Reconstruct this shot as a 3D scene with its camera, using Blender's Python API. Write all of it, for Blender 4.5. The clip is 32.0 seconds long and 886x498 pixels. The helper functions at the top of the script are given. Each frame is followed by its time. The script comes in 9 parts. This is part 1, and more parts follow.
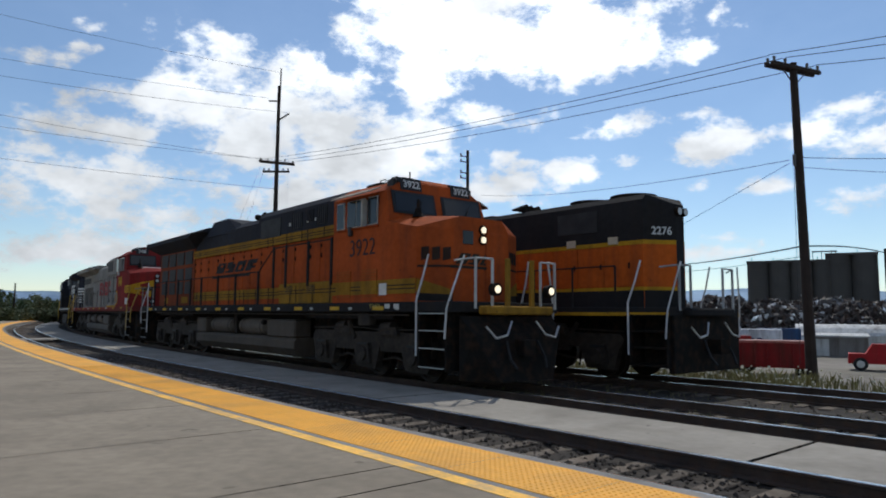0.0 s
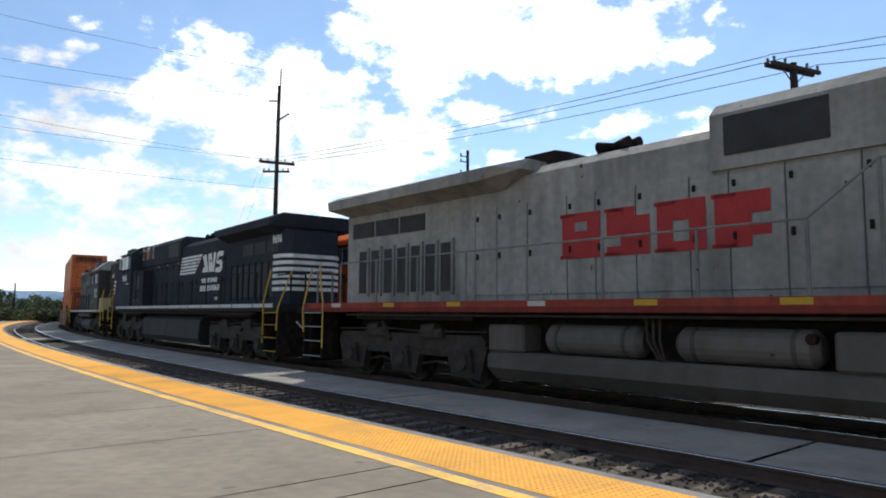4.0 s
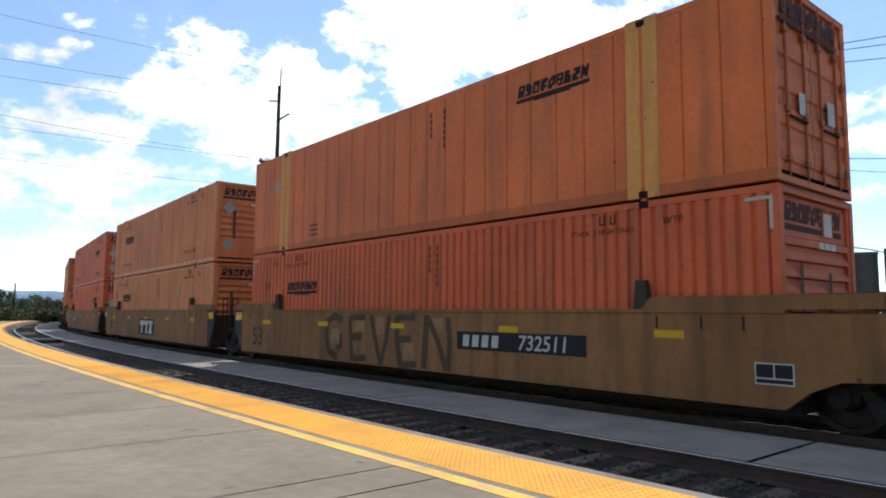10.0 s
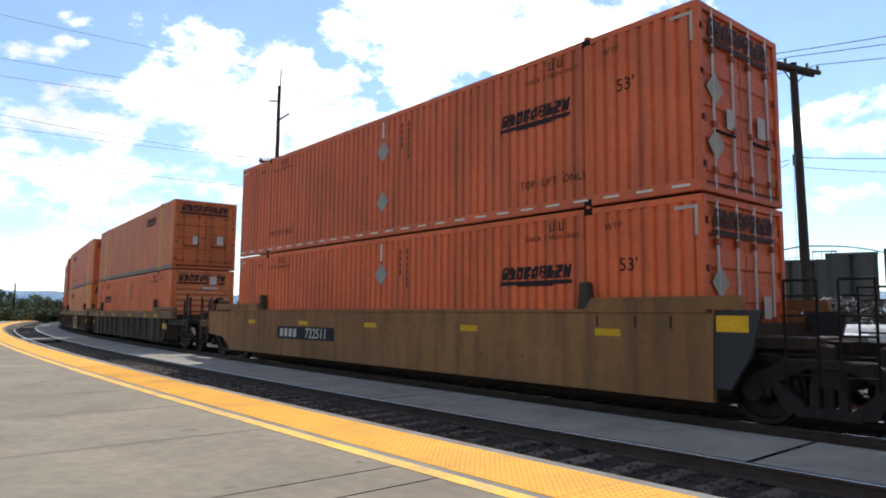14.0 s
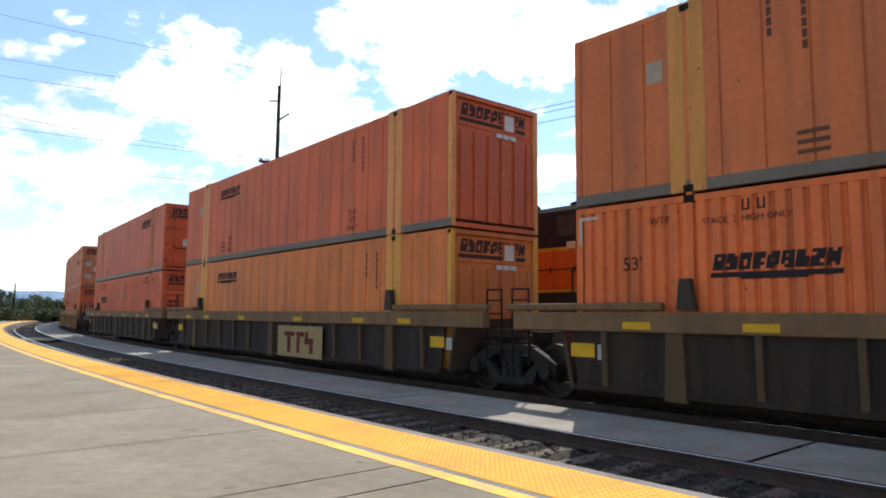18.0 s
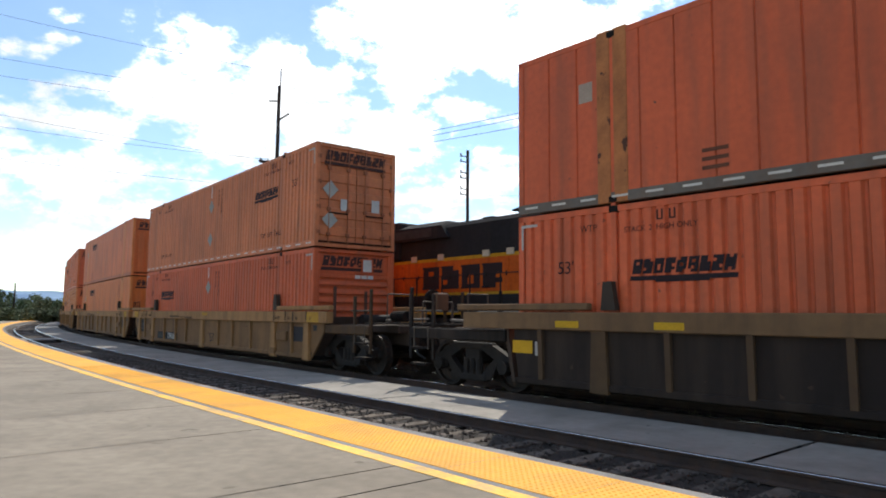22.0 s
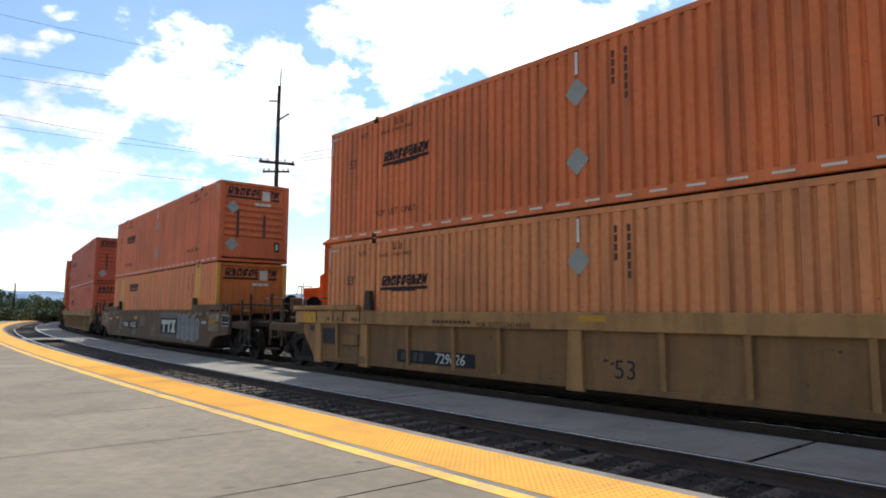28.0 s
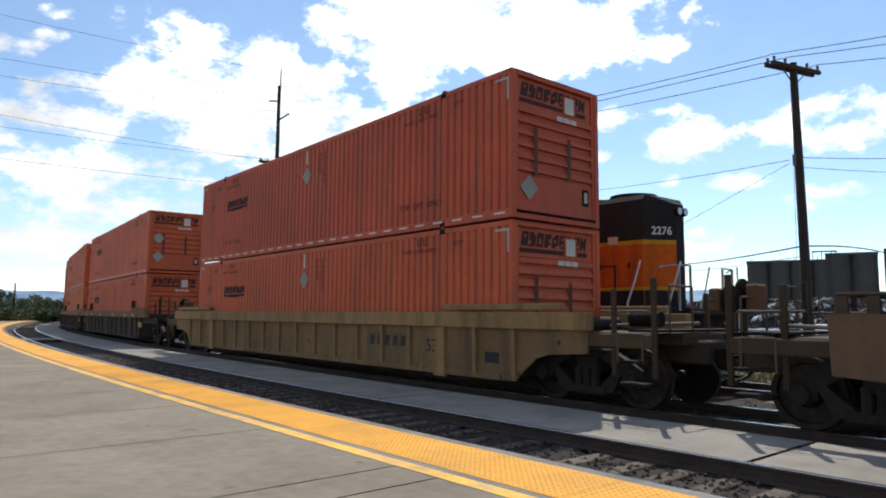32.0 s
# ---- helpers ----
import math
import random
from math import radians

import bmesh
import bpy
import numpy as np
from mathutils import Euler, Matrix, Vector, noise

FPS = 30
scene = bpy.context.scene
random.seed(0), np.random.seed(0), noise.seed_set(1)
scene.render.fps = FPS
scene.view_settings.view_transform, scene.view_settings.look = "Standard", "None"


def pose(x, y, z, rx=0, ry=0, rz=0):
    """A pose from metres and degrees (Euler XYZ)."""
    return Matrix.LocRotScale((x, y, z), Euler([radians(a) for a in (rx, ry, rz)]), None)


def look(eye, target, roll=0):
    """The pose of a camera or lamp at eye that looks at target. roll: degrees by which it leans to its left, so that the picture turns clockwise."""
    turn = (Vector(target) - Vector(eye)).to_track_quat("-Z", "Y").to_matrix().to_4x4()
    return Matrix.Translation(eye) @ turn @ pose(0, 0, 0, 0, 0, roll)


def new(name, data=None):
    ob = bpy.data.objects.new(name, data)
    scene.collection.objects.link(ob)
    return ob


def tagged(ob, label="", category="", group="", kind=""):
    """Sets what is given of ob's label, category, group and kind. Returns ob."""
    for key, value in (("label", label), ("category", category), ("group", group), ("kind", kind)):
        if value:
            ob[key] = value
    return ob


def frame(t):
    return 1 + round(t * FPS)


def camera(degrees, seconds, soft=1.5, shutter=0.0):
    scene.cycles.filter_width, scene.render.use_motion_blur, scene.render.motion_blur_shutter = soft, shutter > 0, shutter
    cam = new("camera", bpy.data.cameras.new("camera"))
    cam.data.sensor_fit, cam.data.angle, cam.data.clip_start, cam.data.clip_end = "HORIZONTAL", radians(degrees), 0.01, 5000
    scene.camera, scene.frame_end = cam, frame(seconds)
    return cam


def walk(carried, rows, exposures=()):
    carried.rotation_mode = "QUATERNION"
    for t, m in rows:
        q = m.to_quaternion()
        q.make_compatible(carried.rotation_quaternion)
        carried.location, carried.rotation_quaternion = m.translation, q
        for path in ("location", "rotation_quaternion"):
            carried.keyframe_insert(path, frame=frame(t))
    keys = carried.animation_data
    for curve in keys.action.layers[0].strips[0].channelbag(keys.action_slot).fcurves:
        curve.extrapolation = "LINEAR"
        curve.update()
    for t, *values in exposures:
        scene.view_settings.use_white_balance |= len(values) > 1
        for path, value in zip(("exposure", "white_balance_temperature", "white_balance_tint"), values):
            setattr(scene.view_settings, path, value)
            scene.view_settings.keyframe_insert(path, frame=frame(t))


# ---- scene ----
# ---------------------------------------------------------------- camera
cam = camera(66.51, 32.0, soft=1.9)
EYE = look((0.0, 0.0, 1.469), (0.0, 99.528, 11.169), 0.479)
walk(cam, [(0.0, EYE), (32.0, EYE)],
     exposures=[(0.0, -0.82, 6200, 8), (0.6, -0.52, 6320, 8), (1.0, -0.32, 6320, 8), (3.0, -0.22, 6400, 8), (7.5, -0.32, 6400, 8), (9.0, -0.15, 6400, 8), (10.0, -0.1, 6400, 8), (11.0, 0.08, 6400, 8), (12.0, 0.0, 6400, 8), (13.0, 0.06, 6400, 8), (14.0, -0.02, 6400, 8), (16.5, 0.1, 6400, 8), (18.0, 0.13, 6400, 8), (21.0, 0.06, 6400, 8), (22.2, 0.02, 6400, 8), (23.0, -0.26, 6400, 8), (24.0, 0.12, 6400, 8), (25.0, 0.0, 6400, 8), (28.0, -0.03, 6400, 8), (29.0, -0.12, 6400, 8), (30.0, -0.25, 6400, 8), (31.0, -0.1, 6400, 8), (32.0, -0.25, 6400, 8)])

# ---------------------------------------------------------------- light
SUN_AZ, SUN_EL = 13.1, 50.0          # degrees from straight ahead (+y) towards +x, and above the horizon
world = bpy.data.worlds.new("sky")
scene.world = world
world.use_nodes = True
wn, wl = world.node_tree.nodes, world.node_tree.links
sky = wn.new("ShaderNodeTexSky")
sky.sky_type, sky.sun_disc = "NISHITA", False
sky.sun_elevation, sky.sun_rotation = radians(SUN_EL), radians(SUN_AZ)
sky.air_density, sky.dust_density, sky.ozone_density = 1.0, 0.0, 2.6
wl.new(sky.outputs["Color"], wn["Background"].inputs["Color"])
wn["Background"].inputs["Strength"].default_value = 0.178
sun_data = bpy.data.lights.new("sun", "SUN")
sun_data.energy, sun_data.angle, sun_data.color = 5.0, radians(0.55), (1.0, 0.93, 0.82)
sun = new("sun", sun_data)
sun_way = Vector((math.sin(radians(SUN_AZ)) * math.cos(radians(SUN_EL)), math.cos(radians(SUN_AZ)) * math.cos(radians(SUN_EL)), math.sin(radians(SUN_EL))))
sun.matrix_world = look(tuple(sun_way * 60), (0, 0, 0))

# ---------------------------------------------------------------- materials


def mat(name, base=(0.5, 0.5, 0.5), rough=0.6, metal=0.0, var=0.18, scale=1.2, fine=0.1, fscale=25.0, bump=0.15, bscale=60.0,
        dirt=None, dirty=0.3, streak=False, painted=False, rnd=0.0, spec=0.3, emit=0.0, spots=None, spotty=0.0, sscale=7.0):
    """A surface with broad and fine variation, optional dirt (blotches, or streaks that run down) and fine relief.
    painted: the base colour is the object's own colour."""
    m = bpy.data.materials.new(name)
    m.use_nodes = True
    n, l = m.node_tree.nodes, m.node_tree.links
    b = n["Principled BSDF"]
    b.inputs["Roughness"].default_value, b.inputs["Metallic"].default_value = rough, metal
    b.inputs["Specular IOR Level"].default_value = spec
    tc = n.new("ShaderNodeTexCoord")

    def noise_of(sc, detail=4.0, stretch=None):
        t = n.new("ShaderNodeTexNoise")
        t.inputs["Scale"].default_value, t.inputs["Detail"].default_value = sc, detail
        if stretch:
            mp = n.new("ShaderNodeMapping")
            mp.inputs["Scale"].default_value = stretch
            l.new(tc.outputs["Object"], mp.inputs["Vector"])
            l.new(mp.outputs["Vector"], t.inputs["Vector"])
        else:
            l.new(tc.outputs["Object"], t.inputs["Vector"])
        return t.outputs["Fac"]

    def ranged(fac, lo, hi, a=0.3, c=0.7):
        r = n.new("ShaderNodeMapRange")
        r.inputs["From Min"].default_value, r.inputs["From Max"].default_value = a, c
        r.inputs["To Min"].default_value, r.inputs["To Max"].default_value = lo, hi
        l.new(fac, r.inputs["Value"])
        return r.outputs["Result"]

    def mul(a, c):
        k = n.new("ShaderNodeMath")
        k.operation = "MULTIPLY"
        l.new(a, k.inputs[0])
        l.new(c, k.inputs[1])
        return k.outputs[0]

    f = mul(ranged(noise_of(scale), 1 - var, 1 + var), ranged(noise_of(fscale, 6.0), 1 - fine, 1 + fine))
    oi = n.new("ShaderNodeObjectInfo")
    if rnd:
        f = mul(f, ranged(oi.outputs["Random"], 1 - rnd, 1 + rnd, 0.0, 1.0))
    sc = n.new("ShaderNodeVectorMath")
    sc.operation = "SCALE"
    if painted:
        l.new(oi.outputs["Color"], sc.inputs[0])
    else:
        sc.inputs[0].default_value = base
    l.new(f, sc.inputs["Scale"])
    col = sc.outputs[0]
    if dirt:
        mx = n.new("ShaderNodeMix")
        mx.data_type = "RGBA"
        d = noise_of(1.0, 5.0, (3.2, 3.2, 0.35)) if streak else noise_of(scale * 2.3, 6.0)
        l.new(ranged(d, 0.0, dirty, 0.45, 0.75), mx.inputs["Factor"])
        l.new(col, mx.inputs["A"])
        mx.inputs["B"].default_value = (*dirt, 1)
        col = mx.outputs["Result"]
    if spots:
        mx = n.new("ShaderNodeMix")
        mx.data_type = "RGBA"
        l.new(ranged(noise_of(sscale, 3.0), 0.0, 1.0, 0.66 - spotty, 0.69 - spotty), mx.inputs["Factor"])
        l.new(col, mx.inputs["A"])
        mx.inputs["B"].default_value = (*spots, 1)
        col = mx.outputs["Result"]
    l.new(col, b.inputs["Base Color"])
    if bump:
        bp = n.new("ShaderNodeBump")
        bp.inputs["Strength"].default_value, bp.inputs["Distance"].default_value = bump, 0.01
        l.new(noise_of(bscale, 3.0), bp.inputs["Height"])
        l.new(bp.outputs["Normal"], b.inputs["Normal"])
    if emit:
        b.inputs["Emission Color"].default_value = (*base, 1)
        b.inputs["Emission Strength"].default_value = emit
    return m


RUST = (0.10, 0.045, 0.02)
GRIME = (0.035, 0.03, 0.026)
M_PAINT = mat("container_paint", painted=True, rough=0.6, var=0.16, scale=0.45, fine=0.09, fscale=9.0, dirt=(0.13, 0.065, 0.035), dirty=0.5, streak=True, bump=0.08, rnd=0.03, spec=0.35, spots=(0.13, 0.055, 0.03), spotty=-0.055)
M_EATEN = mat("rust_eaten_paint", painted=True, rough=0.8, var=0.2, scale=0.8, dirt=(0.10, 0.04, 0.02), dirty=0.7, bump=0.3, spots=(0.075, 0.032, 0.018), spotty=0.06, sscale=2.6)
M_CAR = mat("car_paint", painted=True, rough=0.8, var=0.22, scale=0.5, fine=0.08, fscale=7.0, dirt=(0.055, 0.036, 0.022), dirty=0.6, streak=True, bump=0.12, spec=0.3, spots=(0.05, 0.03, 0.018), spotty=-0.045, sscale=4.5)
M_LOCO = mat("loco_paint", painted=True, rough=0.8, var=0.2, scale=0.6, fine=0.12, fscale=8.0, dirt=(0.038, 0.031, 0.026), dirty=0.4, streak=True, bump=0.08, spec=0.06, spots=(0.03, 0.025, 0.022), spotty=-0.06, sscale=5.0)
M_GP = mat("patched_black_paint", painted=True, rough=0.65, var=0.4, scale=0.55, fine=0.2, fscale=6.0, dirt=(0.06, 0.052, 0.045), dirty=0.55, streak=True, bump=0.1, spec=0.1, spots=(0.03, 0.03, 0.032), spotty=0.05, sscale=1.1)
M_MARK = mat("marking_paint", painted=True, rough=0.75, spec=0.15, var=0.08, scale=3.0, fine=0.1, bump=0.0)
M_UNDER = mat("grimy_steel", (0.011, 0.010, 0.009), spec=0.12, rough=0.85, var=0.3, scale=2.5, dirt=RUST, dirty=0.3, bump=0.3)
M_TRUCK = mat("truck_steel", (0.015, 0.012, 0.010), rough=0.8, var=0.3, scale=3.0, dirt=(0.04, 0.028, 0.018), dirty=0.4, bump=0.3)
M_LTRUCK = mat("dusty_truck_steel", (0.030, 0.023, 0.018), rough=0.85, var=0.35, scale=2.0, fine=0.25, fscale=9.0, dirt=(0.062, 0.045, 0.031), dirty=0.6, bump=0.3)
M_WHEEL = mat("wheel_steel", (0.018, 0.014, 0.011), rough=0.6, metal=0.3, var=0.3, scale=4.0, dirt=RUST, dirty=0.4)
M_GRILLE = mat("dark_grille", (0.026, 0.025, 0.025), rough=0.7, var=0.3, scale=3.0)
M_BLACK = mat("black_rubber", (0.015, 0.015, 0.016), rough=0.6, var=0.2)
M_CHROME = mat("bare_metal", (0.5, 0.5, 0.5), rough=0.4, metal=0.9, var=0.15, scale=6.0)
M_GLASS = mat("cab_glass", (0.02, 0.024, 0.028), rough=0.08, var=0.05, fine=0.0, bump=0.0, spec=0.35)
M_LAMP = mat("lit_headlight", (1.0, 0.84, 0.58), rough=0.3, var=0.0, fine=0.0, bump=0.0, emit=1.9)
M_LENS = mat("lamp_lens", (0.5, 0.5, 0.5), rough=0.15, var=0.0, fine=0.0, bump=0.0, spec=0.8)
M_RAIL = mat("rail_side", (0.06, 0.04, 0.03), rough=0.8, var=0.25, scale=3.0, dirt=RUST, dirty=0.5)
M_RAILTOP = mat("rail_head", (0.55, 0.54, 0.53), rough=0.22, metal=1.0, var=0.1, scale=2.0, bump=0.03)
M_TIE = mat("creosoted_tie", (0.098, 0.076, 0.057), rough=0.9, var=0.3, scale=3.0, fine=0.2, rnd=0.3, dirt=(0.2, 0.18, 0.16), dirty=0.5, bump=0.5)
M_BALLAST = mat("ballast", (0.030, 0.024, 0.019), rough=0.95, var=0.35, scale=0.9, fine=0.5, fscale=14.0, bump=1.0, bscale=18.0)
M_STONE = mat("ballast_stone", (0.058, 0.046, 0.037), rough=0.9, var=0.2, rnd=0.0, bump=0.3)
M_SLAB = mat("platform_concrete", (0.24, 0.201, 0.153), rough=0.9, var=0.16, scale=0.4, fine=0.13, fscale=7.0, dirt=(0.15, 0.125, 0.095), dirty=0.6, rnd=0.06, bump=0.4, bscale=90.0, spots=(0.15, 0.125, 0.095), spotty=-0.03, sscale=3.0)
M_WALK = mat("walkway_concrete", (0.275, 0.25, 0.215), rough=0.9, var=0.14, scale=0.6, fine=0.08, fscale=8.0, dirt=(0.14, 0.125, 0.105), dirty=0.6, bump=0.3, bscale=90.0, spots=(0.12, 0.105, 0.09), spotty=-0.04, sscale=4.0)
M_KERB = mat("kerb_concrete", (0.22, 0.21, 0.20), rough=0.9, var=0.2, scale=1.0, dirt=GRIME, dirty=0.4, bump=0.3)
M_YELLOW = mat("tactile_yellow", (0.80, 0.37, 0.03), rough=0.7, var=0.10, scale=0.7, fine=0.08, fscale=20.0, dirt=(0.32, 0.19, 0.07), dirty=0.35, rnd=0.05, bump=0.1)
M_LINE = mat("worn_yellow_line", (0.85, 0.47, 0.08), rough=0.75, var=0.15, scale=1.5, fine=0.15, dirt=(0.27, 0.24, 0.2), dirty=0.75, bump=0.1)
M_SOIL = mat("yard_ground", (0.19, 0.17, 0.145), rough=0.95, var=0.25, scale=0.06, fine=0.2, fscale=0.8, dirt=(0.10, 0.10, 0.05), dirty=0.4, bump=0.3, bscale=4.0)

# ---------------------------------------------------------------- mesh helpers


def mesh_of(bm, name="mesh", smooth=False):
    me = bpy.data.meshes.new(name)
    bmesh.ops.recalc_face_normals(bm, faces=bm.faces)
    bm.to_mesh(me)
    bm.free()
    if smooth:
        me.shade_smooth()
    return me


def part(name, bm, material, parent=None, label="", color=None, at=None):
    """Links a bmesh (or a mesh) as one mesh object under a thing or a part."""
    me = bm if isinstance(bm, bpy.types.Mesh) else mesh_of(bm, name)
    if not me.materials:
        me.materials.append(material)
    ob = new(name, me)
    if parent:
        ob.parent = parent
    if at is not None:
        ob.matrix_basis = at
    if label:
        ob["label"] = label
    if color:
        ob.color = (*color, 1)
    return ob


def thing(name, label, category, group="", m=None, kind=""):
    ob = new(name)
    ob.empty_display_size = 0.3
    if m is not None:
        ob.matrix_basis = m
    return tagged(ob, label, category, group, kind)


def box(x0, x1, y0, y1, z0, z1, bm=None, bevel=0.0):
    bm = bm or bmesh.new()
    r = bmesh.ops.create_cube(bm, size=1.0, matrix=Matrix.Translation(((x0 + x1) / 2, (y0 + y1) / 2, (z0 + z1) / 2)) @ Matrix.Diagonal((abs(x1 - x0), abs(y1 - y0), abs(z1 - z0), 1)))
    if bevel:
        es = {e for v in r["verts"] for e in v.link_edges}
        bmesh.ops.bevel(bm, geom=list(es), offset=bevel, segments=1, affect="EDGES")
    return bm


def cyl(p0, p1, r, seg=10, bm=None, r2=None):
    bm = bm or bmesh.new()
    p0, p1 = Vector(p0), Vector(p1)
    d = p1 - p0
    m = Matrix.Translation((p0 + p1) / 2) @ d.to_track_quat("Z", "Y").to_matrix().to_4x4()
    bmesh.ops.create_cone(bm, cap_ends=True, segments=seg, radius1=r, radius2=r if r2 is None else r2, depth=d.length, matrix=m)
    return bm


def hull(pts, bm=None):
    bm = bm or bmesh.new()
    vs = [bm.verts.new(q) for q in pts]
    r = bmesh.ops.convex_hull(bm, input=vs)
    junk = list({g for g in r["geom_interior"] + r["geom_unused"] if isinstance(g, bmesh.types.BMVert)})
    if junk:
        bmesh.ops.delete(bm, geom=junk, context="VERTS")
    return bm


def prism(poly, y0, y1, bm=None):
    """A polygon in x and z, drawn out from y0 to y1."""
    bm = bm or bmesh.new()
    a = [bm.verts.new((x, y0, z)) for x, z in poly]
    c = [bm.verts.new((x, y1, z)) for x, z in poly]
    bm.faces.new(a)
    bm.faces.new(c[::-1])
    for i in range(len(poly)):
        j = (i + 1) % len(poly)
        bm.faces.new((a[i], c[i], c[j], a[j]))
    return bm


def section(poly, x0, x1, bm=None):
    """A polygon in y and z, drawn out from x0 to x1."""
    bm = bm or bmesh.new()
    a = [bm.verts.new((x0, y, z)) for y, z in poly]
    c = [bm.verts.new((x1, y, z)) for y, z in poly]
    bm.faces.new(a)
    bm.faces.new(c[::-1])
    for i in range(len(poly)):
        j = (i + 1) % len(poly)
        bm.faces.new((a[i], c[i], c[j], a[j]))
    return bm


def tube(pts, r, bm=None, seg=6):
    bm = bm or bmesh.new()
    for a, c in zip(pts, pts[1:]):
        cyl(a, c, r, seg, bm)
    return bm


FONT = {}


def text_mesh(words, size, shear=0.0, bold=0.0, narrow=1.0):
    key = (words, size, shear, bold, narrow)
    if key not in FONT:
        cu = bpy.data.curves.new("writing", "FONT")
        cu.body, cu.size, cu.shear, cu.offset, cu.extrude = words, size, shear, bold, 0.002
        cu.align_x, cu.align_y, cu.resolution_u = "CENTER", "CENTER", 3
        ob = bpy.data.objects.new("writing", cu)
        me = bpy.data.meshes.new_from_object(ob)
        bpy.data.objects.remove(ob)
        bpy.data.curves.remove(cu)
        me.transform(Matrix.Diagonal((narrow, 1, 1, 1)))
        me.materials.clear()
        me.materials.append(M_MARK)
        FONT[key] = me
    return FONT[key]


def side_pose(x, y, z, side=-1):
    """A pose for flat marks on a vehicle's side: their x runs to the right for who looks at that side."""
    return pose(x, y, z, 90, 0, 0 if side < 0 else 180)


def bars(rows, size, bm=None):
    """Unreadable writing: rows of (x0, x1, z0, z1) as thin plates in the xy plane."""
    bm = bm or bmesh.new()
    for x0, x1, z0, z1 in rows:
        box(x0 * size, x1 * size, z0 * size, z1 * size, -0.002, 0.002, bm)
    return bm


def slant(x0, x1, z0, z1, lean, bm=None):
    """A leaning flat bar in the xy plane."""
    bm = bm or bmesh.new()
    vs = []
    for t in (-0.002, 0.002):
        vs += [(x0, z0, t), (x1, z0, t), (x1 + lean * (z1 - z0), z1, t), (x0 + lean * (z1 - z0), z1, t)]
    return hull(vs, bm)


# ---------------------------------------------------------------- the line of the tracks
DS = 0.5
ARC = np.arange(-360.0, 480.0 + DS, DS)
_c = np.clip(ARC, -60.0, 110.0)
BEND = -0.0022591 - 2.31e-05 * _c + 4e-07 * _c * _c / 2
_i0 = int(round(360.0 / DS))


def _summed(d):
    c = np.concatenate([[0.0], np.cumsum((d[1:] + d[:-1]) / 2 * DS)])
    return c - c[_i0]


TURN = -3.9966 + _summed(BEND)
LINE_X, LINE_Y = 4.625 + _summed(np.cos(TURN)), 10.565 + _summed(np.sin(TURN))
TRACKS = {"track_1": 4.20, "track_2": 0.0, "track_3": -4.29}


def on_line(s, off=0.0):
    """The place at s metres along the middle track (growing away from the camera) and off metres to its camera side."""
    a = float(np.interp(s, ARC, TURN))
    return float(np.interp(s, ARC, LINE_X)) - math.sin(a) * off, float(np.interp(s, ARC, LINE_Y)) + math.cos(a) * off, a


def ribbon(s0, s1, step, profile, bm=None):
    """A band that follows the tracks: profile is a list of (off, z), drawn along s."""
    vs, fs = [], []
    ss = np.arange(s0, s1 + step / 2, step)
    k = len(profile)
    for s in ss:
        for o, z in profile:
            x, y, _ = on_line(s, o)
            vs.append((x, y, z))
    for i in range(len(ss) - 1):
        for j in range(k - 1):
            a = i * k + j
            fs.append((a, a + 1, a + k + 1, a + k))
    me = bpy.data.meshes.new("band")
    me.from_pydata(vs, [], fs)
    me.update()
    return me


# ---------------------------------------------------------------- the train's way along the track
def run(t):
    """Metres that the train has gone at t seconds."""
    q, k = t / 16.0, t / 32.0
    base = 144.231 * q + 29.3919 * q ** 2 - 42.5855 * q ** 3 + 23.5479 * q ** 4 - 4.4647 * q ** 5
    return base + 13.8361 * k - 28.0608 * k ** 2 + 31.4446 * k ** 3 - 5.5385 * k ** 4 - 16.7768 * k ** 5 + 9.4951 * k ** 6


def on_track(s, reach, back=False, off=0.0, z=0.0):
    """The pose of a vehicle whose middle is at s, carried at two points reach metres before and behind it."""
    ax, ay, _ = on_line(s - reach, off)
    bx, by, _ = on_line(s + reach, off)
    a = math.atan2(ay - by, ax - bx) + (math.pi if back else 0.0)
    return Matrix.Translation(((ax + bx) / 2, (ay + by) / 2, z)) @ Matrix.Rotation(a, 4, "Z")


ROLLING = []      # (thing, distance of its middle along the train, reach, turned round, height of its base)
TIMES = [i * 0.5 for i in range(65)]


def motions():
    for ob, d, reach, back, z in ROLLING:
        walk(ob, [(t, on_track(d - run(t), reach, back, 0.0, z)) for t in TIMES])
    moving = {ob: (back, d) for ob, d, reach, back, z in ROLLING}
    for axle, vehicle, x, r in SPIN:
        if vehicle in moving:
            way = -1 if moving[vehicle][0] else 1
            walk(axle, [(k / 15, pose(x, 0, r, 0, math.degrees(way * run(k / 15) / r) % 360, 0)) for k in range(481)])
    walk(CLOUDS, [(0.0, pose(0, 0, 0, 0, 0, 0)), (16.0, pose(0, 0, 0, 0.25, 0, 1.1)), (32.0, pose(0, 0, 0, 0.5, 0, 2.2))])

# ---------------------------------------------------------------- sky dome with drifting clouds


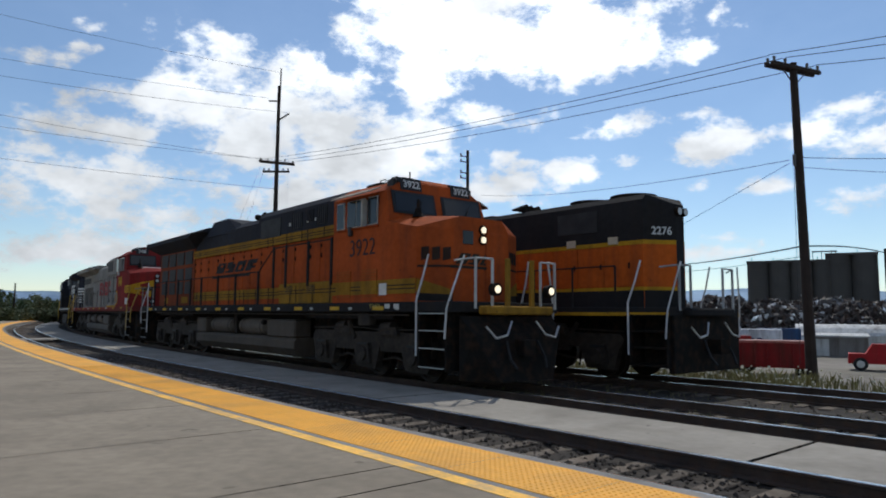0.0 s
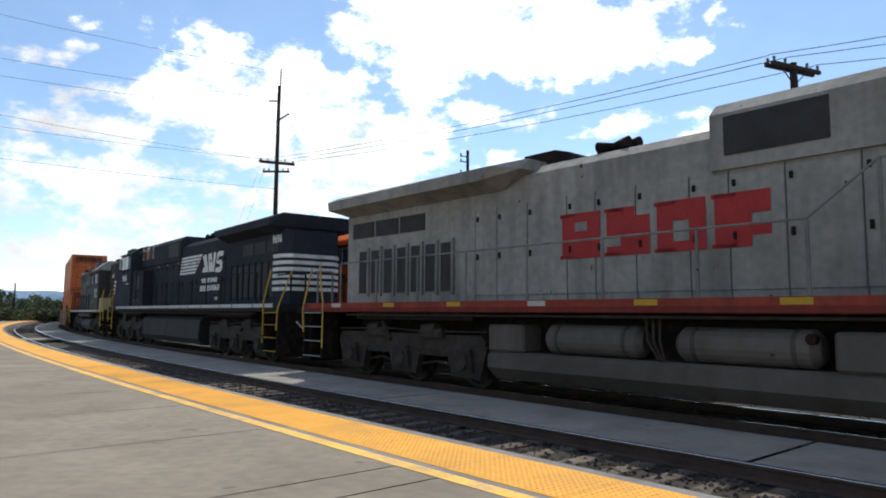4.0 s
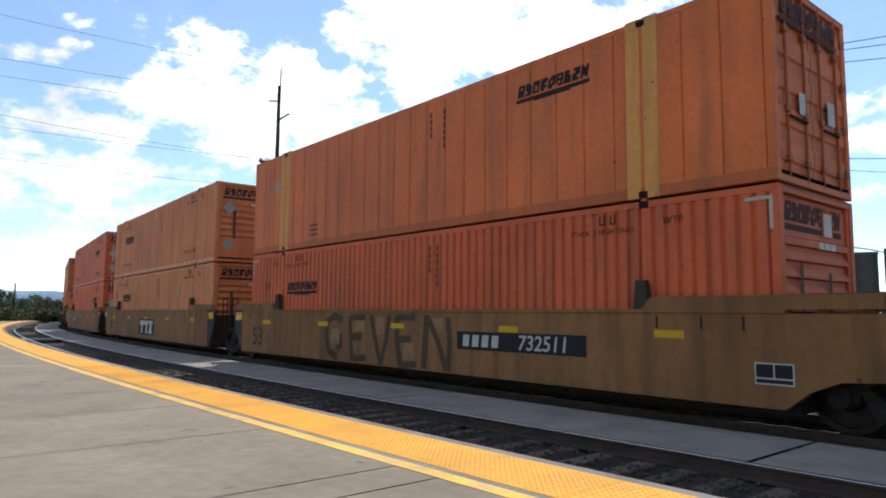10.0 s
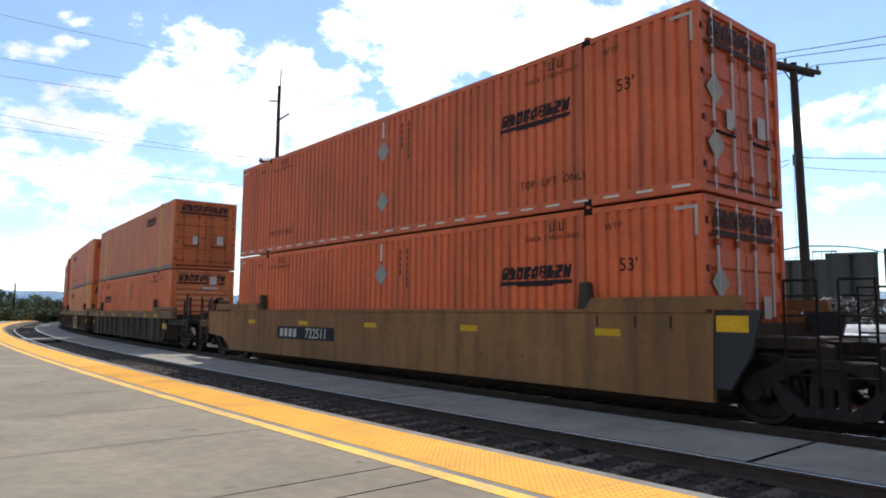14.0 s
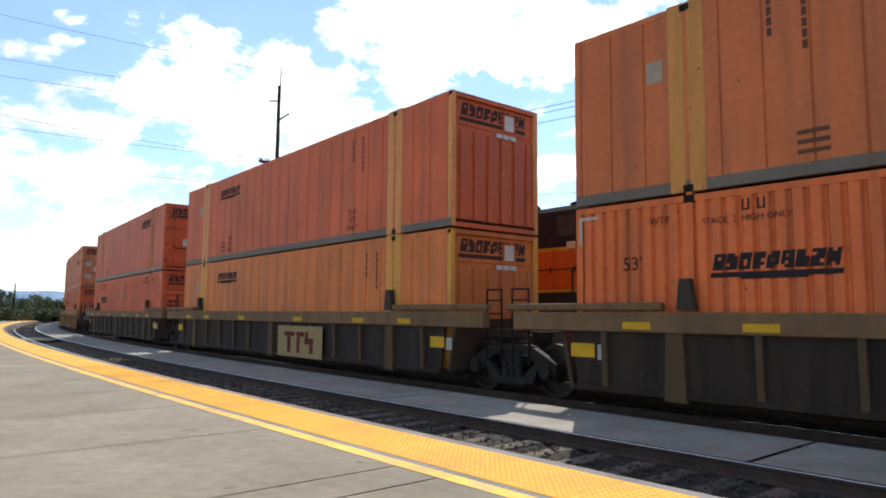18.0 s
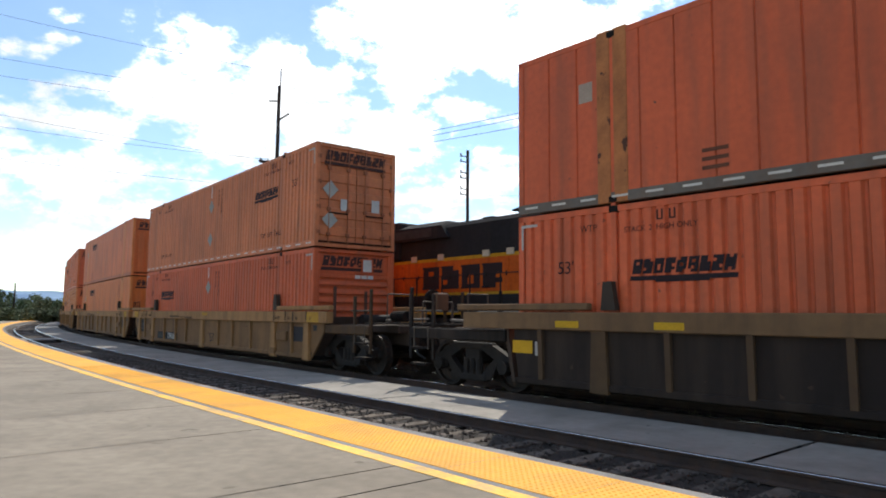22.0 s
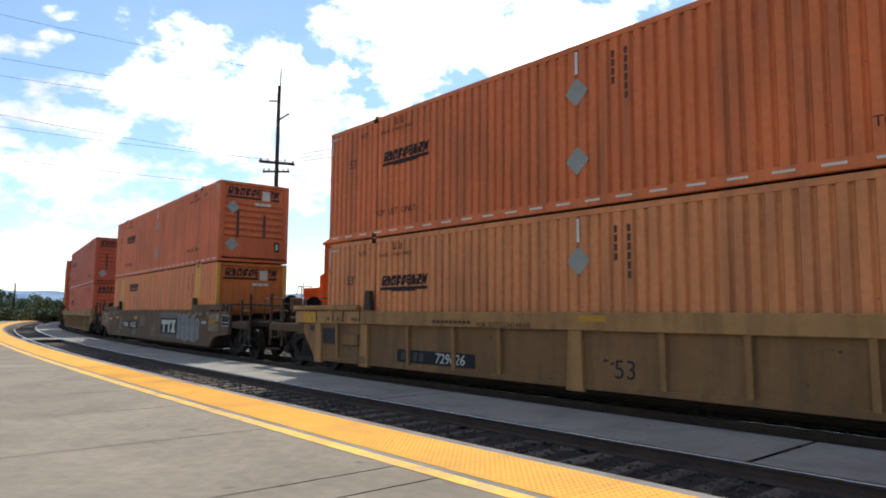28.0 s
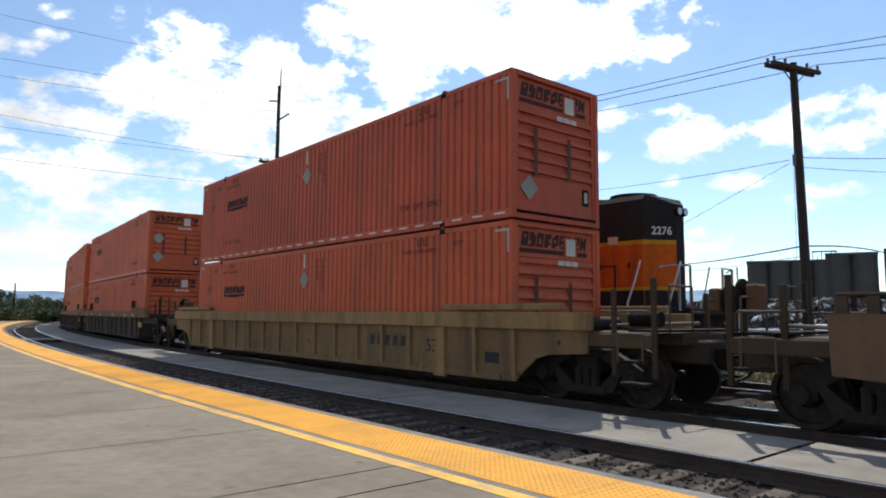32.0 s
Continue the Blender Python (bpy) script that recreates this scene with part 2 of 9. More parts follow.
def cloud_dome():
    """A dome of cloud round the place, clear where the sun stands."""
    nu, nv = 480, 150
    az = np.linspace(-math.pi, math.pi, nu + 1)[:-1]
    el = np.radians(np.linspace(-1.0, 90.0, nv + 1))
    A, E = np.meshgrid(az, el, indexing="xy")
    R = 2600.0
    P = np.stack([np.sin(A) * np.cos(E), np.cos(A) * np.cos(E), np.sin(E)], -1)
    ad, ed = np.degrees(A), np.degrees(E)
    # cloud before the camera, as ellipses: centre and half-size in degrees
    top = [(5.3, 28.2, 16.0, 5.3), (4.8, 23.6, 15.2, 3.0), (8.2, 20.8, 6.3, 2.0), (-2.2, 19.2, 2.6, 2.2), (14.6, 22.1, 4.9, 2.6)]
    mass = [(-18.3, 20.1, 5.3, 2.2), (-22.2, 17.3, 3.0, 2.1), (-12.8, 19.7, 3.5, 2.2), (-17.3, 16.0, 6.7, 2.7), (-9.4, 16.1, 6.7, 2.6), (-4.1, 14.8, 5.3, 2.1),
            (-7.9, 12.6, 8.1, 2.1), (-8.5, 18.4, 4.0, 1.8), (-1.5, 21.5, 4.5, 2.0), (4.2, 10.8, 4.8, 2.0), (-0.7, 15.3, 3.4, 1.6), (-16.3, 13.2, 5.4, 1.8), (-10.0, 9.5, 8.0, 1.6)]
    low = [(-28.5, 13.6, 6.4, 1.1), (-26.8, 10.2, 7.7, 1.8), (-32.6, 9.6, 2.8, 1.2), (-26.2, 7.4, 8.2, 1.5), (-29.1, 4.5, 6.2, 1.5), (-20.9, 5.2, 5.0, 1.3), (3.0, 6.0, 7.0, 2.2)]
    puffs = [(-29.4, 21.1, 1.4, 0.35), (-28.6, 19.5, 1.3, 0.35), (-26.8, 16.5, 1.6, 0.7), (-29.5, 15.3, 1.1, 0.7), (-32.0, 18.3, 2.0, 0.5), (3.2, 16.6, 2.1, 1.0), (7.1, 15.9, 2.5, 0.8),
             (14.8, 15.8, 2.5, 0.8), (11.5, 14.8, 1.5, 0.4), (11.3, 12.1, 2.3, 1.1), (4.9, 13.3, 0.9, 0.4), (21.5, 20.7, 1.5, 0.8), (22.6, 23.3, 0.6, 0.7), (22.5, 13.6, 3.4, 1.8)]
    small = [(21.1, 15.7, 1.5, 0.6), (21.2, 10.5, 1.2, 0.6), (25.5, 10.1, 2.2, 0.6), (29.3, 14.0, 3.5, 1.2), (33.4, 13.0, 2.0, 1.3), (31.9, 8.7, 2.6, 0.8), (31.2, 15.5, 1.8, 0.4),
             (30.9, 11.4, 0.7, 0.5), (23.0, 4.9, 3.1, 0.5), (22.4, 5.9, 1.1, 0.35), (25.2, 5.9, 1.0, 0.35), (15.1, 12.6, 1.0, 0.5), (7.3, 12.7, 0.9, 0.4), (37.0, 14.5, 3.0, 1.2)]
    gaps = [(-9.0, 20.5, 2.0, 0.7), (-5.9, 20.3, 1.7, 0.9), (-4.3, 17.5, 1.2, 0.9), (-1.2, 13.7, 1.5, 0.7), (-22.4, 13.4, 2.5, 0.5), (-26.1, 18.2, 1.6, 0.8), (-15.8, 10.5, 2.2, 0.5), (-30.2, 11.3, 3.3, 0.4), (-31.4, 6.4, 2.1, 0.4)]
    drift = [np.sin(2.1 * ad + 1.3 * ed) * 0.5 + np.sin(1.1 * ed - 2.9 * ad + 1.0) * 0.3, np.sin(2.6 * ed + 0.9 * ad + 2.0) * 0.2 + np.sin(3.7 * ad) * 0.15]

    def over(spots, wavy=1.0):
        best = np.full(A.shape, -1.0)
        for a0, e0, ra, re in spots:
            q = np.hypot((ad + wavy * drift[0] - a0) / ra, (ed + wavy * drift[1] - e0) / re)
            best = np.maximum(best, (1.0 - q) * min(1.0, 0.45 + re * 0.3))
        return best
    ahead = np.clip((42.0 - np.abs(ad)) / 6.0, 0, 1) * np.clip((31.0 - ed) / 4.0, 0, 1)      # the part of the sky that faces the platform
    shaped = np.maximum.reduce([over(top) * 1.5, over(mass), over(low) * 0.75, over(puffs, 0.35), over(small, 0.35)])
    shaped = np.where(shaped > 0, 0.02 + 0.24 * np.minimum(shaped, 0.8), 0.02 + 0.28 * np.maximum(shaped, -0.75))
    shaped -= 0.2 * np.clip(over(gaps, 0.4) * 1.4, 0, 1)
    bias = -0.03 * (1 - ahead) + shaped * ahead
    # clear sky round the sun
    d = np.degrees(np.arccos(np.clip(P @ np.array(sun_way), -1, 1)))
    bias -= 3.0 * np.clip(1.4 - d / 5.0, 0, 1)
    # cloud near the sun lets its light through; off to the side it turns grey, and opposite the sun it is lit again
    glow = np.interp(d, [0, 28, 38, 48, 66, 85, 110, 180], [1.3, 1.3, 1.1, 0.84, 0.72, 0.88, 1.0, 1.0])
    vs = (P * R).reshape(-1, 3)
    i, j = np.meshgrid(np.arange(nu), np.arange(nv), indexing="xy")
    k = (i + 1) % nu
    fs = np.stack([j * nu + i, j * nu + k, (j + 1) * nu + k, (j + 1) * nu + i], -1).reshape(-1, 4)
    me = bpy.data.meshes.new("cloud_layer")
    me.from_pydata(vs.tolist(), [], fs.tolist())
    at = me.attributes.new("cover", "FLOAT", "POINT")
    at.data.foreach_set("value", bias.reshape(-1).astype(np.float32))
    me.attributes.new("glow", "FLOAT", "POINT").data.foreach_set("value", glow.reshape(-1).astype(np.float32))
    me.shade_smooth()
    m = bpy.data.materials.new("cloud")
    m.use_nodes = True
    n, l = m.node_tree.nodes, m.node_tree.links
    n.remove(n["Principled BSDF"])
    tc, mp = n.new("ShaderNodeTexCoord"), n.new("ShaderNodeMapping")
    mp.inputs["Scale"].default_value = (1 / R, 1 / R, 1.7 / R)
    l.new(tc.outputs["Object"], mp.inputs["Vector"])
    big, small, cov = n.new("ShaderNodeTexNoise"), n.new("ShaderNodeTexNoise"), n.new("ShaderNodeAttribute")
    cov.attribute_name = "cover"
    for t, s, dt, ro in ((big, 13.0, 9.0, 0.66), (small, 7.0, 5.0, 0.6)):
        t.inputs["Scale"].default_value, t.inputs["Detail"].default_value, t.inputs["Roughness"].default_value = s, dt, ro
        l.new(mp.outputs["Vector"], t.inputs["Vector"])
    add = n.new("ShaderNodeMath")
    add.operation = "ADD"
    l.new(big.outputs["Fac"], add.inputs[0])
    l.new(cov.outputs["Fac"], add.inputs[1])
    ramp = n.new("ShaderNodeMapRange")
    ramp.interpolation_type = "SMOOTHSTEP"
    ramp.inputs["From Min"].default_value, ramp.inputs["From Max"].default_value = 0.455, 0.66
    ramp.inputs["To Min"].default_value = 0.05      # thin haze between the clouds
    l.new(add.outputs[0], ramp.inputs["Value"])
    thick = n.new("ShaderNodeMapRange")      # thick cloud is whiter, with greyer bellies
    thick.inputs["From Min"].default_value, thick.inputs["From Max"].default_value = 0.35, 0.65
    thick.inputs["To Min"].default_value, thick.inputs["To Max"].default_value = 1.2, 2.0
    l.new(small.outputs["Fac"], thick.inputs["Value"])
    em, tr, mix = n.new("ShaderNodeEmission"), n.new("ShaderNodeBsdfTransparent"), n.new("ShaderNodeMixShader")
    em.inputs["Color"].default_value = (0.97, 0.98, 1.0, 1)
    near, lit = n.new("ShaderNodeAttribute"), n.new("ShaderNodeMath")
    near.attribute_name, lit.operation = "glow", "MULTIPLY"
    l.new(thick.outputs["Result"], lit.inputs[0])
    l.new(near.outputs["Fac"], lit.inputs[1])
    l.new(lit.outputs[0], em.inputs["Strength"])
    l.new(ramp.outputs["Result"], mix.inputs["Fac"])
    l.new(tr.outputs[0], mix.inputs[1])
    l.new(em.outputs[0], mix.inputs[2])
    l.new(mix.outputs[0], n["Material Output"].inputs["Surface"])
    me.materials.append(m)
    return tagged(new("backdrop", me), "bright white cumulus clouds drifting over a blue sky", "sky", kind="structure")


CLOUDS = cloud_dome()

# ---------------------------------------------------------------- ground, tracks, platform


def ground_sheet():
    """One sheet to the horizon: level, with a shallow bed under the tracks, rough on the far side of them."""
    xs = np.concatenate([[-3000, -1200, -500, -260], np.arange(-160, 161, 4.0), [260, 500, 1200, 3000]])
    ys = np.concatenate([[-1500, -500, -150, -60], np.arange(-40, 241, 4.0), [300, 500, 1200, 3500]])
    off = lambda x, y: (x - 4.6) * -0.755 + (y - 10.6) * -0.655      # rough distance to the camera side of the main track
    vs = [(x, y, -0.42 + 0.05 * noise.noise((x * 0.11, y * 0.11, 0.0)) - (min(0.75, max(0.0, -9.0 - off(x, y)) * 0.11) if x > 0 else 0.0)) for y in ys for x in xs]
    k = len(xs)
    fs = [(j * k + i, j * k + i + 1, (j + 1) * k + i + 1, (j + 1) * k + i) for j in range(len(ys) - 1) for i in range(k - 1)]
    me = bpy.data.meshes.new("ground")
    me.from_pydata(vs, [], fs)
    me.shade_smooth()
    me.materials.append(M_SOIL)
    return tagged(new("ground", me), "dusty grey-brown gravel yard beyond the tracks", "ground", kind="structure")


ground_sheet()


def solid_band(s0, s1, step, o0, o1, z0, z1):
    return ribbon(s0, s1, step, [(o0, z0), (o0, z1), (o1, z1), (o1, z0)])


def ballast_bed():
    vs, fs = [], []
    offs = np.concatenate([np.arange(5.6, -7.6, -0.3)])
    ss = np.concatenate([np.arange(-30, 40, 0.35), np.arange(40, 200, 3.0), [230, 300]])
    for s in ss:
        for o in offs:
            x, y, _ = on_line(s, o)
            z = -0.19 + 0.045 * noise.noise((x * 2.1, y * 2.1, 0)) + 0.03 * noise.noise((x * 6, y * 6, 3))
            if o < -6.2:
                z -= (-6.2 - o) * 0.2
            vs.append((x, y, z))
    k = len(offs)
    for i in range(len(ss) - 1):
        for j in range(k - 1):
            a = i * k + j
            fs.append((a, a + 1, a + k + 1, a + k))
    me = bpy.data.meshes.new("ballast")
    me.from_pydata(vs, [], fs)
    me.materials.append(M_BALLAST)
    tagged(new("ballast_bed", me), "dark oily crushed stone ballast between the rails", "ballast", kind="structure")


ballast_bed()


def ballast_stones():
    rng = random.Random(4)
    vs, fs = [], []
    for _ in range(9000):
        s, o = rng.uniform(-9, 22), rng.choice((rng.uniform(3.3, 5.5), rng.uniform(3.3, 5.5), rng.uniform(-6.4, 1.5)))
        x, y, _a = on_line(s, o)
        r = rng.uniform(0.018, 0.042)
        b = len(vs)
        z = -0.185 + rng.uniform(-0.005, 0.03)
        for dx, dy, dz in ((1, 0, 0), (-1, 0, 0), (0, 1, 0), (0, -1, 0), (0, 0, 0.8), (0, 0, -0.8)):
            j = rng.uniform(0.7, 1.2)
            vs.append((x + dx * r * j + rng.uniform(-r, r) * 0.3, y + dy * r * j, z + dz * r * j))
        for a, c in ((0, 2), (2, 1), (1, 3), (3, 0)):
            fs.append((b + a, b + c, b + 4))
            fs.append((b + c, b + a, b + 5))
    me = bpy.data.meshes.new("stones")
    me.from_pydata(vs, [], fs)
    me.materials.append(M_STONE)
    tagged(new("ballast_stones", me), "loose grey crushed stones lying between the ties", "ballast", kind="stuff")


ballast_stones()


def rail_band(s0, s1, step, o):
    h = 0.037
    return ribbon(s0, s1, step, [(o + 0.07, -0.17), (o + 0.07, -0.15), (o + 0.012, -0.13), (o + 0.012, -0.045), (o + h, -0.035), (o + h, -0.006), (o - h, -0.006), (o - h, -0.035), (o - 0.012, -0.045), (o - 0.012, -0.13), (o - 0.07, -0.15), (o - 0.07, -0.17)])


TIE = box(-0.115, 0.115, -1.3, 1.3, -0.09, 0.0, bevel=0.012)
TIE = mesh_of(TIE, "tie")
TIE.materials.append(M_TIE)


def railway_track(name, off, label, near):
    tr = thing(name, label, "railway track", "parallel railway tracks", kind="structure")
    for o in (off + 0.7525, off - 0.7525):
        r = part("rail", rail_band(-340, 300, 2.0, o), M_RAIL, tr, "rust-brown steel rail")
        part("rail_head", ribbon(-340, 300, 2.0, [(o + 0.034, -0.006), (o + 0.028, 0.0), (o - 0.028, 0.0), (o - 0.034, -0.006)]), M_RAILTOP, r, "polished bright running surface")
    return tr


TRACK_OBS = {}
for _n, _o in TRACKS.items():
    TRACK_OBS[_n] = railway_track(_n, _o, {"track_1": "empty curved railway track with wooden ties beside the platform", "track_2": "curved main track under the passing freight train", "track_3": "curved siding with a parked locomotive"}[_n], 0)


def walkway():
    """The concrete strip between the first two tracks, in long slabs with open joints."""
    w = thing("walkway", "long grey concrete walkway strip between two tracks", "pavement", kind="structure")
    joints = [-30.0, -14.8, -8.1, -1.62, 4.9, 11.4, 17.9, 24.4, 30.9, 37.4, 43.9, 56.9, 69.9, 82.9, 95.9, 108.9, 122.0]
    for a, c in zip(joints, joints[1:]):
        part("slab", solid_band(a + 0.03, c - 0.03, (c - a - 0.06) / max(2, round((c - a) / 1.6)), 3.38, 1.59, -0.3, -0.012), M_WALK, w)


walkway()
PZ = 0.166


def platform():
    pf = thing("platform", "wide grey concrete station platform with a curved edge", "platform", kind="structure")
    part("edge_kerb", solid_band(-30, 130, 1.0, 5.71, 5.57, -0.4, PZ), M_KERB, pf, "grey concrete platform edge")
    joints = [-30, -24, -18.0, -13.2, -10.4, -8.0, -5.6, -3.1, -0.70, -0.15, 2.25, 4.7, 7.1, 9.5, 11.9, 14.3, 17.4, 20.4, 23.4, 26.4, 30.0, 34.0, 38.0, 42.0, 46.0, 50.0, 58, 66, 74, 82, 90, 100, 115, 130]
    for a, c in zip(joints, joints[1:]):
        # slabs between the marked line and the back of the platform, parted by sawn joints
        for o0, o1 in ((6.80, 10.6), (10.612, 14.5), (14.512, 26.0)):
            part("slab", solid_band(a + 0.011, c - 0.011, max((c - a - 0.022) / 4, 0.1), o1, o0, -0.4, PZ), M_SLAB, pf)
    part("border", solid_band(-30, 130, 1.0, 6.795, 6.53, -0.4, PZ - 0.001), M_KERB, pf, "grey concrete border under the line")
    part("yellow_line", solid_band(-30, 130, 1.0, 6.785, 6.625, PZ - 0.01, PZ + 0.004), M_LINE, pf, "thin worn yellow painted line")
    part("tile_bed", solid_band(-30, 130, 1.0, 6.53, 5.71, -0.4, PZ - 0.012), M_KERB, pf)
    return pf


PLATFORM = platform()


def tactile_tiles():
    """Yellow warning tiles, each with rows of domes where the camera is near."""
    a = -20.0
    k = 0
    while a < 128:
        ln = 1.22 if a < 40 else 4.88
        me = solid_band(a + 0.003, a + ln - 0.003, ln / 4.02, 6.525, 5.715, PZ - 0.012, PZ + 0.004)
        if -6.5 < a < 12:
            bm = bmesh.new()
            bm.from_mesh(me)
            bpy.data.meshes.remove(me)
            vs = []
            pitch = 0.061
            for i in range(int(ln / pitch)):
                for j in range(13):
                    x, y, _ = on_line(a + (i + 0.5) * pitch, 5.745 + j * pitch + 0.01)
                    q = []
                    for r, z in ((0.0165, PZ + 0.0035), (0.0085, PZ + 0.0095)):
                        q.append([bm.verts.new((x + r * math.cos(h * math.pi / 3), y + r * math.sin(h * math.pi / 3), z)) for h in range(6)])
                    bm.faces.new(q[1])
                    for h in range(6):
                        bm.faces.new((q[0][h], q[0][(h + 1) % 6], q[1][(h + 1) % 6], q[1][h]))
            me = bpy.data.meshes.new("tactile_tile")
            bm.to_mesh(me)
            bm.free()
        part("tactile_tile", me, M_YELLOW, PLATFORM, "yellow truncated-dome warning tile" if k == 0 else "")
        a += ln
        k += 1


tactile_tiles()


def crossing(s):
    c = thing("crossing_panel", "pale concrete pedestrian crossing panels over the empty track", "crossing panel", "crossing panels", kind="structure")
    for o0, o1 in ((5.55, 5.03), (4.86, 3.54)):
        part("panel", solid_band(s, s + 2.6, 1.3, o0, o1, -0.25, 0.0), M_WALK, c)


crossing(35.5)

# ---------------------------------------------------------------- containers
CL, CH, CW = 16.15, 2.885, 1.30       # length, height, half width
ORANGE, REDO, TAN, PUMPKIN, DEEP = (0.55, 0.132, 0.034), (0.51, 0.098, 0.030), (0.54, 0.195, 0.068), (0.57, 0.155, 0.028), (0.42, 0.085, 0.025)
OCHRE = (0.55, 0.26, 0.06)
CMESH = {}


def corrugated(n, deep, x0, x1, z0, z1, flat=0.56):
    """A pressed steel wall: n waves between x0 and x1, bulging to y = 0 and folded back to y = deep."""
    vs, fs = [], []
    p = (x1 - x0) / n
    xs = []
    for i in range(n):
        a = x0 + i * p
        k = p * (1 - flat) / 2
        xs += [(a, deep), (a + k * 0.35, deep), (a + k, 0.0), (a + p - k, 0.0), (a + p - k * 0.35, deep)]
    xs.append((x1, deep))
    for x, y in xs:
        vs += [(x, y, z0), (x, y, z1)]
    for i in range(len(xs) - 1):
        fs.append((2 * i, 2 * i + 2, 2 * i + 3, 2 * i + 1))
    me = bpy.data.meshes.new("pressed_wall")
    me.from_pydata(vs, [], fs)
    return me


def cached(key, make, material):
    if key not in CMESH:
        me = make()
        if not isinstance(me, bpy.types.Mesh):
            me = mesh_of(me, key)
        me.materials.append(material)
        CMESH[key] = me
    return CMESH[key]


BLOCKS = ("111 101 111 111 111", "110 111 111 011 111", "111 111 101 101 111", "111 111 110 111 110", "011 111 101 111 110", "111 101 111 101 011", "110 110 111 111 111", "111 011 111 110 111", "101 111 111 111 101")


def stroke_mesh(pts, wide, y):
    """A painted stroke of even width along (x, z) points, in the plane of a car's side."""
    bm = bmesh.new()
    rim = []
    for k, (x, z) in enumerate(pts):
        (xa, za), (xb, zb) = pts[max(k - 1, 0)], pts[min(k + 1, len(pts) - 1)]
        ln = math.hypot(xb - xa, zb - za) or 1.0
        nx, nz = -(zb - za) / ln * wide / 2, (xb - xa) / ln * wide / 2
        rim.append((bm.verts.new((x + nx, y, z + nz)), bm.verts.new((x - nx, y, z - nz))))
    for p, q in zip(rim, rim[1:]):
        bm.faces.new((p[0], p[1], q[1], q[0]))
    return bm


def letter_blocks(n, w, h, lean, serif=False):
    """A railway's or owner's mark as n plain leaning blocks with notches, on a grid of three by five."""
    out = []
    for i in range(n):
        bm = bmesh.new()
        x = (i - n / 2) * w
        rows = BLOCKS[i % len(BLOCKS)].split()
        c = w * 0.86 / 3
        for r, row in enumerate(rows):
            z0, z1 = h / 2 - (r + 1) * h / 5, h / 2 - r * h / 5
            k = 0
            while k < 3:
                if row[k] == "1":
                    e = k
                    while e < 3 and row[e] == "1":
                        e += 1
                    slant(x + k * c + lean * (z0 + h / 2), x + e * c + lean * (z0 + h / 2), z0, z1, lean, bm)
                    k = e
                else:
                    k += 1
        if serif:
            for z0, z1 in ((-h / 2, -h * 0.42), (h * 0.42, h / 2)):
                slant(x - w * 0.05, x + c * 1.2, z0, z1, lean, bm)
        out.append(bm)
    return out


def logo_bars(k):
    """The owner's mark as a row of plain notched leaning blocks over a heavy line, drawn 2 m wide."""
    bm = bmesh.new()
    for q in letter_blocks(9, 0.215, 0.24, 0.22):
        me = bpy.data.meshes.new("block")
        q.to_mesh(me)
        q.free()
        me.transform(Matrix.Translation((-0.05, 0.10, 0)))
        bm.from_mesh(me)
        bpy.data.meshes.remove(me)
    slant(-1.06, 0.93, -0.13, -0.055, 0.22, bm)
    if k:
        slant(-0.55, 0.45, -0.16, -0.13, 0.22, bm)
    return bm


def stencil(parent, name, words, size, x, y, z, col):
    """Stencilled words in a row, each a part of its own."""
    ws = words.split()
    wide = [len(q) * 0.62 * size for q in ws]
    at = x - (sum(wide) + 0.4 * size * (len(ws) - 1)) / 2
    for q, w in zip(ws, wide):
        part(name, text_mesh(q, size), M_MARK, parent, "dark stencilled word", col, side_pose(at + w / 2, y, z))
        at += w + 0.4 * size


def diamond(r=0.25):
    bm = bmesh.new()
    hull([(dx * r, dy * r, dz) for dx, dy in ((1, 0), (0, 1), (-1, 0), (0, -1)) for dz in (-0.002, 0.002)], bm)
    return bm


